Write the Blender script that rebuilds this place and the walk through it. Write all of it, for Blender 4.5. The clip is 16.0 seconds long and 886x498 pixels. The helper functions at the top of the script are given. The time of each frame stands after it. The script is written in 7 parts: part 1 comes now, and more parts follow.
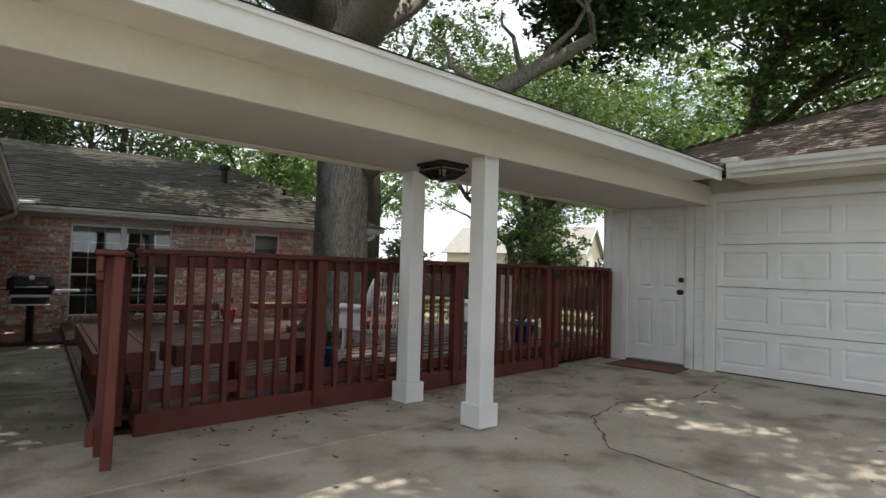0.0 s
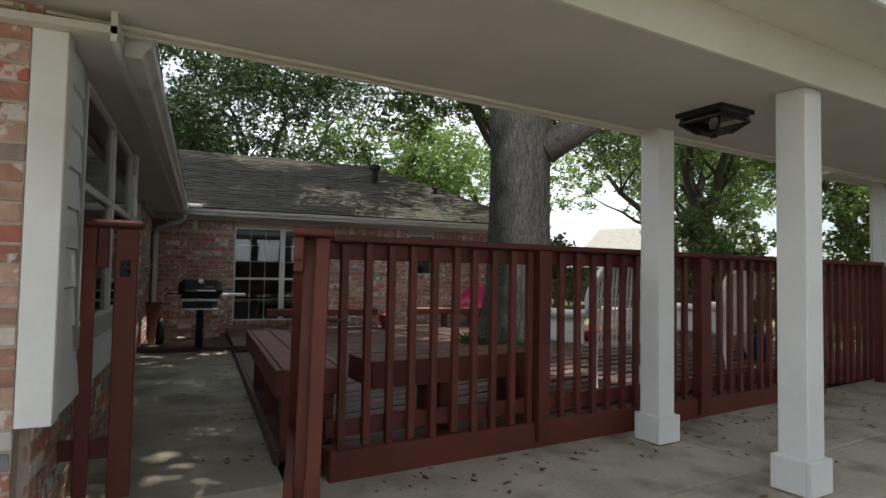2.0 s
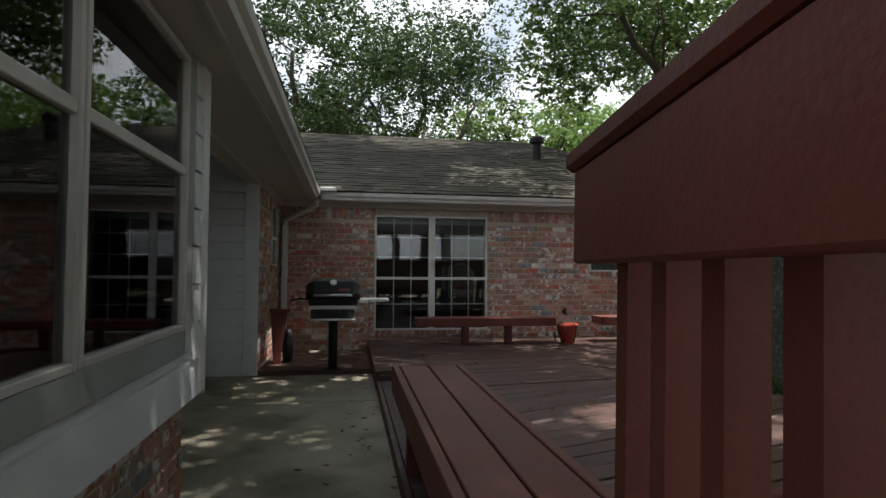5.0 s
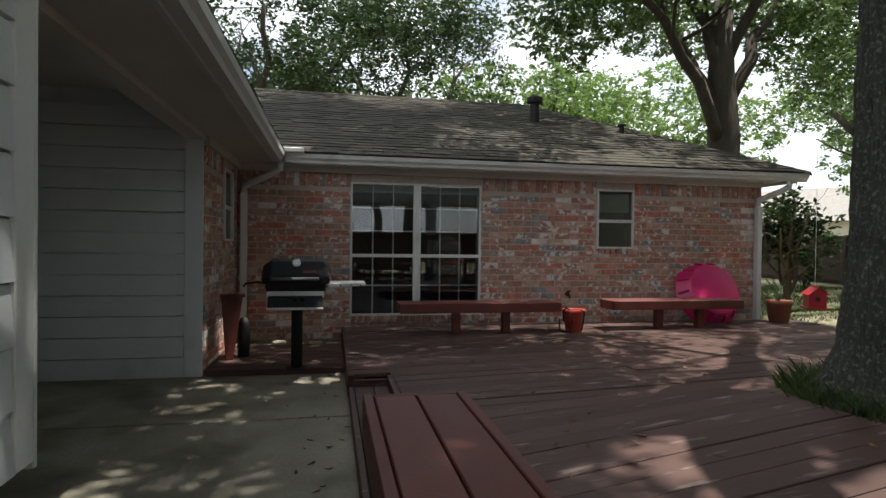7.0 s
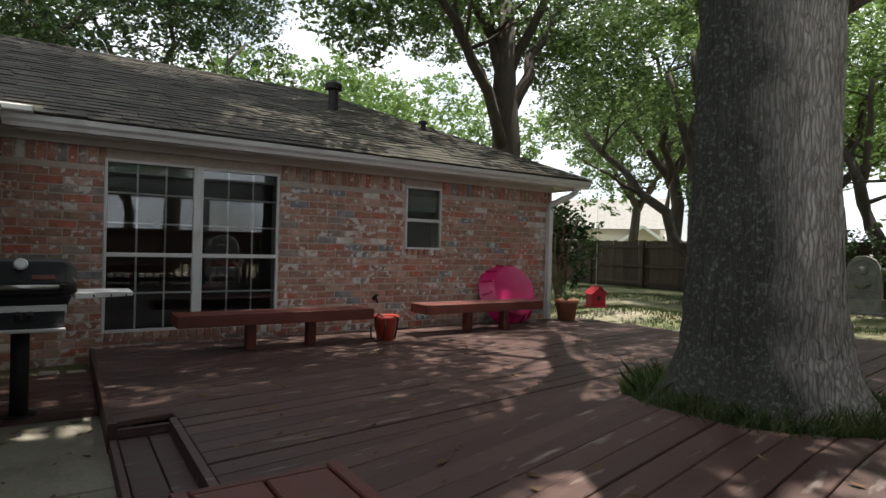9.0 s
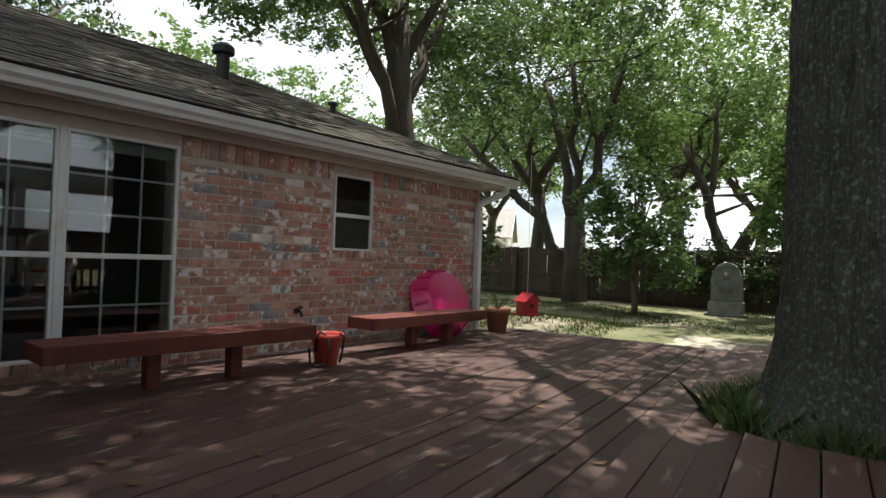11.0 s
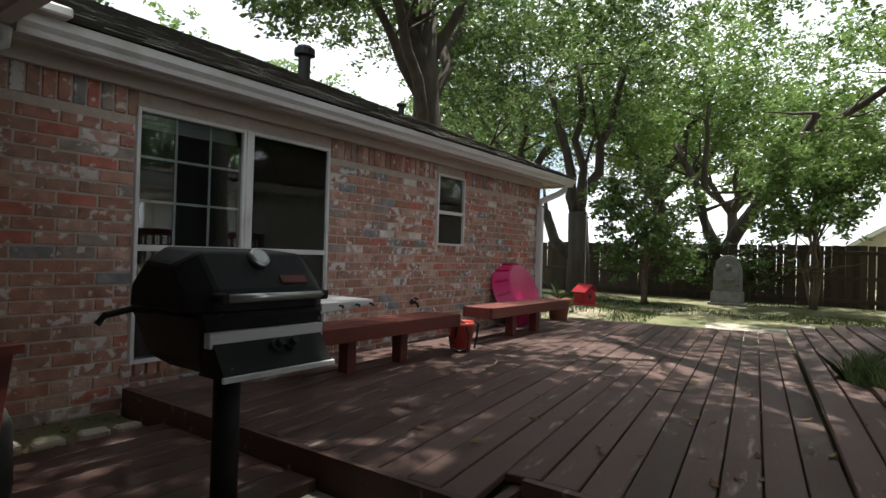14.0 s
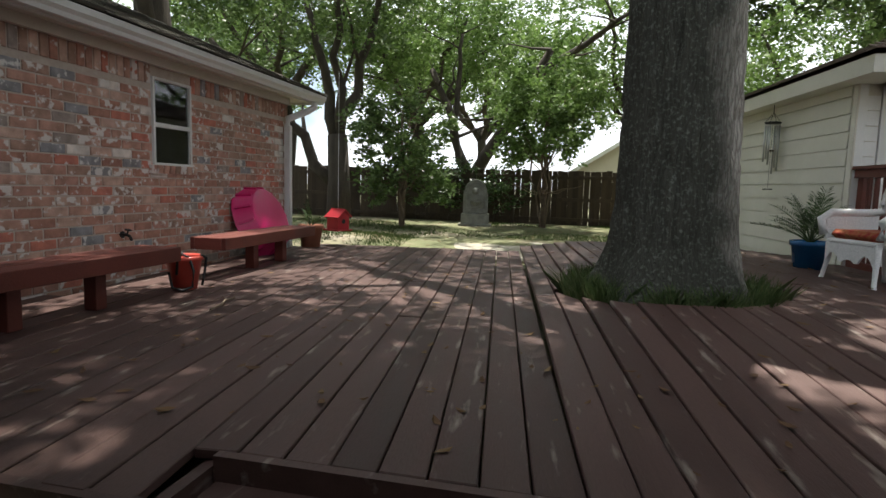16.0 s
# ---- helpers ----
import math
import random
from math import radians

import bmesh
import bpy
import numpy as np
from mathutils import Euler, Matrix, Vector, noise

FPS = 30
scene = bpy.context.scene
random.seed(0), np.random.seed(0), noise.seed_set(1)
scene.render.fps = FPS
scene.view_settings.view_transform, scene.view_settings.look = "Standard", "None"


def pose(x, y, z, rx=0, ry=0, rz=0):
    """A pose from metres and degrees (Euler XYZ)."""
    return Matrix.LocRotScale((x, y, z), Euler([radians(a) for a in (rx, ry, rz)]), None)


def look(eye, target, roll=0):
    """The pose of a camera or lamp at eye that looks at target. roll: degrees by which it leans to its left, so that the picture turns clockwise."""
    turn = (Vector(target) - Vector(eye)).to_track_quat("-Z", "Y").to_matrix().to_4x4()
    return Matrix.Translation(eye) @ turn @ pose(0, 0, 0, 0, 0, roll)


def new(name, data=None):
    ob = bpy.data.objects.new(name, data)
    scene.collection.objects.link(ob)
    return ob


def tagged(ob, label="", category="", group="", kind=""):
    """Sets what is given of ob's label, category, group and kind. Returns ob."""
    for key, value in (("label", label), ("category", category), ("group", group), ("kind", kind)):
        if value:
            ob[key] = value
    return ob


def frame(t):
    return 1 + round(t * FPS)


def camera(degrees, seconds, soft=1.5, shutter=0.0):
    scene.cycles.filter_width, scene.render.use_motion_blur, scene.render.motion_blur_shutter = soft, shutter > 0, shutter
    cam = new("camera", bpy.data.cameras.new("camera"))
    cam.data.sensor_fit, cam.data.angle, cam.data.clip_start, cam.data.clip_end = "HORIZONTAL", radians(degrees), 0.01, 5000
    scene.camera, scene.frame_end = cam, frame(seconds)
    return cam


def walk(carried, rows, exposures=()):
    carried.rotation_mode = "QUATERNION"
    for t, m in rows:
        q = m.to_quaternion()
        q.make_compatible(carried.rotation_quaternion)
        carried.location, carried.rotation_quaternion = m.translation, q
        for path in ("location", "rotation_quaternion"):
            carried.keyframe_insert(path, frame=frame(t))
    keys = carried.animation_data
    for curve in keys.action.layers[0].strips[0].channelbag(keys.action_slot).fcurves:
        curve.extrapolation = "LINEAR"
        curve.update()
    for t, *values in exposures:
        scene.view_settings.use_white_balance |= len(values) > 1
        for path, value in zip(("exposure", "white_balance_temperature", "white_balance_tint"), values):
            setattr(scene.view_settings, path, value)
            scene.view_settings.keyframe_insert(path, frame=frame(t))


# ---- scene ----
cam = camera(75.4, 16.0)
PATH = [
    (0, (0.689, -0.722, 1.17), (1.842, 0.911, 1.244), 1.6),
    (0.5, (0.633, -0.393, 1.174), (1.664, 1.319, 1.255), 1.4),
    (1, (0.665, -0.016, 1.12), (1.595, 1.752, 1.213), 1.3),
    (1.5, (0.616, 0.327, 1.084), (1.448, 2.144, 1.168), 1.1),
    (2, (0.632, 0.671, 1.07), (1.407, 2.513, 1.155), 1.0),
    (2.5, (0.706, 1.07, 1.072), (1.435, 2.93, 1.158), 0.8),
    (3, (0.687, 1.49, 1.072), (1.307, 3.39, 1.154), 0.6),
    (3.5, (0.693, 1.87, 1.086), (1.213, 3.799, 1.17), 0.7),
    (4, (0.758, 2.305, 1.078), (1.175, 4.26, 1.159), 0.1),
    (4.2, (0.766, 2.476, 1.056), (1.142, 4.439, 1.138), 0.3),
    (6.5, (0.88, 3.883, 1.057), (1.185, 5.86, 1.06), 0.6),
    (7, (0.914, 4.132, 1.1), (1.298, 6.095, 1.074), 0.7),
    (7.5, (0.913, 4.296, 1.103), (1.36, 6.245, 1.071), 0.9),
    (8, (0.828, 4.453, 1.136), (1.453, 6.352, 1.108), 1.2),
    (8.5, (0.84, 4.68, 1.09), (1.726, 6.473, 1.076), 1.4),
    (9, (0.832, 4.971, 1.068), (1.938, 6.637, 1.062), 1.5),
    (9.5, (0.789, 5.273, 1.041), (2.053, 6.824, 1.046), 1.6),
    (10, (0.876, 5.728, 0.97), (2.239, 7.191, 0.994), 1.8),
    (12.5, (-0.025, 7.27, 1.004), (1.618, 8.41, 1.027), 1.9),
    (13, (-0.223, 7.444, 0.983), (1.397, 8.617, 1.006), 1.8),
    (13.5, (-0.43, 7.419, 0.972), (1.182, 8.604, 0.991), 1.8),
    (14, (-0.587, 7.366, 0.937), (1.037, 8.534, 0.957), 1.7),
    (14.5, (-0.595, 7.305, 0.863), (1.113, 8.343, 0.796), 1.6),
    (15, (-0.462, 7.245, 0.86), (1.368, 8.03, 0.675), 1.5),
    (15.5, (-0.29, 7.226, 0.891), (1.612, 7.807, 0.678), 1.6),
    (16, (-0.101, 7.352, 0.918), (1.839, 7.79, 0.702), 1.6),
]
walk(cam, [(t, look(eye, target, roll)) for t, eye, target, roll in PATH], [(0.0, 0.76), (2.0, 0.72), (4.0, 0.74), (6.5, 0.86), (8.5, 0.86), (12.0, 0.98), (16.0, 1.08)])

# ---- light ----
world = bpy.data.worlds.new("sky_world")
scene.world = world
world.use_nodes = True
wn, wl = world.node_tree.nodes, world.node_tree.links
wn.clear()
SUN_EL, SUN_AZ = 72.0, 100.0  # elevation and compass turn of the sun
sky = wn.new("ShaderNodeTexSky")
sky.sky_type = "NISHITA"
sky.sun_disc = False
sky.sun_elevation, sky.sun_rotation = radians(SUN_EL), radians(SUN_AZ)
wtc = wn.new("ShaderNodeTexCoord")
wno = wn.new("ShaderNodeTexNoise")
wno.inputs["Scale"].default_value, wno.inputs["Detail"].default_value = 3.2, 7.0
wra = wn.new("ShaderNodeValToRGB")
wra.color_ramp.elements[0].position, wra.color_ramp.elements[1].position = 0.28, 0.50
wmx = wn.new("ShaderNodeMix")
wmx.data_type = "RGBA"
wbg, wou = wn.new("ShaderNodeBackground"), wn.new("ShaderNodeOutputWorld")
wl.new(wtc.outputs["Generated"], wno.inputs["Vector"])
wl.new(wno.outputs["Fac"], wra.inputs["Fac"])
wl.new(wra.outputs["Color"], wmx.inputs["Factor"])
wl.new(sky.outputs["Color"], wmx.inputs["A"])
wmx.inputs["B"].default_value = (11.0, 11.6, 12.4, 1)
wl.new(wmx.outputs["Result"], wbg.inputs["Color"])
wbg.inputs["Strength"].default_value = 0.075
wl.new(wbg.outputs["Background"], wou.inputs["Surface"])
sun = new("sun", bpy.data.lights.new("sun", "SUN"))
sun.data.energy, sun.data.angle, sun.data.color = 5.0, radians(0.55), (1.0, 0.95, 0.86)
az, el = radians(SUN_AZ), radians(SUN_EL)
SUN_DIR = Vector((math.sin(az) * math.cos(el), math.cos(az) * math.cos(el), math.sin(el)))
sun.matrix_basis = look(SUN_DIR * 40, (0, 0, 0))

# ---- materials ----


def material(name, cols, scale=8.0, rough=0.7, bump=0.15, metal=0.0, fine=60.0, spec=0.4, stretch=(1, 1, 1), vary=0.0, stain=None, stain_at=(0.55, 0.7), stain_scale=2.5, coat=0.0, bump_dist=0.01, trans=0.0):
    """A surface with a coarse and a fine variation, bump, optional stains and piece-to-piece variation."""
    m = bpy.data.materials.new(name)
    m.use_nodes = True
    n, l = m.node_tree.nodes, m.node_tree.links
    bs = n["Principled BSDF"]
    tc = n.new("ShaderNodeTexCoord")
    mp = n.new("ShaderNodeMapping")
    mp.inputs["Scale"].default_value = stretch
    l.new(tc.outputs["Object"], mp.inputs["Vector"])
    vec = mp.outputs["Vector"]
    info = n.new("ShaderNodeObjectInfo")
    geo = n.new("ShaderNodeNewGeometry")
    both = n.new("ShaderNodeMath")
    both.operation = "ADD"
    l.new(info.outputs["Random"], both.inputs[0])
    l.new(geo.outputs["Random Per Island"], both.inputs[1])
    frac = n.new("ShaderNodeMath")
    frac.operation = "FRACT"
    l.new(both.outputs[0], frac.inputs[0])
    off = n.new("ShaderNodeVectorMath")
    off.operation = "ADD"
    mul = n.new("ShaderNodeMath")
    mul.operation = "MULTIPLY"
    mul.inputs[1].default_value = 37.0 if vary else 0.0
    l.new(frac.outputs[0], mul.inputs[0])
    l.new(vec, off.inputs[0])
    l.new(mul.outputs[0], off.inputs[1])
    vec = off.outputs[0]

    def noise_tex(s, d=5.0):
        t = n.new("ShaderNodeTexNoise")
        t.inputs["Scale"].default_value, t.inputs["Detail"].default_value = s, d
        l.new(vec, t.inputs["Vector"])
        return t.outputs["Fac"]

    ramp = n.new("ShaderNodeValToRGB")
    ramp.color_ramp.elements[0].position, ramp.color_ramp.elements[1].position = 0.3, 0.7
    ramp.color_ramp.elements[0].color = (*cols[0], 1)
    ramp.color_ramp.elements[1].color = (*cols[-1], 1)
    for i, c in enumerate(cols[1:-1]):
        e = ramp.color_ramp.elements.new(0.3 + 0.4 * (i + 1) / (len(cols) - 1))
        e.color = (*c, 1)
    a, b = noise_tex(scale), noise_tex(fine, 3.0)
    mixv = n.new("ShaderNodeMix")
    mixv.inputs["Factor"].default_value = 0.3
    l.new(a, mixv.inputs["A"])
    l.new(b, mixv.inputs["B"])
    src = mixv.outputs["Result"]
    if vary:
        mv = n.new("ShaderNodeMix")
        mv.inputs["Factor"].default_value = vary
        l.new(src, mv.inputs["A"])
        mr = n.new("ShaderNodeMapRange")
        mr.inputs["To Min"].default_value, mr.inputs["To Max"].default_value = 0.22, 0.78
        l.new(frac.outputs[0], mr.inputs["Value"])
        l.new(mr.outputs["Result"], mv.inputs["B"])
        src = mv.outputs["Result"]
    l.new(src, ramp.inputs["Fac"])
    out = ramp.outputs["Color"]
    if stain:
        st = noise_tex(stain_scale, 8.0)
        sr = n.new("ShaderNodeMapRange")
        sr.inputs["From Min"].default_value, sr.inputs["From Max"].default_value = stain_at
        l.new(st, sr.inputs["Value"])
        sm = n.new("ShaderNodeMix")
        sm.data_type = "RGBA"
        l.new(sr.outputs["Result"], sm.inputs["Factor"])
        l.new(out, sm.inputs["A"])
        sm.inputs["B"].default_value = (*stain, 1)
        out = sm.outputs["Result"]
    l.new(out, bs.inputs["Base Color"])
    rr = n.new("ShaderNodeMapRange")
    rr.inputs["To Min"].default_value, rr.inputs["To Max"].default_value = max(rough - 0.12, 0.02), min(rough + 0.12, 1)
    l.new(a, rr.inputs["Value"])
    l.new(rr.outputs["Result"], bs.inputs["Roughness"])
    bs.inputs["Metallic"].default_value = metal
    bs.inputs["Specular IOR Level"].default_value = spec
    bs.inputs["Coat Weight"].default_value = coat
    if bump:
        bp = n.new("ShaderNodeBump")
        bp.inputs["Strength"].default_value, bp.inputs["Distance"].default_value = bump, bump_dist
        l.new(mixv.outputs["Result"], bp.inputs["Height"])
        l.new(bp.outputs["Normal"], bs.inputs["Normal"])
    if trans:
        tr = n.new("ShaderNodeBsdfTranslucent")
        l.new(out, tr.inputs["Color"])
        ms = n.new("ShaderNodeMixShader")
        ms.inputs[0].default_value = trans
        l.new(bs.outputs[0], ms.inputs[1])
        l.new(tr.outputs[0], ms.inputs[2])
        l.new(ms.outputs[0], n["Material Output"].inputs["Surface"])
    return m


def glass_material(name, tint=(0.82, 0.85, 0.85)):
    m = bpy.data.materials.new(name)
    m.use_nodes = True
    n, l = m.node_tree.nodes, m.node_tree.links
    n.remove(n["Principled BSDF"])
    g = n.new("ShaderNodeBsdfGlossy")
    g.inputs["Roughness"].default_value = 0.015
    t = n.new("ShaderNodeBsdfTransparent")
    t.inputs["Color"].default_value = (*tint, 1)
    f = n.new("ShaderNodeFresnel")
    f.inputs["IOR"].default_value = 1.72
    mx = n.new("ShaderNodeMixShader")
    l.new(f.outputs[0], mx.inputs[0])
    l.new(t.outputs[0], mx.inputs[1])
    l.new(g.outputs[0], mx.inputs[2])
    l.new(mx.outputs[0], n["Material Output"].inputs["Surface"])
    return m




def brick_material(name):
    """Reclaimed bricks: each one red, brown, pink or blue-grey, some with smears of old white paint."""
    m = bpy.data.materials.new(name)
    m.use_nodes = True
    n, l = m.node_tree.nodes, m.node_tree.links
    bs = n["Principled BSDF"]
    tc, info, geo = n.new("ShaderNodeTexCoord"), n.new("ShaderNodeObjectInfo"), n.new("ShaderNodeNewGeometry")

    def math_node(op, a, b):
        x = n.new("ShaderNodeMath")
        x.operation = op
        for k, v in enumerate((a, b)):
            if isinstance(v, float):
                x.inputs[k].default_value = v
            else:
                l.new(v, x.inputs[k])
        return x.outputs[0]

    def noise_tex(scale, detail, vec):
        t = n.new("ShaderNodeTexNoise")
        t.inputs["Scale"].default_value, t.inputs["Detail"].default_value = scale, detail
        l.new(vec, t.inputs["Vector"])
        return t.outputs["Fac"]

    rnd = math_node("FRACT", math_node("ADD", info.outputs["Random"], geo.outputs["Random Per Island"]), 0.0)
    rnd2 = math_node("FRACT", math_node("MULTIPLY", rnd, 57.3), 0.0)
    off = n.new("ShaderNodeVectorMath")
    off.operation = "ADD"
    l.new(tc.outputs["Object"], off.inputs[0])
    l.new(math_node("MULTIPLY", rnd, 61.0), off.inputs[1])
    vec = off.outputs[0]
    ramp = n.new("ShaderNodeValToRGB")
    ramp.color_ramp.interpolation = "CONSTANT"
    kinds = ((0.0, (0.34, 0.17, 0.125)), (0.20, (0.39, 0.22, 0.165)), (0.38, (0.30, 0.185, 0.14)), (0.52, (0.43, 0.155, 0.11)), (0.62, (0.44, 0.29, 0.225)), (0.76, (0.36, 0.195, 0.15)), (0.85, (0.22, 0.215, 0.22)), (0.91, (0.28, 0.23, 0.20)), (0.955, (0.58, 0.52, 0.47)))
    ramp.color_ramp.elements[0].color = (*kinds[0][1], 1)
    ramp.color_ramp.elements[1].position, ramp.color_ramp.elements[1].color = kinds[-1][0], (*kinds[-1][1], 1)
    for p, c in kinds[1:-1]:
        e = ramp.color_ramp.elements.new(p)
        e.color = (*c, 1)
    l.new(rnd, ramp.inputs["Fac"])
    mottle, grain = noise_tex(11.0, 5.0, vec), noise_tex(90.0, 3.0, vec)
    shade = n.new("ShaderNodeMapRange")
    shade.inputs["From Min"].default_value, shade.inputs["From Max"].default_value = 0.3, 0.7
    shade.inputs["To Min"].default_value, shade.inputs["To Max"].default_value = 0.72, 1.28
    l.new(mottle, shade.inputs["Value"])
    mul = n.new("ShaderNodeVectorMath")
    mul.operation = "SCALE"
    l.new(ramp.outputs["Color"], mul.inputs[0])
    l.new(shade.outputs["Result"], mul.inputs["Scale"])
    # white smears: the limit falls on some of the bricks
    smear = n.new("ShaderNodeMapRange")
    l.new(math_node("ADD", noise_tex(16.0, 7.0, vec), math_node("MULTIPLY", math_node("POWER", rnd2, 5.0), 0.17)), smear.inputs["Value"])
    smear.inputs["From Min"].default_value, smear.inputs["From Max"].default_value = 0.60, 0.67
    smear.inputs["To Max"].default_value = 0.85
    mx = n.new("ShaderNodeMix")
    mx.data_type = "RGBA"
    l.new(smear.outputs["Result"], mx.inputs["Factor"])
    l.new(mul.outputs[0], mx.inputs["A"])
    mx.inputs["B"].default_value = (0.62, 0.59, 0.56, 1)
    l.new(mx.outputs["Result"], bs.inputs["Base Color"])
    bs.inputs["Roughness"].default_value = 0.9
    bs.inputs["Specular IOR Level"].default_value = 0.3
    bp = n.new("ShaderNodeBump")
    bp.inputs["Strength"].default_value, bp.inputs["Distance"].default_value = 0.6, 0.008
    l.new(math_node("ADD", math_node("MULTIPLY", grain, 0.5), mottle), bp.inputs["Height"])
    l.new(bp.outputs["Normal"], bs.inputs["Normal"])
    return m


M_BRICK = brick_material("brick")
M_MORTAR = material("mortar", [(0.36, 0.29, 0.24), (0.47, 0.40, 0.34)], 14, 0.95, 0.5)
M_CASING = material("casing_paint", [(0.30, 0.33, 0.32), (0.37, 0.40, 0.39)], 3, 0.6, 0.05, stain=(0.25, 0.27, 0.25), stain_at=(0.6, 0.85))
M_WHITE = material("white_paint", [(0.70, 0.71, 0.70), (0.80, 0.81, 0.80)], 3, 0.5, 0.05, stain=(0.56, 0.55, 0.50), stain_at=(0.60, 0.85), stain_scale=1.4)
M_CREAM = material("cream_paint", [(0.60, 0.58, 0.50), (0.70, 0.68, 0.60)], 2, 0.6, 0.05, stain=(0.48, 0.45, 0.36), stain_at=(0.58, 0.85), stain_scale=1.2)
M_SOFFIT = material("soffit_paint", [(0.50, 0.48, 0.44), (0.60, 0.58, 0.54)], 2, 0.65, 0.05)
M_SIDING = material("siding_paint", [(0.62, 0.65, 0.67), (0.72, 0.75, 0.77)], 3, 0.55, 0.08, vary=0.2, stain=(0.5, 0.52, 0.52), stain_at=(0.62, 0.85))
M_RED = material("red_stain", [(0.070, 0.0155, 0.0105), (0.110, 0.025, 0.017), (0.145, 0.038, 0.027)], 5, 0.55, 0.3, stretch=(1, 1, 1), vary=0.35, fine=110)
M_DECK = material("deck_stain", [(0.042, 0.021, 0.017), (0.066, 0.034, 0.028), (0.10, 0.056, 0.047)], 3, 0.58, 0.5, stretch=(0.8, 4, 4), vary=0.45, fine=40, stain=(0.24, 0.195, 0.165), stain_at=(0.62, 0.74), stain_scale=4.0)
M_CONCRETE = material("concrete", [(0.29, 0.25, 0.19), (0.42, 0.375, 0.305), (0.53, 0.485, 0.41)], 1.6, 0.85, 0.3, fine=45, stain=(0.17, 0.138, 0.10), stain_at=(0.50, 0.74), stain_scale=2.3)
# darker and greener than the driveway concrete
M_PATH = material("walkway_concrete", [(0.19, 0.17, 0.13), (0.28, 0.255, 0.20), (0.37, 0.34, 0.28)], 1.8, 0.85, 0.3, fine=45, stain=(0.13, 0.12, 0.085), stain_at=(0.48, 0.70), stain_scale=1.9)
M_PATIO = material("mossy_concrete", [(0.30, 0.27, 0.21), (0.38, 0.35, 0.28), (0.46, 0.43, 0.36)], 1.4, 0.9, 0.3, fine=45, stain=(0.15, 0.18, 0.07), stain_at=(0.46, 0.66), stain_scale=0.9)
M_TAN = material("tan_bark", [(0.10, 0.07, 0.05), (0.19, 0.145, 0.10)], 8, 0.9, 0.4)
M_CRACK = material("crack_dirt", [(0.05, 0.045, 0.035), (0.09, 0.08, 0.06)], 20, 0.95, 0.3)
M_SHINGLE = material("shingle", [(0.023, 0.021, 0.016), (0.041, 0.036, 0.027), (0.063, 0.054, 0.041)], 2, 0.95, 0.5, fine=200, vary=0.5, stain=(0.06, 0.075, 0.04), stain_at=(0.55, 0.8), stain_scale=1.2)
M_SHINGLE_BROWN = material("shingle_brown", [(0.10, 0.075, 0.06), (0.16, 0.125, 0.10), (0.21, 0.17, 0.14)], 2, 0.95, 0.5, fine=200, vary=0.55)
M_GUTTER = material("gutter_paint", [(0.52, 0.52, 0.50), (0.63, 0.63, 0.61)], 3, 0.45, 0.04, stain=(0.38, 0.36, 0.31), stain_at=(0.58, 0.8), stain_scale=3)
M_BLACK = material("black_enamel", [(0.009, 0.009, 0.010), (0.016, 0.016, 0.017)], 12, 0.62, 0.15, spec=0.25, fine=140, stain=(0.10, 0.09, 0.08), stain_at=(0.69, 0.73), stain_scale=16)
M_STEEL = material("steel", [(0.42, 0.42, 0.41), (0.58, 0.58, 0.57)], 6, 0.32, 0.03, metal=1.0, fine=120, stretch=(1, 12, 12))
# grill trim; the bright path it would mirror is put into the colour
M_METAL_BRIGHT = material("brightened_metal", [(0.52, 0.52, 0.51), (0.64, 0.64, 0.63)], 6, 0.45, 0.03, metal=0.25, fine=120, stretch=(1, 12, 12))
M_IRON = material("dark_iron", [(0.015, 0.014, 0.013), (0.03, 0.027, 0.025)], 18, 0.6, 0.2, metal=0.3)


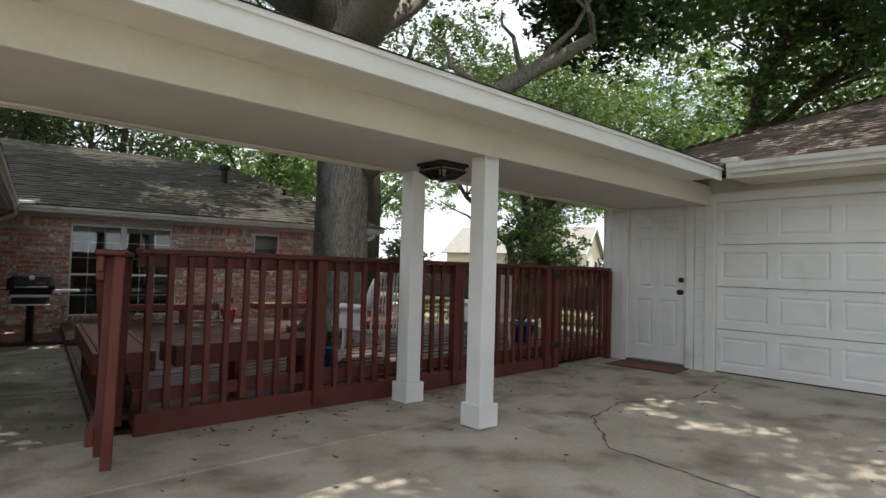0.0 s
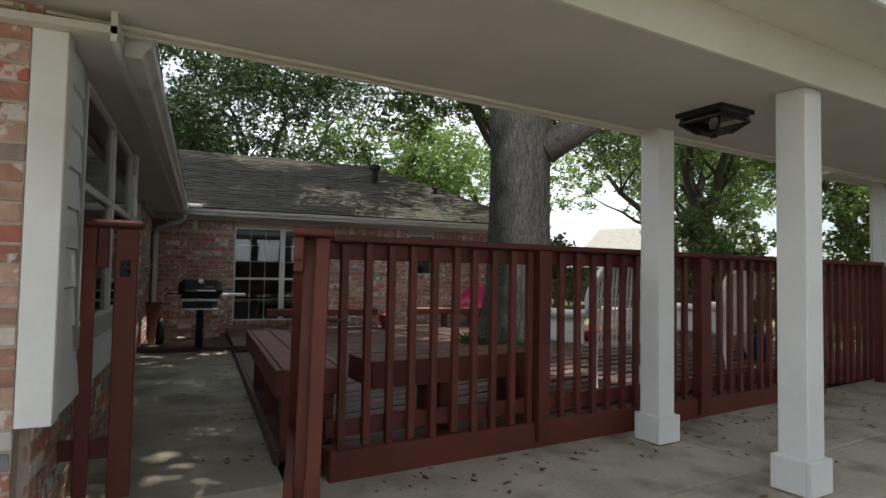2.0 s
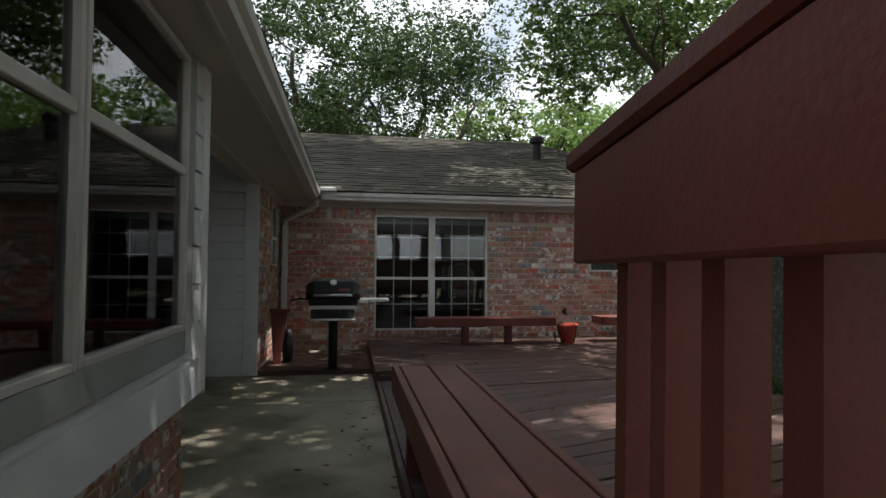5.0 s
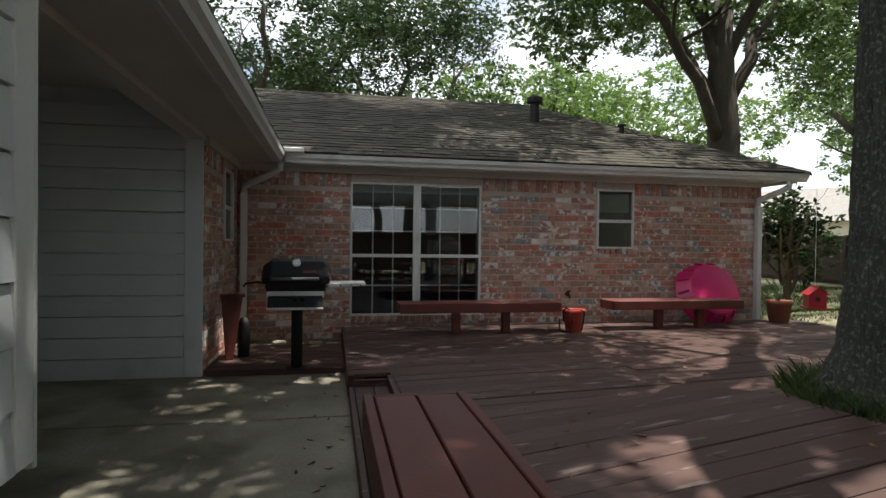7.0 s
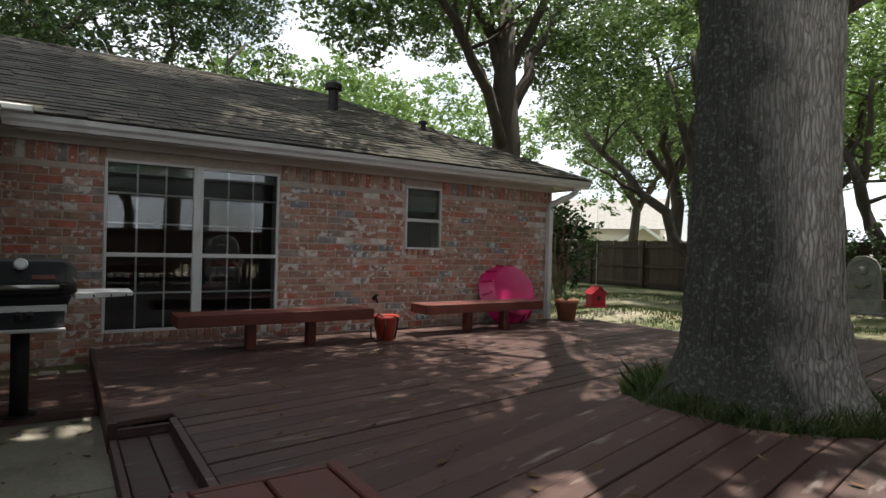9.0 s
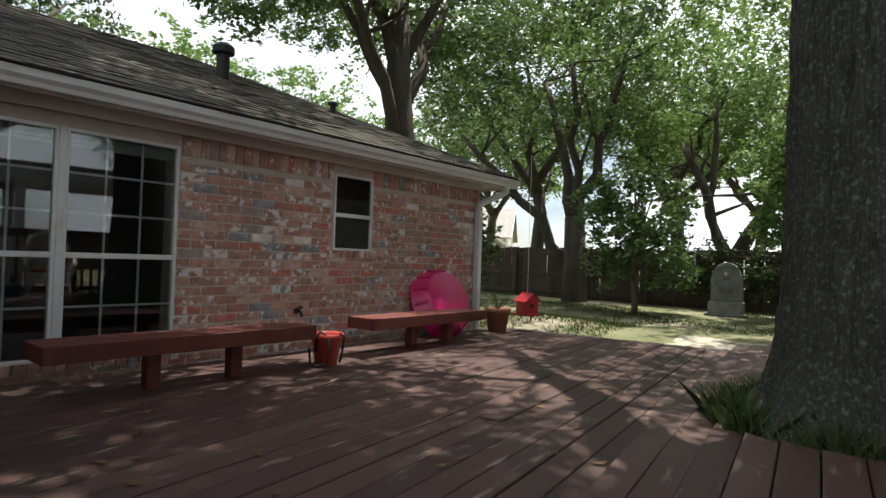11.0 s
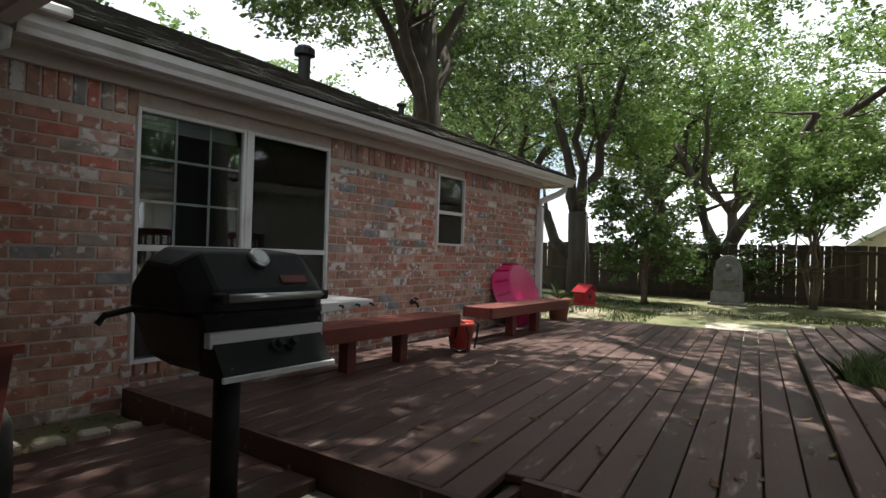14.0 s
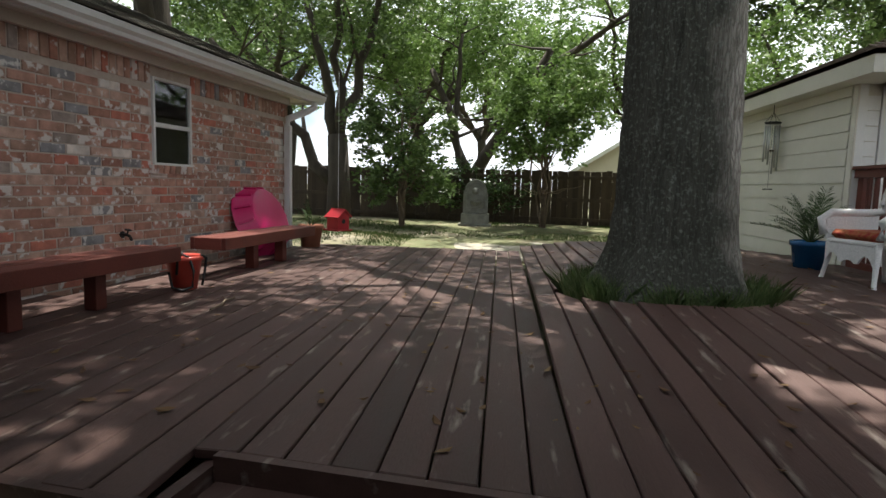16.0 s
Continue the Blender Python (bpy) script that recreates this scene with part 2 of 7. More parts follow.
def bark_material(name):
    """Interlaced upright ridges with dark furrows, pale lichen flecks, and one side darkened by algae and by shade put
    into its colour.
    """
    m = bpy.data.materials.new(name)
    m.use_nodes = True
    n, l = m.node_tree.nodes, m.node_tree.links
    bs = n["Principled BSDF"]
    tc = n.new("ShaderNodeTexCoord")
    warp = n.new("ShaderNodeTexNoise")
    warp.inputs["Scale"].default_value, warp.inputs["Detail"].default_value = 5.0, 3.0
    l.new(tc.outputs["Object"], warp.inputs["Vector"])
    add = n.new("ShaderNodeVectorMath")
    add.operation = "MULTIPLY_ADD"
    add.inputs[1].default_value = (0.05, 0.05, 0.25)
    l.new(warp.outputs["Color"], add.inputs[0])
    l.new(tc.outputs["Object"], add.inputs[2])
    mp = n.new("ShaderNodeMapping")
    mp.inputs["Scale"].default_value = (1, 1, 0.11)
    l.new(add.outputs[0], mp.inputs["Vector"])
    vo = n.new("ShaderNodeTexVoronoi")
    vo.feature = "DISTANCE_TO_EDGE"
    vo.inputs["Scale"].default_value = 52.0
    l.new(mp.outputs["Vector"], vo.inputs["Vector"])
    ridge = n.new("ShaderNodeMapRange")
    ridge.inputs["From Max"].default_value = 0.22
    l.new(vo.outputs["Distance"], ridge.inputs["Value"])

    def noise_tex(scale, detail, vec):
        t = n.new("ShaderNodeTexNoise")
        t.inputs["Scale"].default_value, t.inputs["Detail"].default_value = scale, detail
        l.new(vec, t.inputs["Vector"])
        return t.outputs["Fac"]

    def blend(fac, a, colour):
        x = n.new("ShaderNodeMix")
        x.data_type = "RGBA"
        l.new(fac, x.inputs["Factor"])
        l.new(a, x.inputs["A"])
        x.inputs["B"].default_value = (*colour, 1)
        return x.outputs["Result"]

    def between(value, a, b, to=1.0):
        x = n.new("ShaderNodeMapRange")
        x.inputs["From Min"].default_value, x.inputs["From Max"].default_value, x.inputs["To Max"].default_value = a, b, to
        l.new(value, x.inputs["Value"])
        return x.outputs["Result"]

    grain = noise_tex(70.0, 4.0, mp.outputs["Vector"])
    mixv = n.new("ShaderNodeMix")
    mixv.inputs["Factor"].default_value = 0.62
    l.new(ridge.outputs["Result"], mixv.inputs["A"])
    l.new(grain, mixv.inputs["B"])
    ramp = n.new("ShaderNodeValToRGB")
    ramp.color_ramp.elements[0].position, ramp.color_ramp.elements[1].position = 0.16, 0.85
    ramp.color_ramp.elements[0].color, ramp.color_ramp.elements[1].color = (0.10, 0.088, 0.074, 1), (0.44, 0.415, 0.37, 1)
    e = ramp.color_ramp.elements.new(0.45)
    e.color = (0.25, 0.228, 0.20, 1)
    l.new(mixv.outputs["Result"], ramp.inputs["Fac"])
    out = ramp.outputs["Color"]
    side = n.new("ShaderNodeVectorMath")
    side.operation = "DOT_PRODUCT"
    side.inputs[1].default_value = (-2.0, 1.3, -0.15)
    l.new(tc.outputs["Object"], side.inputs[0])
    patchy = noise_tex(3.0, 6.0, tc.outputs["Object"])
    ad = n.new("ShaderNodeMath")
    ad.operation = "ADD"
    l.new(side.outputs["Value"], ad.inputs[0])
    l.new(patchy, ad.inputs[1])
    # algae on one side, darkened further to paint in that side's shade
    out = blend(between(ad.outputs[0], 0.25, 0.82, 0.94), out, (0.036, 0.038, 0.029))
    out = blend(between(noise_tex(42.0, 6.0, tc.outputs["Object"]), 0.53, 0.68, 0.45), out, (0.20, 0.22, 0.19))
    l.new(out, bs.inputs["Base Color"])
    bs.inputs["Roughness"].default_value = 0.95
    bs.inputs["Specular IOR Level"].default_value = 0.2
    bp = n.new("ShaderNodeBump")
    bp.inputs["Strength"].default_value, bp.inputs["Distance"].default_value = 0.8, 0.02
    l.new(mixv.outputs["Result"], bp.inputs["Height"])
    l.new(bp.outputs["Normal"], bs.inputs["Normal"])
    return m


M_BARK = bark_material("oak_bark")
M_BARK2 = material("dark_bark", [(0.04, 0.033, 0.027), (0.09, 0.075, 0.06)], 8, 0.95, 0.8, stretch=(1, 1, 0.25), bump_dist=0.03)
# dark and sunlit copies of one leaf; the light is put into their colours
M_LEAF = material("dark_leaf", [(0.022, 0.043, 0.014), (0.039, 0.071, 0.022), (0.066, 0.11, 0.034)], 0.5, 0.42, 0, vary=0.7, trans=0.30)
M_LEAF_SUNLIT = material("sunlit_leaf", [(0.055, 0.098, 0.030), (0.095, 0.155, 0.045), (0.145, 0.22, 0.07)], 0.5, 0.42, 0, vary=0.7, trans=0.36)
M_LEAF_LIGHT = material("light_leaf", [(0.09, 0.155, 0.04), (0.145, 0.235, 0.06), (0.21, 0.31, 0.10)], 0.5, 0.45, 0, vary=0.7, trans=0.40)
M_GRASS = material("grass", [(0.028, 0.055, 0.013), (0.058, 0.098, 0.026), (0.12, 0.135, 0.058)], 2, 0.8, 0.1, vary=0.5, trans=0.25)
M_GROUND = material("yard_soil", [(0.07, 0.085, 0.035), (0.14, 0.15, 0.07), (0.24, 0.20, 0.14)], 1.3, 0.95, 0.5, fine=40, bump_dist=0.03, stain=(0.32, 0.28, 0.21), stain_at=(0.55, 0.68), stain_scale=0.5)
M_FENCE = material("fence_wood", [(0.042, 0.032, 0.023), (0.066, 0.050, 0.036), (0.095, 0.073, 0.052)], 4, 0.9, 0.4, stretch=(3, 3, 0.4), vary=0.4)
M_PINK = material("pink_plastic", [(0.45, 0.008, 0.09), (0.56, 0.018, 0.14)], 3, 0.35, 0.03, spec=0.5)
M_REDPAINT = material("bright_red_paint", [(0.34, 0.012, 0.022), (0.44, 0.02, 0.032)], 6, 0.5, 0.08)
M_BUCKET = material("bucket_plastic", [(0.55, 0.07, 0.05), (0.65, 0.10, 0.07)], 4, 0.4, 0.03)
M_BLUE = material("blue_glaze", [(0.012, 0.10, 0.26), (0.02, 0.15, 0.34)], 5, 0.25, 0.05, coat=0.3)
M_TERRA = material("terracotta", [(0.26, 0.10, 0.06), (0.36, 0.15, 0.09)], 6, 0.85, 0.2)
M_WICKER = material("white_wicker", [(0.62, 0.63, 0.63), (0.80, 0.80, 0.79)], 60, 0.6, 0.8, fine=160)
M_CUSHION = material("floral_cushion", [(0.20, 0.015, 0.012), (0.28, 0.03, 0.02), (0.34, 0.12, 0.05), (0.07, 0.035, 0.018)], 16, 0.9, 0.2, fine=30)
M_STONE = material("cast_stone", [(0.14, 0.14, 0.125), (0.22, 0.22, 0.20), (0.29, 0.29, 0.265)], 7, 0.92, 0.5, fine=60)
# near-black: the lack of light indoors is put into the colour
M_DARK = material("unlit_room", [(0.018, 0.017, 0.016), (0.028, 0.027, 0.025)], 2, 0.9, 0)
M_BLIND = material("blind_fabric", [(0.30, 0.31, 0.28), (0.36, 0.37, 0.34)], 4, 0.8, 0.05)
M_SCREEN = material("insect_screen", [(0.02, 0.02, 0.021), (0.03, 0.03, 0.031)], 4, 0.7, 0)
M_MAT = material("coir_mat", [(0.13, 0.055, 0.035), (0.24, 0.12, 0.07)], 30, 0.95, 0.6)
M_DRYLEAF = material("dry_leaf", [(0.06, 0.03, 0.015), (0.12, 0.065, 0.03), (0.17, 0.11, 0.05)], 3, 0.9, 0, vary=0.6)
M_RUBBER = material("black_rubber", [(0.012, 0.012, 0.012), (0.025, 0.025, 0.025)], 10, 0.6, 0.1)
M_NEIGHBOUR = material("neighbour_wall", [(0.52, 0.47, 0.38), (0.60, 0.55, 0.46)], 2, 0.8, 0.1)
M_ROOFGREY = material("grey_roof", [(0.20, 0.19, 0.175), (0.29, 0.275, 0.25)], 3, 0.95, 0.3, fine=30)
M_GLASS = glass_material("window_glass")
M_LAMPGLASS = glass_material("lamp_glass", (0.8, 0.8, 0.78))

# ---- building helpers ----
PHI = 7.1
BZ_X, BZ_Y = 2.590, 3.861
BZ = pose(BZ_X, BZ_Y, 0, 0, 0, PHI)  # frame of the breezeway and the deck
BG = BZ @ pose(0.08, 0, 0)  # frame of the garage
ID = Matrix.Identity(4)


def bz(s, n, z=0.0):
    return BZ @ Vector((s, n, z))


def box(bm, x0, x1, y0, y1, z0, z1, m=None):
    v = [bm.verts.new(p) for p in ((x0, y0, z0), (x1, y0, z0), (x1, y1, z0), (x0, y1, z0), (x0, y0, z1), (x1, y0, z1), (x1, y1, z1), (x0, y1, z1))]
    for f in ((0, 3, 2, 1), (4, 5, 6, 7), (0, 1, 5, 4), (1, 2, 6, 5), (2, 3, 7, 6), (3, 0, 4, 7)):
        bm.faces.new([v[i] for i in f])
    if m is not None:
        bmesh.ops.transform(bm, matrix=m, verts=v)
    return v


def lathe(bm, prof, seg=24, m=None):
    """A turned body from (radius, height) pairs."""
    rings = []
    for r, z in prof:
        rings.append([bm.verts.new((r * math.cos(2 * math.pi * i / seg), r * math.sin(2 * math.pi * i / seg), z)) for i in range(seg)])
    for a, b in zip(rings, rings[1:]):
        for i in range(seg):
            bm.faces.new((a[i], a[(i + 1) % seg], b[(i + 1) % seg], b[i]))
    bm.faces.new(list(reversed(rings[0])))
    bm.faces.new(rings[-1])
    if m is not None:
        bmesh.ops.transform(bm, matrix=m, verts=[v for r in rings for v in r])


def tube(bm, pts, radii, seg=10, caps=True):
    """A tube of changing radius along points."""
    pts = [Vector(p) for p in pts]
    rings = []
    up = Vector((0.13, 0.21, 1)).normalized()
    for i, p in enumerate(pts):
        d = (pts[min(i + 1, len(pts) - 1)] - pts[max(i - 1, 0)]).normalized()
        side = d.cross(up)
        if side.length < 0.05:
            side = d.cross(Vector((1, 0.2, 0)))
        side.normalize()
        other = d.cross(side).normalized()
        r = radii[i] if not isinstance(radii, (int, float)) else radii
        rings.append([bm.verts.new(p + side * r * math.cos(2 * math.pi * k / seg) + other * r * math.sin(2 * math.pi * k / seg)) for k in range(seg)])
    for a, b in zip(rings, rings[1:]):
        for k in range(seg):
            bm.faces.new((a[k], a[(k + 1) % seg], b[(k + 1) % seg], b[k]))
    if caps:
        bm.faces.new(rings[0])
        bm.faces.new(list(reversed(rings[-1])))


def solid(name, bm, mat, m=None, bevel=0.0, smooth=False, parent=None):
    if bevel:
        bmesh.ops.bevel(bm, geom=[e for e in bm.edges], offset=bevel, segments=1, affect="EDGES", profile=0.5)
    bmesh.ops.recalc_face_normals(bm, faces=bm.faces)
    me = bpy.data.meshes.new(name)
    bm.to_mesh(me)
    bm.free()
    me.materials.append(mat)
    if smooth:
        for p in me.polygons:
            p.use_smooth = True
    ob = new(name, me)
    if parent is not None:
        ob.parent = parent
    if m is not None:
        ob.matrix_basis = m
    return ob


def part(name, bm, mat, parent, label="", bevel=0.0, smooth=False, m=None):
    ob = solid(name, bm, mat, m, bevel, smooth, parent)
    if label:
        ob["label"] = label
    return ob


def thing(name, m, label, category, group="", kind=""):
    return tagged(new(name), label, category, group, kind) if m is None else place(tagged(new(name), label, category, group, kind), m)


def place(ob, m):
    ob.matrix_basis = m
    return ob


def boxpart(name, dims, mat, parent, label="", bevel=0.004, m=None):
    bm = bmesh.new()
    box(bm, *dims)
    return part(name, bm, mat, parent, label, bevel, m=m)


def shared(name, me, parent, m):
    """One more piece on a mesh that others use too."""
    ob = new(name, me)
    ob.parent = parent
    ob.matrix_basis = m
    return ob


def mesh_of(bm, mat, name):
    bmesh.ops.recalc_face_normals(bm, faces=bm.faces)
    me = bpy.data.meshes.new(name)
    bm.to_mesh(me)
    bm.free()
    me.materials.append(mat)
    return me


rng = random.Random(7)

# ---- ground ----


def yard_height(x, y):
    h = -0.09 + 0.09 * min(max((x - 8) / 6, 0), 1)
    h += 0.22 * math.exp(-((x - 8.6) ** 2 + (y - 11.2) ** 2) / 1.6)
    return h


bm = bmesh.new()
N = 90
grid = {}
for i in range(N + 1):
    for j in range(N + 1):
        # fine in the middle, wide towards the horizon
        u, v = (i / N * 2 - 1), (j / N * 2 - 1)
        x, y = 6 + 18 * u + 900 * u ** 7, 8 + 18 * v + 900 * v ** 7
        near = max(abs(x - 6), abs(y - 8)) < 40
        grid[i, j] = bm.verts.new((x, y, (yard_height(x, y) + 0.02 * noise.noise((x, y, 0))) if near and x > 5 else -0.12))
for i in range(N):
    for j in range(N):
        bm.faces.new((grid[i, j], grid[i + 1, j], grid[i + 1, j + 1], grid[i, j + 1]))
ground = tagged(solid("ground", bm, M_GROUND, smooth=True), "worn lawn with bare soil and leaf litter", "ground", kind="structure")

# driveway slabs in the frame of the breezeway, rising a little to the garage
drive = tagged(new("driveway"), "weathered concrete driveway slabs with stains", "driveway", kind="structure")
for s0, s1, n0, n1 in ((-9, 0.95, -8.5, -1.0), (0.965, 4.6, -8.5, -1.0), (-9, 0.95, -0.985, 0.02), (0.965, 4.6, -0.985, 0.02)):
    bm = bmesh.new()
    for w in box(bm, s0, s1, n0, n1, -0.2, 0):
        if w.co.z > -0.1:
            w.co.z = 0.06 * max(0, (w.co.x - 0.95) / 3.6)
    part("slab", bm, M_CONCRETE, drive, bevel=0.008, m=BZ)
path_ob = tagged(new("pavement"), "stained concrete walkway slabs beside the deck", "walkway", kind="structure")
for y0, y1 in ((3.72, 5.6), (5.612, 7.9), (7.912, 9.17)):
    bm = bmesh.new()
    box(bm, -2.6, 1.075, y0, y1, -0.2, -0.045)
    part("slab", bm, M_PATH, path_ob, bevel=0.008)
bm = bmesh.new()
pts = [(0.98, -6.0), (1.0, -4.2), (0.93, -3.1), (1.05, -2.2), (1.6, -1.7), (2.2, -1.55), (3.0, -1.9), (4.3, -1.75)]
for a, b in zip(pts, pts[1:]):
    d = (Vector((*b, 0)) - Vector((*a, 0)))
    for k in range(6):
        p = Vector((*a, 0)) + d * (k / 6)
        q = Vector((*a, 0)) + d * ((k + 1.05) / 6)
        j = Vector((rng.uniform(-.02, .02), rng.uniform(-.02, .02), 0))
        w = 0.004 + 0.006 * rng.random()
        zz = 0.003 + 0.06 * max(0, (p.x - 0.95) / 3.6)
        sd = d.cross(Vector((0, 0, 1))).normalized() * w
        bm.faces.new([bm.verts.new((c.x, c.y, zz)) for c in (p + j - sd, q + j - sd, q + j + sd, p + j + sd)])
tagged(solid("pavement_crack", bm, M_CRACK, BZ), "dark dirt-filled cracks across the driveway", "crack", kind="structure")

# ---- house: brick walls ----
BRICK_L, BRICK_H, JOINT = 0.200, 0.064, 0.011
PITCH_X, PITCH_Z = BRICK_L + JOINT, BRICK_H + JOINT


def brick_mesh(l, h, d, seed):
    r = random.Random(seed)
    bm = bmesh.new()
    v = box(bm, -l / 2, l / 2, 0, d, -h / 2, h / 2)
    bmesh.ops.bevel(bm, geom=bm.edges[:], offset=0.004, segments=1, affect="EDGES")
    for w in bm.verts:
        w.co += Vector((r.uniform(-.0016, .0016), r.uniform(-.002, .002), r.uniform(-.0016, .0016)))
    return mesh_of(bm, M_BRICK, "brick")


BRICKS = [brick_mesh(BRICK_L, BRICK_H, 0.03, i) for i in range(6)]
HALVES = [brick_mesh(0.094, BRICK_H, 0.03, i + 20) for i in range(3)]
SOLDIER = [brick_mesh(BRICK_H, 0.19, 0.03, i + 40) for i in range(3)]


def brick_wall(name, width, z0, z1, m, openings, near, label):
    """A wall of single bricks in front of mortar. Local x along it, front at y = 0, looking to -y. near(x, z): bricks that are parts of their own."""
    bm = bmesh.new()
    xs = sorted({0.0, width, *[v for o in openings for v in o[:2]]})
    for a, b in zip(xs, xs[1:]):
        cuts = sorted([(o[2], o[3]) for o in openings if o[0] <= a + 1e-6 and o[1] >= b - 1e-6])
        lo = z0
        for c0, c1 in cuts + [(z1, z1)]:
            if c0 > lo:
                box(bm, a, b, 0.006, 0.22, lo, c0)
            lo = c1
    wall = tagged(solid(name, bm, M_MORTAR, m), label, "wall", kind="structure")
    rest, made = [], 0
    r = random.Random(len(name) + int(width * 10))
    rows = int((z1 - 0.2 - z0) / PITCH_Z)
    for row in range(rows):
        z = z0 + (row + 0.5) * PITCH_Z
        x = -PITCH_X / 2 if row % 2 else 0.0
        while x < width:
            a, b = x + JOINT / 2, x + PITCH_X - JOINT / 2
            x += PITCH_X
            spans = [(max(a, 0), min(b, width))]
            for o in openings:
                if o[2] - 0.02 < z < o[3] + 0.02:
                    spans = [q for p in spans for q in ((p[0], min(p[1], o[0] - 0.004)), (max(p[0], o[1] + 0.004), p[1]))]
            for p in spans:
                l = p[1] - p[0]
                if l < 0.03:
                    continue
                src = r.choice(BRICKS if l > 0.12 else HALVES)
                full = BRICK_L if l > 0.12 else 0.094
                q = Matrix.LocRotScale(((p[0] + p[1]) / 2, r.uniform(-0.003, 0.003), z + r.uniform(-.002, .002)), Euler((0, r.uniform(-.008, .008), r.uniform(-.01, .01))), (l / full, 1, 1))
                if near((p[0] + p[1]) / 2, z) and made < 300:
                    shared("brick", src, wall, q)
                    made += 1
                else:
                    rest.append((src, q))
    x = 0.0
    while x < width:
        if not any(o[0] < x + 0.04 < o[1] and o[3] > z1 - 0.2 for o in openings):
            rest.append((r.choice(SOLDIER), Matrix.LocRotScale((x + 0.037, r.uniform(-.003, .003) - 0.004, z1 - 0.1), None, None)))
        x += 0.075
    for o in openings:
        k = int((o[1] - o[0] + 0.06) / 0.075)
        for i in range(k + 1):
            rest.append((r.choice(SOLDIER), Matrix.LocRotScale((o[0] - 0.02 + i * (o[1] - o[0] + 0.04) / k, -0.03, o[2] - 0.035), Euler((0.12, 0, 0)), (0.95, 1.6, 0.38))))
    verts, faces = [], []
    for src, q in rest:
        base = len(verts)
        verts += [tuple(q @ v.co) for v in src.vertices]
        faces += [[base + i for i in p.vertices] for p in src.polygons]
    me = bpy.data.meshes.new("bricks")
    me.from_pydata(verts, [], faces)
    me.materials.append(M_BRICK)
    ob = new("bricks", me)
    ob.parent = wall
    ob["kind"] = "stuff"
    return wall


YW, WX0, WX1 = 10.93, -0.12, 6.62
RY = 9.20  # where the return wall begins
W = (1.135, 2.71, 0.215, 1.785)  # large window
SW = (4.235, 4.745, 1.035, 1.79)  # small window
brick_wall("wall_north", WX1 - WX0, -0.2, 1.92, pose(WX0, YW, 0), [(W[0] - WX0, W[1] - WX0, W[2], W[3]), (SW[0] - WX0, SW[1] - WX0, SW[2], SW[3])], lambda x, z: 0.4 < x < 4.2 and z > 0.15, "old red brick wall with pale mortar and white specks")
RW = (10.05, 10.55, 1.08, 1.80)
brick_wall("wall_return", YW - RY, -0.2, 1.92, pose(WX0, RY, 0, 0, 0, 90), [(RW[0] - RY, RW[1] - RY, RW[2], RW[3])], lambda x, z: False, "red brick return wall beside the porch")
brick_wall("wall_under_bay", 2.5, -0.2, 0.75, pose(0.062, 3.30, 0, 0, 0, 90), [], lambda x, z: False, "low brick base wall under the siding bay")
brick_wall("wall_west", 3.48, -0.2, 2.2, pose(-3.46, 3.205, 0, 0, 0, 0), [], lambda x, z: False, "brick house wall beside the breezeway")
# plain closing walls of the house
bm = bmesh.new()
box(bm, 6.40, 6.62, 11.16, 18, -0.2, 1.95)
box(bm, -6, 6.62, 18, 18.2, -0.2, 1.95)
box(bm, -6.2, -6, 3.6, 18.2, -0.2, 1.95)
box(bm, -6, -3.46, 3.55, 3.75, -0.2, 2.0)
tagged(solid("wall_outer", bm, M_MORTAR), "plain far walls that close the house", "wall", kind="structure")
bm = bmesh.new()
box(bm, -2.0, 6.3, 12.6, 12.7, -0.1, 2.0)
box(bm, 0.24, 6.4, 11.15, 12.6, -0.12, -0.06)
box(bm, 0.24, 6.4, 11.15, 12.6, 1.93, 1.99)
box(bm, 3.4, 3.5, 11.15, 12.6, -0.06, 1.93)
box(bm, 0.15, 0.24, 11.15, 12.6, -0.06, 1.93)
tagged(solid("wall_room", bm, M_DARK), "near-black room walls, indoor shade put into their colour", "wall", kind="structure")


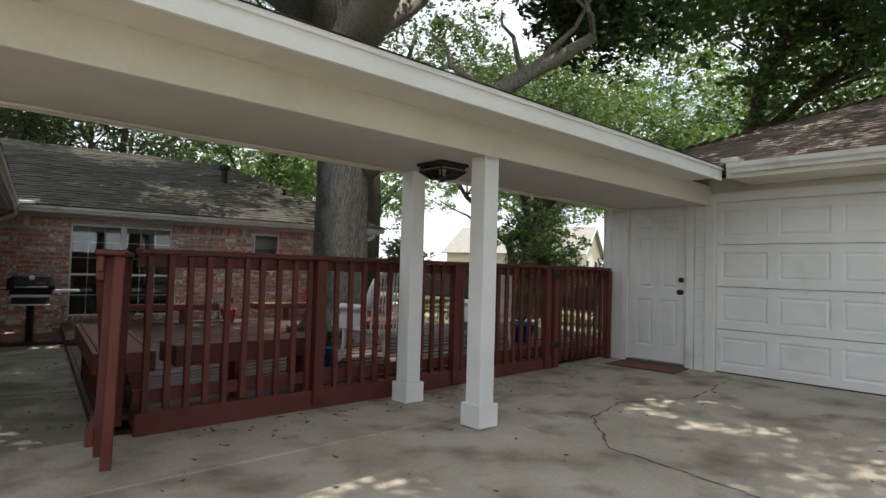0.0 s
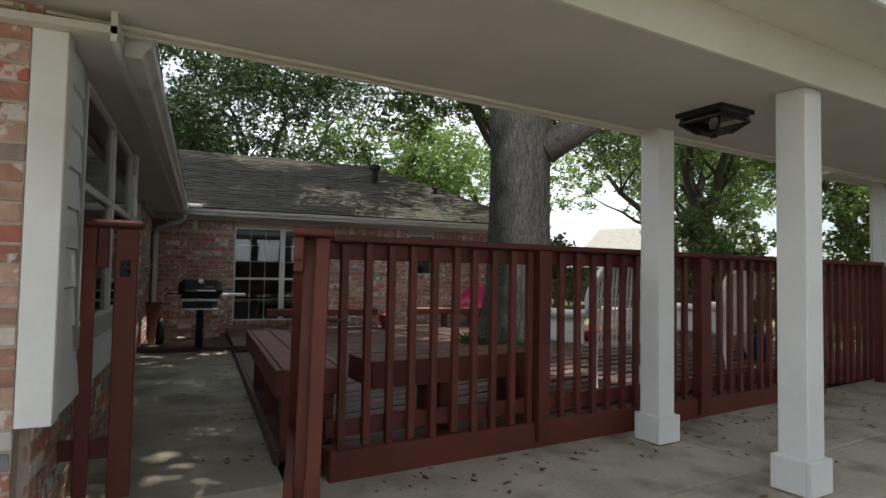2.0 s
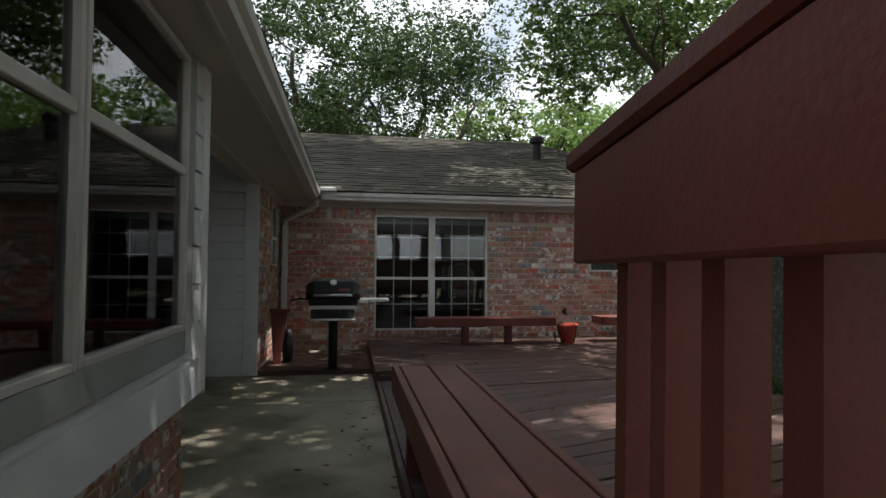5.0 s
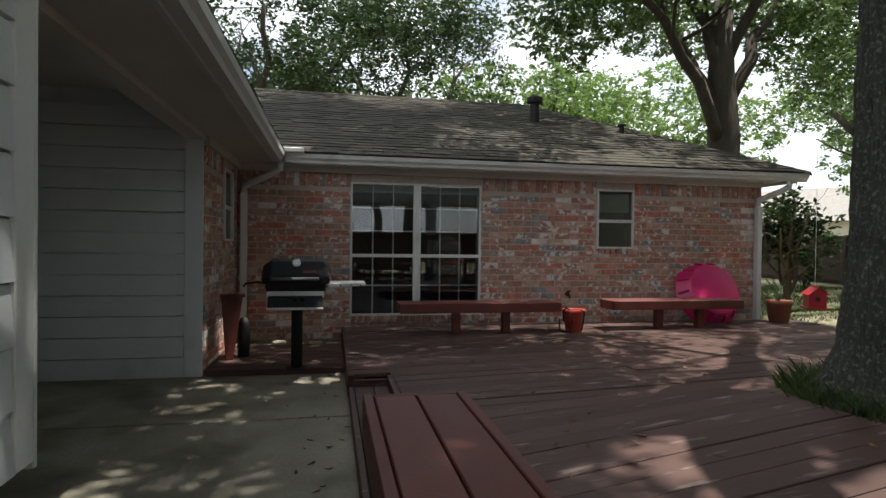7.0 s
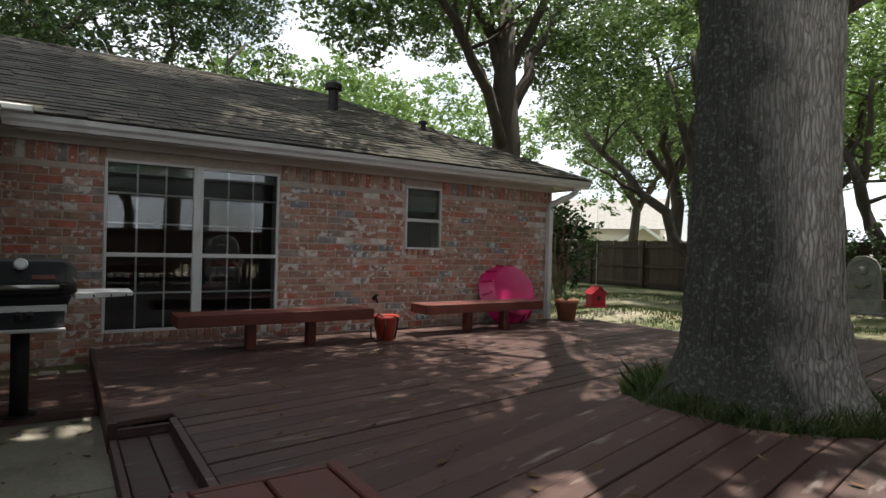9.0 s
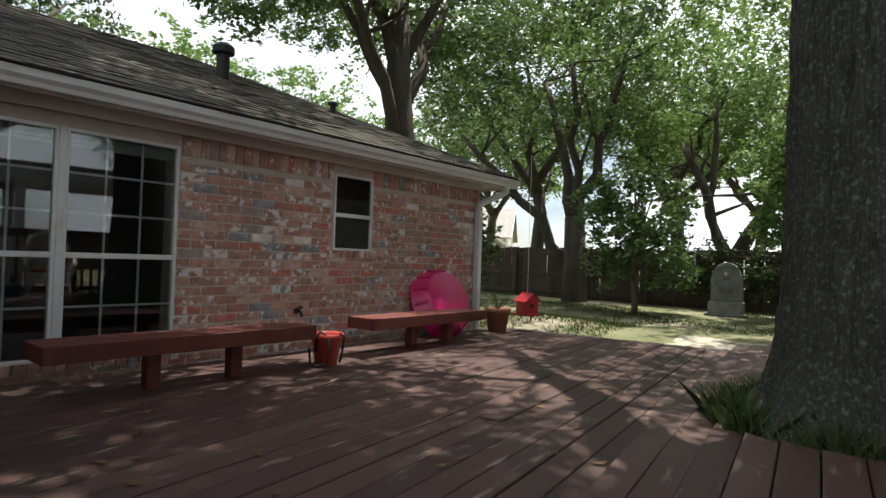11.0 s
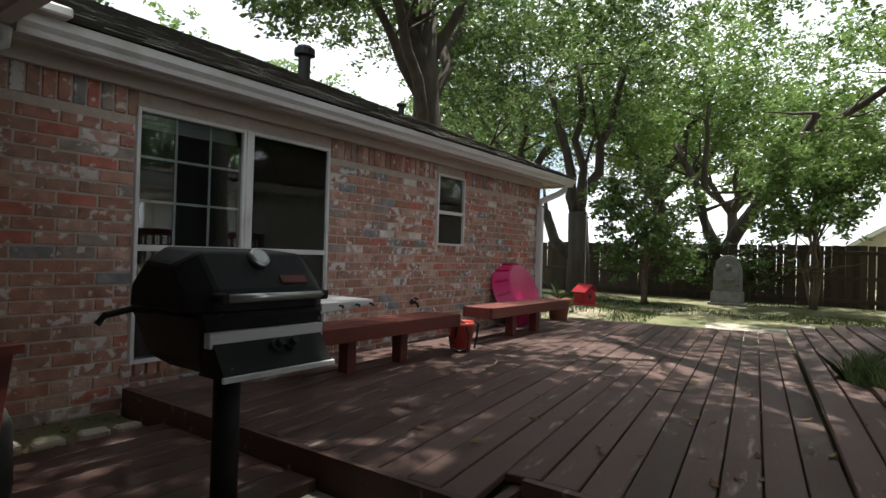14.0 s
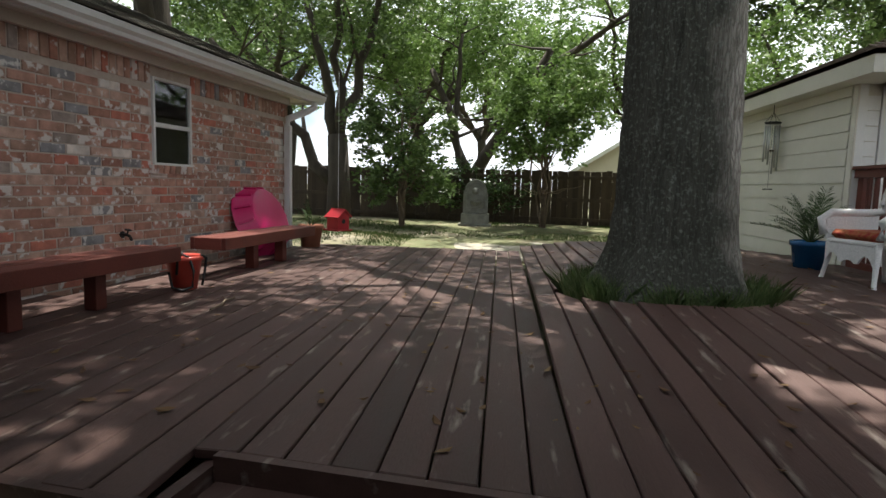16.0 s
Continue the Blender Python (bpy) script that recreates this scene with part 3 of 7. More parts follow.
def window(name, w, h, m, cols, rows, label, sash=True, blind=0.0, screen=False, depth=0.05, rail=0.44):
    """A window in local x (width) and z, front at y = 0 looking to -y: frame, meeting rail, grilles and panes."""
    t = place(tagged(new(name), label, "window", kind="structure"), m)
    f = 0.024
    for nm, d in (("window_frame", (0, f, -0.012, depth, 0, h)), ("window_frame", (w - f, w, -0.012, depth, 0, h)), ("window_frame", (f, w - f, -0.012, depth, 0, f)), ("window_frame", (f, w - f, -0.012, depth, h - f, h))):
        boxpart(nm, d, M_GUTTER, t, bevel=0.003)
    if sash:
        boxpart("meeting_rail", (f, w - f, -0.006, 0.03, h * rail, h * rail + 0.038), M_GUTTER, t, bevel=0.003)
    parts_z = [(f, h * rail), (h * rail + 0.038, h - f)] if sash else [(f, h - f)]
    for k, (a, b) in enumerate(parts_z):
        bm = bmesh.new()
        box(bm, f, w - f, 0.012, 0.016, a, b)
        g = part("pane", bm, M_GLASS, t)
        g.visible_shadow = False
        if screen and k == 0:
            boxpart("insect_screen", (f, w - f, 0.021, 0.023, a, b), M_SCREEN, t, bevel=0)
        nr = rows[k] if k < len(rows) else rows[-1]
        for i in range(1, cols):
            x = f + (w - 2 * f) * i / cols
            boxpart("grille_bar", (x - 0.008, x + 0.008, 0.0175, 0.0195, a, b), M_WHITE, t, bevel=0)
        for j in range(1, nr):
            z = a + (b - a) * j / nr
            boxpart("grille_bar", (f, w - f, 0.020, 0.0215, z - 0.008, z + 0.008), M_WHITE, t, bevel=0)
    if blind:
        bm = bmesh.new()
        k = int(blind / 0.03)
        for i in range(k):
            box(bm, f, w - f, 0.07, 0.075, h - f - i * 0.03 - 0.028, h - f - i * 0.03)
        part("blind", bm, M_BLIND, t)
    return t


hw = (W[1] - W[0] - 0.04) / 2
window("window_1", hw, W[3] - W[2], pose(W[0], YW - 0.01, W[2]), 3, (2, 3), "white aluminium window with grilles over a dark room", blind=0.1)
window("window_2", hw, W[3] - W[2], pose(W[0] + hw + 0.04, YW - 0.01, W[2]), 3, (2, 3), "white aluminium window with grilles beside its twin", blind=0.1)
bm = bmesh.new()
box(bm, W[0] + hw, W[0] + hw + 0.04, YW - 0.03, YW + 0.05, W[2], W[3])
tagged(solid("window_trim", bm, M_GUTTER), "white mullion post between twin windows", "trim", kind="structure")
window("window_3", SW[1] - SW[0], SW[3] - SW[2], pose(SW[0], YW - 0.006, SW[2]), 1, (1,), "small white sash window with a half-lowered blind", blind=0.28)
window("window_4", RW[1] - RW[0], RW[3] - RW[2], pose(WX0 + 0.006, RW[0], RW[2], 0, 0, 90), 1, (1,), "small white sash window in the return wall")

# ---- house: siding bay, porch ----


def lap_board(name, length, height, mat):
    bm = bmesh.new()
    g = height - 0.009
    v = [bm.verts.new(p) for p in ((0, -0.022, 0), (length, -0.022, 0), (length, -0.010, g), (0, -0.010, g), (0, 0.012, 0), (length, 0.012, 0), (length, 0.012, g), (0, 0.012, g))]
    for f in ((0, 1, 2, 3), (5, 4, 7, 6), (1, 0, 4, 5), (3, 2, 6, 7), (0, 3, 7, 4), (2, 1, 5, 6)):
        bm.faces.new([v[i] for i in f])
    return mesh_of(bm, mat, name)


def siding(parent, spans, expo, mat, m=ID):
    """Overlapping boards. spans: (x0, x1, z0, z1) in the parent's frame, faces to -y."""
    for x0, x1, z0, z1 in spans:
        me = lap_board("siding_board", x1 - x0, expo, mat)
        k = max(1, round((z1 - z0) / expo))
        for i in range(k):
            ob = shared("siding_board", me, parent, m @ pose(x0, 0, z0 + i * (z1 - z0) / k))


bm = bmesh.new()
BAY0, BAY1, BX = 3.22, 5.83, 0.12
WY0, WY1, WZ0, WZ1 = 3.66, 5.53, 0.80, 1.92
box(bm, -0.26, BX - 0.012, BAY0 + 0.012, WY0, 0.50, 1.96)
box(bm, -0.26, BX - 0.012, WY1, BAY1, 0.50, 1.96)
box(bm, -0.26, BX - 0.012, WY0, WY1, 0.50, WZ0)
box(bm, -0.26, BX - 0.012, WY0, WY1, WZ1, 1.96)
box(bm, -0.28, -0.26, BAY0, BAY1, 0.5, 1.96)
bay = tagged(solid("wall_bay", bm, M_SIDING), "pale painted siding bay wall", "wall", kind="structure")
east = pose(BX, BAY0, 0, 0, 0, 90)
siding(bay, [(0.10, WY0 - 0.10 - BAY0, 0.5, 1.96), (WY1 + 0.10 - BAY0, BAY1 - BAY0 - 0.09, 0.5, 1.96), (WY0 - 0.10 - BAY0, WY1 + 0.10 - BAY0, 0.5, WZ0 - 0.10)], 0.165, M_SIDING, east)
bm = bmesh.new()
box(bm, 0.025, BX + 0.022, BAY0 - 0.022, BAY0 - 0.002, 0.48, 1.96)
box(bm, BX + 0.002, BX + 0.022, BAY0 - 0.002, BAY0 + 0.09, 0.48, 1.96)
box(bm, BX + 0.002, BX + 0.022, BAY1 - 0.09, BAY1 + 0.002, 0.50, 1.96)
box(bm, -0.26, BX + 0.022, BAY1 + 0.002, BAY1 + 0.022, 0.48, 1.96)
tagged(solid("trim", bm, M_WHITE, bevel=0.003), "white corner boards of the bay", "trim", kind="structure")
bm = bmesh.new()
for y0, y1, z0, z1 in ((WY0 - 0.10, WY0 - 0.002, WZ0 - 0.10, 1.958), (WY1 + 0.002, WY1 + 0.10, WZ0 - 0.10, 1.958), (WY0 - 0.001, WY1 + 0.001, WZ0 - 0.10, WZ0 - 0.002)):
    box(bm, BX - 0.010, BX + 0.014, y0, y1, z0, z1)
tagged(solid("window_trim_bay", bm, M_CASING, bevel=0.003), "grey-green flat casing round the bay window", "trim", kind="structure")
ww = (WY1 - WY0 - 0.01) / 2
window("window_5", ww, WZ1 - WZ0, pose(BX + 0.004, WY0, WZ0, 0, 0, 90), 1, (1,), "tall sash window with dark insect screen below", screen=True, rail=0.56)
window("window_6", ww, WZ1 - WZ0, pose(BX + 0.004, WY0 + ww + 0.01, WZ0, 0, 0, 90), 1, (1,), "tall sash window beside its twin with screen", screen=True, rail=0.56)
bm = bmesh.new()
box(bm, -1.95, -0.13, RY + 0.005, RY + 0.13, -0.1, 2.3)
porch = tagged(solid("wall_porch", bm, M_SIDING), "grey-blue lap siding wall of the porch", "wall", kind="structure")
siding(porch, [(-1.95, -0.27, -0.045, 2.17)], 0.171, M_SIDING, pose(0, RY - 0.015, 0))
bm = bmesh.new()
box(bm, -0.268, -0.124, RY - 0.040, RY - 0.018, -0.045, 1.93)
tagged(solid("trim_porch", bm, M_SIDING, bevel=0.003), "painted corner board at the porch", "trim", kind="structure")
bm = bmesh.new()
box(bm, -2.1, -1.95, 5.74, RY + 0.005, -0.1, 2.3)
box(bm, -2.1, -0.26, 5.82, 6.0, -0.1, 2.3)
tagged(solid("wall_porch_back", bm, M_SIDING), "shaded siding wall at the back of the porch", "wall", kind="structure")
bm = bmesh.new()
box(bm, -2.1, -0.13, 5.6, RY + 0.13, 2.3, 2.36)
tagged(solid("ceiling_porch", bm, M_SOFFIT), "shaded porch ceiling", "ceiling", kind="structure")
bm = bmesh.new()
box(bm, -0.26, -0.12, 5.86, RY - 0.042, 1.92, 2.36)
tagged(solid("porch_beam", bm, M_SOFFIT), "painted header beam over the porch opening", "beam", kind="structure")

# ---- house: eaves, gutters, roof ----
bm = bmesh.new()
box(bm, -0.28, 0.31, 3.14, 10.70, 1.96, 1.99)
box(bm, 0.31, 6.95, 10.70, 10.96, 1.96, 1.99)
box(bm, 6.62, 6.95, 10.96, 14, 1.96, 1.99)
box(bm, WX0, 0.31, 10.70, 10.96, 1.96, 1.99)
tagged(solid("soffit", bm, M_SOFFIT), "grey-beige painted eave soffit", "soffit", kind="structure")
bm = bmesh.new()
box(bm, WX0, WX0 + 0.04, RY, 10.9, 1.88, 1.958)
box(bm, WX0 + 0.04, 6.62, 10.885, 10.925, 1.88, 1.958)
tagged(solid("trim_frieze", bm, M_SOFFIT), "frieze board under the soffit", "trim", kind="structure")


def gutter(name, length, m, label):
    """An ogee gutter along local x, its back at y = 0, open above."""
    prof = [(0, 0.10), (0, 0.0), (-0.065, 0.0), (-0.075, 0.03), (-0.10, 0.055), (-0.105, 0.10), (-0.095, 0.10), (-0.095, 0.06), (-0.068, 0.036), (-0.06, 0.008), (-0.008, 0.008), (-0.008, 0.10)]
    bm = bmesh.new()
    a = [bm.verts.new((0, y, z)) for y, z in prof]
    b = [bm.verts.new((length, y, z)) for y, z in prof]
    k = len(prof)
    for i in range(k):
        bm.faces.new((a[i], a[(i + 1) % k], b[(i + 1) % k], b[i]))
    t = thing(name, m, label, "gutter")
    part("trough", bm, M_GUTTER, t)
    for x in (-0.003, length):
        bm = bmesh.new()
        hullpts = prof[:6]
        p0 = [bm.verts.new((x, y, z)) for y, z in hullpts]
        p1 = [bm.verts.new((x + 0.003, y, z)) for y, z in hullpts]
        bm.faces.new(p0)
        bm.faces.new(list(reversed(p1)))
        for i in range(6):
            bm.faces.new((p0[i], p0[(i + 1) % 6], p1[(i + 1) % 6], p1[i]))
        part("end_cap", bm, M_GUTTER, t)
    for i in range(1, int(length / 0.9)):
        boxpart("hanger", (i * 0.9 - 0.01, i * 0.9 + 0.01, -0.10, 0.0, 0.088, 0.092), M_GUTTER, t, bevel=0)
    return t


gutter("gutter", 6.64, pose(0.42, 10.70, 1.945), "white metal gutter along the brick house eave")
gutter("gutter", 7.20, pose(0.31, 3.35, 1.945, 0, 0, 90), "dirty white gutter along the side eave")
bm = bmesh.new()
box(bm, 0.31, 6.97, 10.702, 10.725, 1.93, 2.05)
box(bm, 0.285, 0.308, 3.14, 10.70, 1.93, 2.05)
box(bm, 6.95, 6.975, 10.70, 14, 1.93, 2.05)
tagged(solid("fascia", bm, M_GUTTER), "white fascia boards behind the gutters", "fascia", kind="structure")
bm = bmesh.new()
box(bm, 0.34, 0.62, 10.52, 10.72, 2.046, 2.10)
tagged(solid("gutter_guard", bm, M_GUTTER, bevel=0.01), "white splash guard at the gutter corner", "splash guard")

RIDGE_Y, RIDGE_Z, EAVE_Y, EAVE_Z = 14.4, 3.66, 10.60, 2.055
SL = (RIDGE_Z - EAVE_Z) / (RIDGE_Y - EAVE_Y)


def tab_mesh(mat):
    bm = bmesh.new()
    v = [bm.verts.new(p) for p in ((0, 0, 0.011), (1, 0, 0.011), (1, 0.17, 0.003), (0, 0.17, 0.003), (0, 0, -0.004), (1, 0, -0.004), (1, 0.17, -0.004), (0, 0.17, -0.004))]
    for f in ((0, 1, 2, 3), (4, 5, 1, 0), (5, 6, 2, 1), (7, 4, 0, 3), (6, 7, 3, 2), (7, 6, 5, 4)):
        bm.faces.new([v[i] for i in f])
    return mesh_of(bm, mat, "shingle")


def shingle_roof(name, deck_polys, courses, mat, label, near=None):
    """Roof boards from polygons, and rows of single tabs: courses of (start, direction, length, up the slope, normal, rise)."""
    bm = bmesh.new()
    for poly in deck_polys:
        bm.faces.new([bm.verts.new(p) for p in poly])
    roof = tagged(solid(name, bm, mat), label, "roof", kind="structure")
    verts, faces = [], []
    r = random.Random(5)
    tab, made = tab_mesh(mat), 0
    for start, along, length, up, nrm in courses:
        x = -r.random() * 0.3
        while x < length:
            w = r.uniform(0.14, 0.32)
            a, b = max(x, 0), min(x + w - 0.006, length)
            x += w
            if b - a < 0.03:
                continue
            t = r.uniform(0.006, 0.016)
            drop = r.uniform(-0.008, 0.008)
            mid = start + along * a
            if made < 300 and near is not None and near(mid):
                q = Matrix((along, up, nrm)).transposed().to_4x4()
                q.translation = mid + up * drop
                shared("shingle", tab, roof, q @ Matrix.Diagonal((b - a, 1, t / 0.011, 1)))
                made += 1
                continue
            base = len(verts)
            for u, v, h in ((a, drop, t), (b, drop, t), (b, 0.17, 0.003), (a, 0.17, 0.003), (a, drop, -0.004), (b, drop, -0.004)):
                verts.append(tuple(start + along * u + up * v + nrm * h))
            faces += [[base, base + 1, base + 2, base + 3], [base + 4, base + 5, base + 1, base], [base + 4, base, base + 3], [base + 5, base + 2, base + 1]]
    me = bpy.data.meshes.new("shingles")
    me.from_pydata(verts, [], faces)
    me.materials.append(mat)
    ob = new("shingles", me)
    ob.parent = roof
    ob["kind"] = "stuff"
    return roof


HIP_X, EAVE_X1 = 4.45, 7.08
courses = []
slope_len = math.hypot(RIDGE_Y - EAVE_Y, RIDGE_Z - EAVE_Z)
up = Vector((0, RIDGE_Y - EAVE_Y, RIDGE_Z - EAVE_Z)).normalized()
nrm = Vector((0, -up.z, up.y))
k = int(slope_len / 0.14)
for i in range(k):
    f = i * 0.14 / slope_len
    p = Vector((0, EAVE_Y - 0.02, EAVE_Z)) + up * (i * 0.14)
    xl = 0.41 - f * 3.8
    xr = EAVE_X1 + (HIP_X - EAVE_X1) * min(1, f + 0.16 / slope_len)
    courses.append((Vector((xl, p.y, p.z)), Vector((1, 0, 0)), xr - xl, up, nrm))
# hip end towards the yard
hip_up = Vector((HIP_X - EAVE_X1, 0, RIDGE_Z - EAVE_Z)).normalized()
hip_n = Vector((hip_up.z, 0, -hip_up.x))
hl = math.hypot(HIP_X - EAVE_X1, RIDGE_Z - EAVE_Z)
for i in range(int(hl / 0.14)):
    f = i * 0.14 / hl
    p = Vector((EAVE_X1, EAVE_Y, EAVE_Z)) + hip_up * (i * 0.14)
    y0 = EAVE_Y + (RIDGE_Y - EAVE_Y) * min(1, f + 0.16 / hl)
    courses.append((Vector((p.x, y0, p.z)), Vector((0, 1, 0)), 2 * (RIDGE_Y - y0), hip_up, hip_n))
# side wing, sloping up to the west
wing_up = Vector((-3.8, 0, RIDGE_Z - EAVE_Z)).normalized()
wing_n = Vector((wing_up.z, 0, -wing_up.x))
for i in range(k):
    f = i * 0.14 / slope_len
    p = Vector((0.41, 3.05, EAVE_Z)) + wing_up * (i * 0.14)
    courses.append((p, Vector((0, 1, 0)), 7.55 + f * 3.8, wing_up, wing_n))
polys = [
    [(0.41, EAVE_Y, EAVE_Z), (EAVE_X1, EAVE_Y, EAVE_Z), (HIP_X, RIDGE_Y, RIDGE_Z), (-3.39, RIDGE_Y, RIDGE_Z)],
    [(EAVE_X1, EAVE_Y, EAVE_Z), (EAVE_X1, 18.2, EAVE_Z), (HIP_X, RIDGE_Y, RIDGE_Z)],
    [(EAVE_X1, 18.2, EAVE_Z), (-7, 18.2, EAVE_Z), (-3.39, RIDGE_Y, RIDGE_Z), (HIP_X, RIDGE_Y, RIDGE_Z)],
    [(0.41, EAVE_Y, EAVE_Z), (-3.39, RIDGE_Y, RIDGE_Z), (-3.39, 3.05, RIDGE_Z), (0.41, 3.05, EAVE_Z)],
    [(-3.39, 3.05, RIDGE_Z), (-3.39, RIDGE_Y, RIDGE_Z), (-7, 18.2, EAVE_Z), (-7, 3.05, EAVE_Z)],
    [(0.41, 3.05, EAVE_Z), (-3.39, 3.05, RIDGE_Z), (-7, 3.05, EAVE_Z)],
]
shingle_roof("roof_house", polys, courses, M_SHINGLE, "mossy dark asphalt shingle roof with a hip end", lambda p: 0.6 < p.x < 6.6 and p.y < 13)


def roof_vent(x, y, r, h, m=None):
    z = EAVE_Z + SL * (y - EAVE_Y)
    t = thing("roof_vent", pose(x, y, z), "dark metal vent pipe with a cap on the roof", "roof vent")
    bm = bmesh.new()
    lathe(bm, [(r, -0.1), (r, h * 0.7)], 16)
    part("pipe", bm, M_IRON, t, smooth=False)
    bm = bmesh.new()
    lathe(bm, [(r * 1.1, h * 0.68), (r * 1.7, h * 0.72), (r * 1.7, h * 0.9), (r * 1.1, h)], 16)
    part("cap", bm, M_IRON, t)


bm = bmesh.new()
for a, b in ((Vector((EAVE_X1, EAVE_Y, EAVE_Z)), Vector((HIP_X, RIDGE_Y, RIDGE_Z))), (Vector((-3.39, RIDGE_Y, RIDGE_Z)), Vector((HIP_X, RIDGE_Y, RIDGE_Z)))):
    d = (b - a).normalized()
    sd = d.cross(Vector((0, 0, 1))).normalized()
    k = int((b - a).length / 0.2)
    for i in range(k):
        p, e = a + d * (0.2 * i), a + d * (0.2 * i + 0.26)
        for sg in (1, -1):
            w = sd * 0.13 * sg - Vector((0, 0, 0.05))
            bm.faces.new([bm.verts.new(c) for c in (p + Vector((0, 0, 0.026)), e + Vector((0, 0, 0.018)), e + w + Vector((0, 0, 0.018)), p + w + Vector((0, 0, 0.026)))])
tagged(solid("roof_cap", bm, M_SHINGLE), "hip and ridge cap shingles", "roof cap", kind="structure")
roof_vent(4.12, 12.95, 0.075, 0.42)
roof_vent(5.35, 12.4, 0.04, 0.16)


def downspout(top, wall_pt, foot, label):
    t = thing("downspout", pose(*wall_pt), label, "downspout")
    w = Vector(wall_pt)
    a = Vector(top) - w
    f = Vector(foot) - w
    z1 = a.z
    bm = bmesh.new()
    tube(bm, [a, a + Vector((0, 0, -0.06)), a * 0.75 + Vector((0, 0, 0.25 * z1 - 0.12)), Vector((0, 0, z1 - 0.24)), Vector((0, 0, z1 - 0.34))], 0.042, 8)
    part("elbow", bm, M_GUTTER, t, smooth=True)
    bm = bmesh.new()
    box(bm, -0.035, 0.035, -0.045, 0.035, f.z + 0.10, z1 - 0.32)
    part("pipe", bm, M_GUTTER, t, bevel=0.008)
    bm = bmesh.new()
    tube(bm, [Vector((0, 0, f.z + 0.16)), Vector((0, 0, f.z + 0.09)), f * 0.5 + Vector((0, 0, 0.03 + f.z * 0.5)), f + Vector((0, 0, 0.05))], 0.042, 8)
    part("shoe", bm, M_GUTTER, t, smooth=True)


downspout((0.36, 10.62, 1.94), (-0.045, 10.86, 0), (0.0, 10.70, 0.0), "dirty white downspout in the brick corner")
downspout((6.80, 10.64, 1.94), (6.53, 10.87, 0), (6.60, 10.66, -0.05), "white downspout at the end of the brick wall")

# ---- breezeway ----
SOF = 2.045
bm = bmesh.new()
box(bm, -3.4, 4.48, -1.40, -0.28, SOF, SOF + 0.04)
tagged(solid("ceiling_breezeway", bm, M_SOFFIT, BZ), "smooth beige breezeway ceiling", "ceiling", kind="structure")
bm = bmesh.new()
box(bm, -3.4, 4.48, -1.425, -1.403, SOF - 0.02, 2.26)
box(bm, -3.4, 4.48, -0.277, -0.25, SOF - 0.025, 2.26)
box(bm, -3.4, 4.48, -0.33, -0.28, SOF - 0.02, SOF - 0.003)
tagged(solid("breezeway_beam", bm, M_CREAM, BZ, bevel=0.003), "cream painted beam faces of the breezeway", "beam", kind="structure")
bm = bmesh.new()
box(bm, -3.4, 3.80, -1.80, -1.428, 2.235, 2.258)
tagged(solid("soffit_breezeway", bm, M_CREAM, BZ), "cream eave soffit of the breezeway", "soffit", kind="structure")
bm = bmesh.new()
box(bm, -3.4, 3.78, -1.825, -1.803, 2.20, 2.33)
box(bm, -3.4, 3.78, -1.845, -1.803, 2.305, 2.335)
box(bm, -3.4, 3.80, -0.248, -0.225, 2.10, 2.33)
tagged(solid("fascia_breezeway", bm, M_WHITE, BZ, bevel=0.002), "white fascia with drip edge", "fascia", kind="structure")
bm = bmesh.new()
for poly in ([(-3.4, -1.86, 2.338), (4.48, -1.86, 2.338), (4.48, -1.0, 2.50), (-3.4, -1.0, 2.50)], [(-3.4, -1.0, 2.50), (4.48, -1.0, 2.50), (4.48, -0.20, 2.338), (-3.4, -0.20, 2.338)]):
    bm.faces.new([bm.verts.new(p) for p in poly])
tagged(solid("roof_breezeway", bm, M_SHINGLE_BROWN, BZ), "low shingle roof over the breezeway", "roof", kind="structure")


def column(s, n):
    t = thing("column", BZ @ pose(s, n, 0.01), "square white wooden porch column with boxed foot", "column", "porch columns")
    boxpart("shaft", (-0.075, 0.075, -0.075, 0.075, 0.15, SOF - 0.012), M_WHITE, t, bevel=0.004)
    for d in ((-0.1, 0.1, -0.1, -0.078, 0, 0.17), (-0.1, 0.1, 0.078, 0.1, 0, 0.17), (-0.1, -0.078, -0.076, 0.076, 0, 0.17), (0.078, 0.1, -0.076, 0.076, 0, 0.17)):
        boxpart("foot_board", d, M_WHITE, t, "chipped white foot board", bevel=0.003)
    boxpart("core", (-0.075, 0.075, -0.075, 0.075, 0, 0.149), M_WHITE, t, bevel=0)


column(0.72, -1.285)
column(0.79, -0.34)

t = thing("ceiling_lantern", BZ @ pose(0.70, -0.82, SOF), "black square lantern with glass panes on the ceiling", "ceiling lamp")
bm = bmesh.new()
lathe(bm, [(0.215, -0.025), (0.215, 0.0)], 4, pose(0, 0, 0, 0, 0, 45))
part("top_plate", bm, M_IRON, t)
bm = bmesh.new()
lathe(bm, [(0.09, -0.13), (0.09, -0.122)], 4, pose(0, 0, 0, 0, 0, 45))
part("bottom_plate", bm, M_IRON, t)
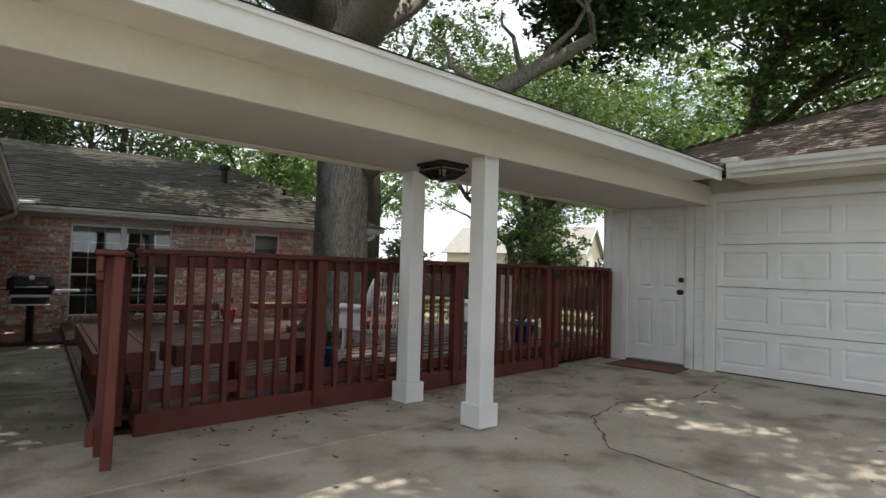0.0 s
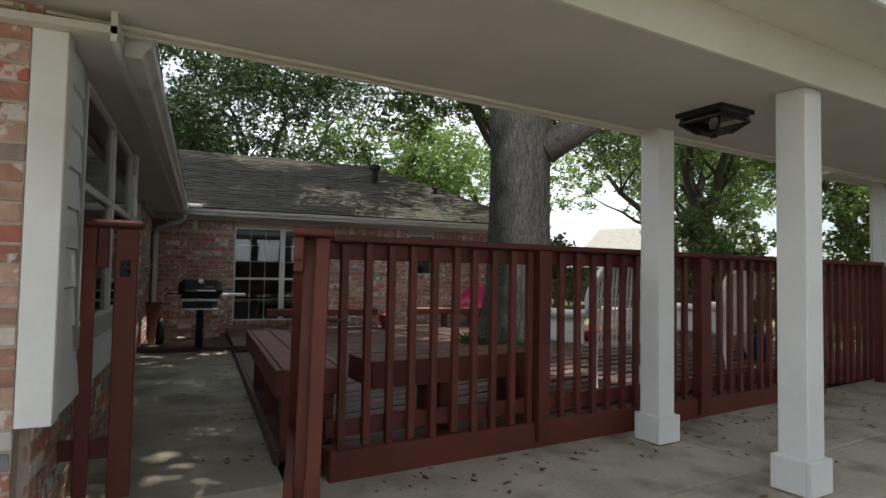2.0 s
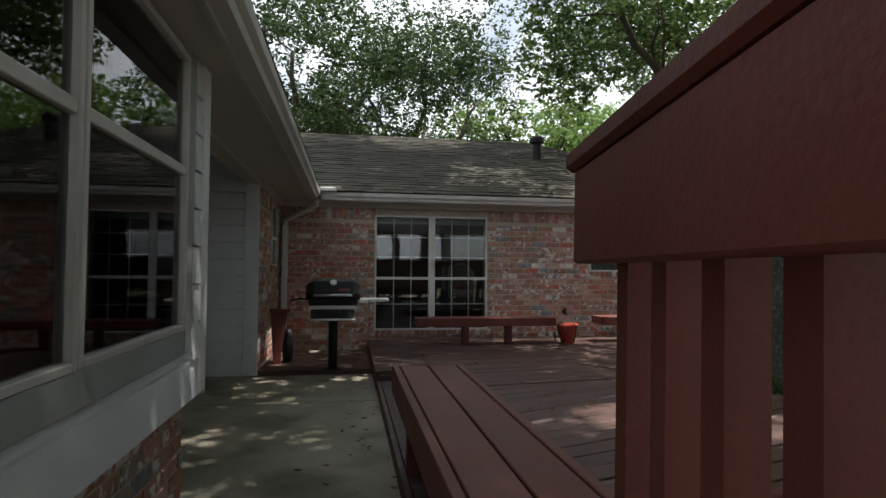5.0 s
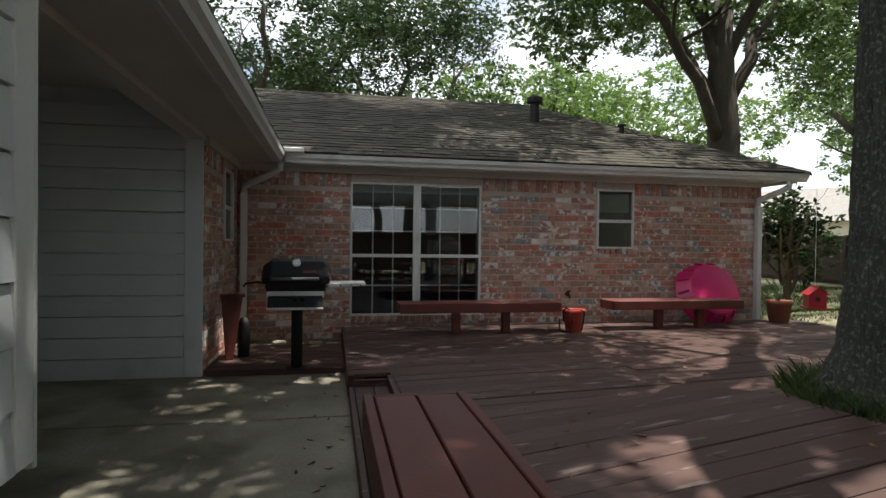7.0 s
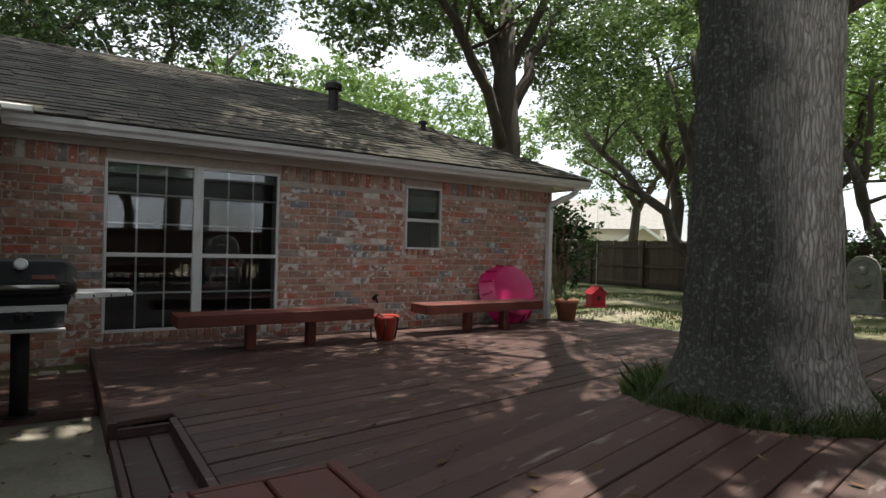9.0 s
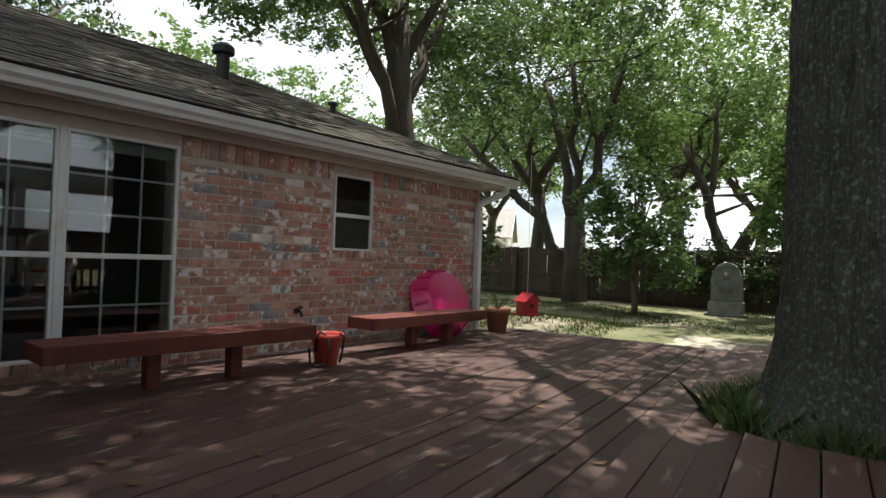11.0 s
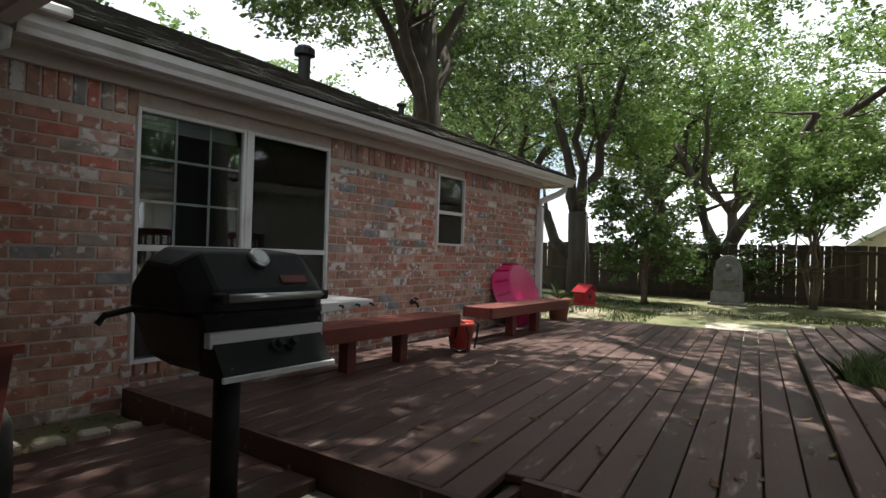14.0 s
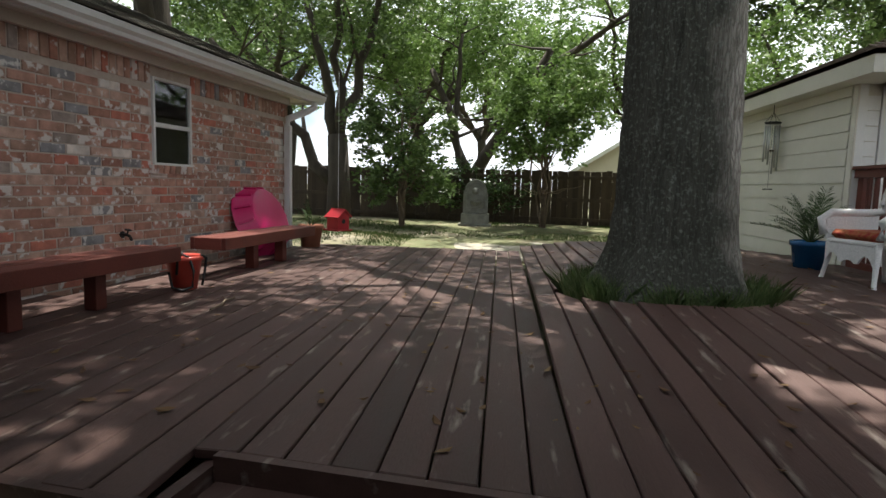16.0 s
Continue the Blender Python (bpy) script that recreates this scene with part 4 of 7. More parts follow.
for a in range(4):
    r = pose(0, 0, 0, 0, 0, 90 * a)
    bm = bmesh.new()
    tube(bm, [r @ Vector((0.125, 0.125, -0.022)), r @ Vector((0.135, 0.135, -0.065)), r @ Vector((0.063, 0.063, -0.128))], 0.008, 6)
    part("corner_bar", bm, M_IRON, t)
    bm = bmesh.new()
    tube(bm, [r @ Vector((0.135, 0.135, -0.065)), r @ Vector((-0.135, 0.135, -0.065))], 0.007, 6)
    part("cross_bar", bm, M_IRON, t)
    bm = bmesh.new()
    bm.faces.new([bm.verts.new(r @ Vector(p)) for p in ((0.12, 0.12, -0.024), (-0.12, 0.12, -0.024), (-0.13, 0.13, -0.064), (0.13, 0.13, -0.064))])
    bm.faces.new([bm.verts.new(r @ Vector(p)) for p in ((0.13, 0.13, -0.067), (-0.13, 0.13, -0.067), (-0.062, 0.062, -0.125), (0.062, 0.062, -0.125))])
    part("pane", bm, M_LAMPGLASS, t)
bm = bmesh.new()
lathe(bm, [(0.02, -0.15), (0.012, -0.13)], 8)
part("finial", bm, M_IRON, t)
bm = bmesh.new()
lathe(bm, [(0.012, -0.03), (0.03, -0.055), (0.026, -0.085), (0.008, -0.1)], 12)
part("bulb", bm, M_WHITE, t, smooth=True)

# ---- garage ----
GS, GZ = 4.42, 0.06
DN0, DN1, DZ0, DZ1 = -0.35, -1.11, 0.09, 2.045
GN0, GN1, GDZ = -1.47, -6.3, 2.06
gw = BG @ pose(GS, 0, 0, 0, 0, -90)  # local x runs to -n, front to -s
bm = bmesh.new()
for d in ((0, -DN0, 0.02, 0.2, -0.1, 2.35), (-DN0, -DN1, 0.02, 0.2, DZ1, 2.35), (-DN1, -GN0, 0.02, 0.2, -0.1, 2.35), (-GN0, -GN1, 0.02, 0.2, GDZ, 2.35), (-GN1, 7.0, 0.02, 0.2, -0.1, 2.35)):
    box(bm, *d)
garage_wall = tagged(solid("wall_garage_front", bm, M_CREAM, gw), "cream garage wall with lap siding", "wall", kind="structure")
siding(garage_wall, [(0.09, 0.23, 0.06, 2.03), (1.23, 1.35, 0.06, 2.03)], 0.165, M_WHITE, pose(0, 0.018, 0))
side = BG @ pose(GS + 0.0, 0.0, 0)
bm = bmesh.new()
box(bm, 0.2, 6.6, -0.2, 0.0, -0.1, 2.32)
box(bm, 6.4, 6.6, -7, -0.2, -0.1, 2.32)
box(bm, 0.2, 6.4, -7, -6.8, -0.1, 2.32)
garage_side = tagged(solid("wall_garage_side", bm, M_CREAM, side), "cream lap siding wall of the garage", "wall", kind="structure")
siding(garage_side, [(-6.6, -0.09, -0.06, 2.22)], 0.19, M_CREAM, pose(0, 0.006, 0, 0, 0, 180))
bm = bmesh.new()
for d in ((0, 0.09, -0.012, 0.018, 0.03, 2.2), (0.24, 0.34, -0.012, 0.018, 0.05, 2.12), (1.12, 1.22, -0.012, 0.018, 0.05, 2.12), (0.34, 1.12, -0.012, 0.018, 2.05, 2.12), (1.355, 1.465, -0.02, 0.018, 0.05, 2.14), (1.465, 6.3, -0.02, 0.018, 2.065, 2.14), (1.33, 6.4, -0.035, 0.018, 2.14, 2.165)):
    box(bm, *d)
tagged(solid("trim_garage", bm, M_WHITE, gw, bevel=0.003), "white trim boards round the garage doors", "trim", kind="structure")
bm = bmesh.new()
box(bm, -0.02, 0.07, -0.0, 0.022, 0.0, 2.2)
tagged(solid("trim_garage_corner", bm, M_CREAM, side, bevel=0.003), "cream corner board of the garage", "trim", kind="structure")


def raised_panel(bm, x0, x1, z0, z1, y):
    """A panel with a sunk border and a raised field."""
    g, e = 0.022, 0.045
    o = [(x0, y, z0), (x1, y, z0), (x1, y, z1), (x0, y, z1)]
    a = [(x0 + g, y + 0.010, z0 + g), (x1 - g, y + 0.010, z0 + g), (x1 - g, y + 0.010, z1 - g), (x0 + g, y + 0.010, z1 - g)]
    b = [(x0 + e, y + 0.002, z0 + e), (x1 - e, y + 0.002, z0 + e), (x1 - e, y + 0.002, z1 - e), (x0 + e, y + 0.002, z1 - e)]
    rings = [[bm.verts.new(p) for p in r] for r in (o, a, b)]
    for p, q in zip(rings, rings[1:]):
        for i in range(4):
            bm.faces.new((p[i], p[(i + 1) % 4], q[(i + 1) % 4], q[i]))
    bm.faces.new(rings[-1])


def panelled(bm, x0, x1, z0, z1, cells, y, back):
    """A leaf with sunk panels: cells of (x0, x1, z0, z1)."""
    xs = sorted({x0, x1, *[v for c in cells for v in c[:2]]})
    zs = sorted({z0, z1, *[v for c in cells for v in c[2:]]})
    for a, b in zip(xs, xs[1:]):
        for c, d in zip(zs, zs[1:]):
            if not any(q[0] - 1e-6 <= a and b <= q[1] + 1e-6 and q[2] - 1e-6 <= c and d <= q[3] + 1e-6 for q in cells):
                bm.faces.new([bm.verts.new(p) for p in ((a, y, c), (b, y, c), (b, y, d), (a, y, d))])
    for q in cells:
        raised_panel(bm, *q, y)
    bm.faces.new([bm.verts.new(p) for p in ((x0, y, z0), (x0, back, z0), (x1, back, z0), (x1, y, z0))])
    bm.faces.new([bm.verts.new(p) for p in ((x0, y, z1), (x1, y, z1), (x1, back, z1), (x0, back, z1))])
    bm.faces.new([bm.verts.new(p) for p in ((x0, back, z0), (x0, back, z1), (x1, back, z1), (x1, back, z0))])
    bmesh.ops.remove_doubles(bm, verts=bm.verts, dist=0.0005)


gdoor = place(tagged(new("door_garage"), "white sectional garage door with raised panels", "garage door", kind="structure"), gw)
sec = (GDZ - GZ - 0.01) / 4
for i in range(4):
    z0 = GZ + 0.012 + i * sec
    cells = [(1.475 + 0.05 + j * 0.602, 1.475 + 0.05 + j * 0.602 + 0.50, z0 + 0.09, z0 + sec - 0.09) for j in range(8)]
    bm = bmesh.new()
    panelled(bm, 1.472, 6.295, z0 + 0.004, z0 + sec - 0.004, cells, 0.05, 0.09)
    part("door_section", bm, M_WHITE, gdoor)
boxpart("bottom_seal", (1.472, 6.295, 0.055, 0.085, GZ - 0.005, GZ + 0.014), M_RUBBER, gdoor, bevel=0)

door = place(tagged(new("door_1"), "white six-panel side door of the garage, closed", "door", kind="structure"), gw)
bm = bmesh.new()
cells = []
for x0, x1 in ((0.46, 0.67), (0.79, 1.00)):
    cells += [(x0, x1, 0.28, 0.88), (x0, x1, 1.02, 1.66), (x0, x1, 1.76, 1.94)]
panelled(bm, 0.352, 1.108, DZ0 + 0.01, DZ1 - 0.004, cells, 0.03, 0.07)
part("leaf", bm, M_WHITE, door)
for z, r in ((1.13, 0.032), (0.98, 0.034)):
    bm = bmesh.new()
    lathe(bm, [(0.03, 0), (0.03, 0.012), (0.012, 0.014), (0.012, 0.03), (r, 0.035), (r * 0.9, 0.062), (0.012, 0.066)] if z < 1 else [(r, 0), (r, 0.02), (0.022, 0.026), (0.012, 0.03)], 16, pose(1.05, 0.03, z, 90, 0, 0))
    part("door_handle" if z < 1 else "deadbolt", bm, M_IRON, door, "dark bronze knob" if z < 1 else "", smooth=True)
boxpart("threshold", (0.345, 1.115, -0.03, 0.1, 0.05, DZ0 + 0.006), M_STEEL, door, bevel=0.004)
mat_ob = thing("doormat", BG @ pose(4.12, -0.78, 0.058, 0, -1, 4), "flat brown coir doormat on the concrete", "doormat")
boxpart("mat_body", (-0.22, 0.22, -0.42, 0.42, 0, 0.012), M_MAT, mat_ob)
boxpart("mat_border", (-0.235, 0.235, -0.435, 0.435, -0.002, 0.007), M_RUBBER, mat_ob)

# garage eaves and hip roof
bm = bmesh.new()
box(bm, 3.74, 4.42, -7.2, -1.86, 2.235, 2.255)
box(bm, 3.74, 4.42, -0.2, 0.27, 2.14, 2.16)
box(bm, 4.42, 11.3, 0.0, 0.27, 2.14, 2.16)
tagged(solid("soffit_garage", bm, M_CREAM, BG), "cream garage soffit", "soffit", kind="structure")
bm = bmesh.new()
box(bm, 3.72, 3.74, -7.2, -1.86, 2.22, 2.36)
box(bm, 3.72, 3.74, -0.22, 0.29, 2.13, 2.30)
box(bm, 3.74, 11.3, 0.27, 0.29, 2.13, 2.30)
tagged(solid("fascia_garage", bm, M_CREAM, BG), "cream garage fascia boards", "fascia", kind="structure")
gutter("gutter", 5.2, BG @ pose(3.72, -1.90, 2.265, 0, 0, -90), "white gutter along the garage eave")
bm = bmesh.new()
box(bm, 3.60, 3.90, -2.02, -1.84, 2.365, 2.42)
tagged(solid("gutter_guard", bm, M_GUTTER, BG, bevel=0.012), "white splash guard at the garage valley", "splash guard")
courses = []
gu = (Vector((7.6, 0, 3.95)) - Vector((3.64, 0, 2.34)))
gl = gu.length
gu.normalize()
gn = Vector((-gu.z, 0, gu.x))
rot = BG.to_3x3()
for i in range(int(gl / 0.14)):
    f = i * 0.14 / gl
    p = Vector((3.64, 0.33 - 3.73 * f, 2.34)) + gu * (i * 0.14)
    courses.append((BG @ p, rot @ Vector((0, -1, 0)), 7.2 * (1 - f) + 0.1, rot @ gu, rot @ gn))
hu = (Vector((0, -3.4, 3.95)) - Vector((0, 0.33, 2.34)))
hl2 = hu.length
hu.normalize()
hn = Vector((0, hu.z, -hu.y))
for i in range(int(hl2 / 0.14)):
    f = i * 0.14 / hl2
    p = Vector((3.64 + 3.96 * f, 0.33, 2.34)) + hu * (i * 0.14)
    courses.append((BG @ p, rot @ Vector((1, 0, 0)), 7.4 * (1 - f) + 0.1, rot @ hu, rot @ hn))
q = lambda *c: BG @ Vector(c)
polys = [[q(3.64, 0.33, 2.34), q(7.6, -3.4, 3.95), q(7.6, -3.6, 3.95), q(3.64, -7.2, 2.34)], [q(3.64, 0.33, 2.34), q(11.3, 0.33, 2.34), q(7.6, -3.4, 3.95)], [q(11.3, 0.33, 2.34), q(11.3, -7.2, 2.4), q(7.6, -3.6, 3.95), q(7.6, -3.4, 3.95)], [q(3.64, -7.2, 2.34), q(7.6, -3.6, 3.95), q(11.3, -7.2, 2.4)]]
shingle_roof("roof_garage", polys, courses, M_SHINGLE_BROWN, "brown asphalt shingle hip roof of the garage")

# ---- railing ----
RT = 1.225  # underside of the cap
RN = -0.05


def rail_section(name, s0, s1, posts, z_low, label, pitch=0.136):
    t = thing(name, BZ @ pose(s0, RN, 0), label, "railing", "deck railings")
    L = s1 - s0
    boxpart("top_cap", (0, L, -0.07, 0.07, RT, RT + 0.036), M_RED, t, bevel=0.006)
    boxpart("top_rail", (0, L, 0.0, 0.038, RT - 0.09, RT - 0.002), M_RED, t)
    boxpart("bottom_rail", (0, L, 0.0, 0.038, z_low + 0.05, z_low + 0.14), M_RED, t)
    for p in posts:
        boxpart("post", (p - s0 - 0.045, p - s0 + 0.045, -0.085, 0.0, 0.04, RT - 0.002), M_RED, t, bevel=0.005)
    k = int(L / pitch)
    bm = bmesh.new()
    box(bm, -0.02, 0.02, -0.040, -0.002, z_low, RT - 0.004)
    bmesh.ops.bevel(bm, geom=bm.edges[:], offset=0.003, segments=1, affect="EDGES")
    me = mesh_of(bm, M_RED, "baluster")
    r = random.Random(int(s0 * 10) + 50)
    for i in range(k):
        x = (i + 0.5) * L / k
        if any(abs(x + s0 - p) < 0.075 for p in posts):
            continue
        shared("baluster", me, t, pose(x + r.uniform(-.006, .006), 0, r.uniform(-.012, .006), 0, r.uniform(-.5, .5), 0))
    return t


rail_section("deck_railing", -1.36, 3.13, [0.015, 1.58, 3.08], 0.16, "dark red stained wooden deck railing with square balusters")
gate2 = rail_section("rail_gate", 3.19, 4.46, [3.24, 4.41], 0.10, "dark red stained wooden gate beside the garage, closed", 0.12)
for z in (1.1, 0.28):
    boxpart("hinge", (-0.09, 0.09, -0.095, -0.086, z, z + 0.06), M_IRON, gate2, "black iron hinge", bevel=0.002)
rim = tagged(solid("deck_rim", bmesh.new(), M_RED), "dark red rim beam at the foot of the railing", "rim beam", kind="structure")
bm = bmesh.new()
box(bm, -1.35, 3.2, -0.10, -0.045, -0.03, 0.155)
part("rim_board", bm, M_RED, rim, bevel=0.006, m=BZ)
bm = bmesh.new()
box(bm, -1.35, 3.2, -0.044, 0.05, 0.06, 0.15)
part("nailer", bm, M_RED, rim, m=BZ)

# open gate along the walkway: posts, cap, pickets, brace
GL = 1.0
t = thing("side_gate", Matrix.Translation((0.978, 2.86, 0.05)) @ Matrix.Rotation(radians(1.0), 4, "Y") @ pose(0, 0, 0, 0, 0, 81) @ Matrix.Diagonal((1, 1, 0.90, 1)), "dark red wooden gate standing open along the walkway", "gate")
boxpart("post", (-0.025, 0.025, -0.085, -0.031, 0, 1.276), M_RED, t, bevel=0.005)
boxpart("hinge_post", (GL - 0.10, GL - 0.02, -0.085, -0.031, 0.0, 1.276), M_RED, t, bevel=0.005)
boxpart("top_cap", (-0.07, GL, -0.095, 0.055, 1.278, 1.314), M_RED, t, bevel=0.008)
boxpart("end_block", (-0.04, 0.0, 0.012, 0.048, 1.18, 1.276), M_RED, t, bevel=0.005)
boxpart("top_rail", (0.002, GL - 0.03, 0.010, 0.048, 1.13, 1.276), M_RED, t)
boxpart("bottom_rail", (0.0, GL - 0.03, 0.010, 0.048, 0.14, 0.25), M_RED, t)
bm = bmesh.new()
box(bm, -0.02, 0.02, -0.029, 0.009, 0.07, 1.262)
me = mesh_of(bm, M_RED, "picket")
for i in range(8):
    shared("picket", me, t, pose(0.045 + i * 0.118, 0, 0))
bm = bmesh.new()
box(bm, -0.62, 0.62, 0.0105, 0.047, -0.045, 0.045, pose(GL / 2 - 0.01, 0, 0.69, 0, 46, 0))
part("brace", bm, M_RED, t, "diagonal brace")
bm = bmesh.new()
tube(bm, [(0.0, -0.15, 0.93), (0.0, -0.087, 0.93), (0.0, -0.083, 0.935)], [0.007, 0.007, 0.014], 8)
part("latch_bolt", bm, M_IRON, t)

t = thing("fence_stub", pose(0.05, 3.74, 0.01, 0, 0, 3), "short dark red picket panel fixed at the house", "fence")
boxpart("top_cap", (-0.085, 0.33, -0.05, 0.05, 1.245, 1.282), M_RED, t, bevel=0.012)
boxpart("gate_post", (0.21, 0.305, -0.04, 0.05, 0.0, 1.244), M_RED, t, bevel=0.005)
for x in (-0.065, 0.075):
    boxpart("picket", (x, x + 0.06, -0.035, 0.0, 0.02, 1.244), M_RED, t)
boxpart("block", (0.137, 0.185, -0.03, 0.0, 1.06, 1.244), M_RED, t)
boxpart("bottom_rail", (-0.26, 0.21, 0.002, 0.04, 0.18, 0.27), M_RED, t)
for x in (-0.25, -0.14, -0.05):
    boxpart("picket", (x, x + 0.05, -0.035, 0.0, 0.02, 0.50), M_RED, t)
bm = bmesh.new()
box(bm, 0.235, 0.275, -0.052, -0.041, 1.02, 1.10)
part("latch", bm, M_IRON, t, "black iron latch", bevel=0.003)
bm = bmesh.new()
tube(bm, [(0.24, -0.05, 1.08), (0.25, -0.085, 1.07), (0.27, -0.085, 1.05), (0.275, -0.05, 1.04)], 0.006, 6)
part("latch_hook", bm, M_IRON, t)

# ---- deck ----
DZ = 0.11
TREE = Vector((4.15, 6.68))
HOLE_R = 0.72
deck = tagged(new("floor_deck"), "weathered dark red wooden deck of long planks", "deck", kind="structure")
INV = BZ.inverted()
tc = INV @ Vector((TREE.x, TREE.y, 0))


SEAM = 3.54  # planks south of this line have heaved over the roots


def ease(u):
    u = min(max(u, 0.0), 1.0)
    return u * u * (3 - 2 * u)


def deck_height(x, y):
    n = (INV @ Vector((x, y, 0))).y
    if n > SEAM - 0.01:
        return DZ
    return DZ + 0.16 * min(max((x - 1.4) / 2.0, 0.0), 1.0) * (0.45 + 0.55 * ease((y - 4.4) / 1.5)) * (0.45 + 0.55 * ease((SEAM - n) / 0.8))


def left_edge(n):
    """Where a plank begins: the deck's long edge, set back beside the step."""
    y_guess = (BZ @ Vector((-0.9, n, 0))).y
    x = 1.37 if y_guess < 8.36 else 1.07
    return (x - BZ_X + n * math.sin(radians(PHI))) / math.cos(radians(PHI))


def plank(p0, p1, e0, e1, n0, n1, dz):
    """One board between slanted ends, following the height of the deck."""
    bm = bmesh.new()
    k = max(1, int((e0 - p0) / 0.35))
    rows_ = []
    for i in range(k + 1):
        u = i / k
        ring = []
        for s_, n_ in ((p0 + (e0 - p0) * u, n0), (p1 + (e1 - p1) * u, n1)):
            w = BZ @ Vector((s_, (n0 + n1) / 2, 0))
            h = deck_height(w.x, w.y) + dz
            ring += [bm.verts.new((s_, n_, h - 0.034)), bm.verts.new((s_, n_, h))]
        rows_.append(ring)
    for a, b in zip(rows_, rows_[1:]):
        for q in ((1, 3), (3, 2), (2, 0), (0, 1)):
            bm.faces.new((a[q[0]], a[q[1]], b[q[1]], b[q[0]]))
    bm.faces.new([rows_[0][i] for i in (0, 1, 3, 2)])
    bm.faces.new([rows_[-1][i] for i in (0, 2, 3, 1)])
    bmesh.ops.recalc_face_normals(bm, faces=bm.faces)
    bmesh.ops.bevel(bm, geom=[e for e in bm.edges if e.calc_face_angle(0) > 0.6], offset=0.004, segments=1, affect="EDGES")
    part("plank", bm, M_DECK, deck, m=BZ)


PW, GAP = 0.138, 0.007
rows = int(7.0 / (PW + GAP))
for i in range(rows):
    n0 = SEAM + (i - 24) * (PW + GAP)
    n1 = n0 + PW
    a0, a1 = left_edge(n0), left_edge(n1)
    if abs(a0 - a1) > 0.2:
        a0 = a1 = max(a0, a1)
    end = 4.46 if n0 < 0.1 else 5.25
    end = min(end, (10.84 - BZ_Y - n1 * math.cos(radians(PHI))) / math.sin(radians(PHI)))
    d0, d1 = abs(n0 - tc.y), abs(n1 - tc.y)
    if min(d0, d1) < HOLE_R - 0.02:
        c0 = math.sqrt(max(HOLE_R ** 2 - d0 ** 2, 0.0004))
        c1 = math.sqrt(max(HOLE_R ** 2 - d1 ** 2, 0.0004))
        segs = [((a0, a1), (tc.x - c0, tc.x - c1)), ((tc.x + c0, tc.x + c1), (end, end))]
    else:
        segs = [((a0, a1), (end, end))]
    final = []
    for (p0, p1), (e0, e1) in segs:
        if min(e0, e1) - max(p0, p1) < 0.1:
            continue
        j = rng.uniform(0.9, 3.4)
        if p0 + 0.6 < j < e0 - 0.6:
            final += [((p0, p1), (j - 0.004, j - 0.004)), ((j + 0.004, j + 0.004), (e0, e1))]
        else:
            final.append(((p0, p1), (e0, e1)))
    for (p0, p1), (e0, e1) in final:
        plank(p0, p1, e0, e1, n0, n1, rng.uniform(-0.003, 0.003))
bm = bmesh.new()
box(bm, 1.045, 1.085, 8.38, 10.80, -0.08, DZ - 0.002)
box(bm, 1.085, 1.395, 8.36, 8.40, -0.08, DZ - 0.036)
box(bm, 1.330, 1.366, 4.12, 8.355, -0.08, DZ - 0.001)
part("rim_board", bm, M_DECK, deck, "dark red rim boards")
bm = bmesh.new()
for i in range(12):
    box(bm, left_edge(0.1 + i * 0.6) + 0.12, 5.3 if i * 0.6 < 5.6 else 3.4, 0.1 + i * 0.6, 0.14 + i * 0.6, -0.1, DZ - 0.045) if abs(0.12 + i * 0.6 - tc.y) > HOLE_R else None
part("joist", bm, M_RUBBER, deck, m=BZ)
step = thing("deck_step", pose(1.05, 4.1, -0.05), "low dark red wooden step along the deck", "step")
for i, (x0, x1) in enumerate(((0.0, 0.035), (0.04, 0.175), (0.18, 0.31))):
    boxpart("plank" if i else "edge_board", (x0, x1, 0, 4.25, 0.045 if i else 0.0, 0.08 if i else 0.085), M_DECK, step, bevel=0.004)
pl = thing("grill_platform", pose(-0.115, 9.18, -0.06), "dark weathered wooden platform under the grill", "platform")
for i in range(8):
    boxpart("plank", (0, 1.155, i * 0.145, i * 0.145 + 0.138, 0.03, 0.062), M_DECK, pl, bevel=0.004)
boxpart("edge_board", (0.03, 1.155, -0.04, -0.004, 0, 0.066), M_DECK, pl)
bm = bmesh.new()
r = random.Random(3)
for i in range(6):
    x = -0.08 + i * 0.19
    box(bm, -0.07, 0.07, -0.035, 0.035, -0.1, r.uniform(-0.02, 0.012), pose(x + 0.08, 10.50 + r.uniform(-.03, .03), 0, r.uniform(-6, 6), r.uniform(-6, 6), r.uniform(-12, 12)))
tagged(solid("kerb", bm, M_CONCRETE, bevel=0.012), "broken concrete edging by the brick wall", "kerb", kind="structure")
bm = bmesh.new()
box(bm, -0.12, 1.04, 10.30, 10.93, -0.2, -0.05)
tagged(solid("ground_bed", bm, M_GROUND), "soil bed with leaf litter at the wall", "bed", kind="structure")
bm = bmesh.new()
lathe(bm, [(HOLE_R + 0.05, -0.12), (HOLE_R + 0.02, 0.06), (HOLE_R * 0.6, 0.16), (0.3, 0.2)], 28)
tagged(solid("ground_tree", bm, M_GROUND, pose(TREE.x, TREE.y, 0), smooth=True), "soil mound round the oak trunk", "soil", kind="structure")


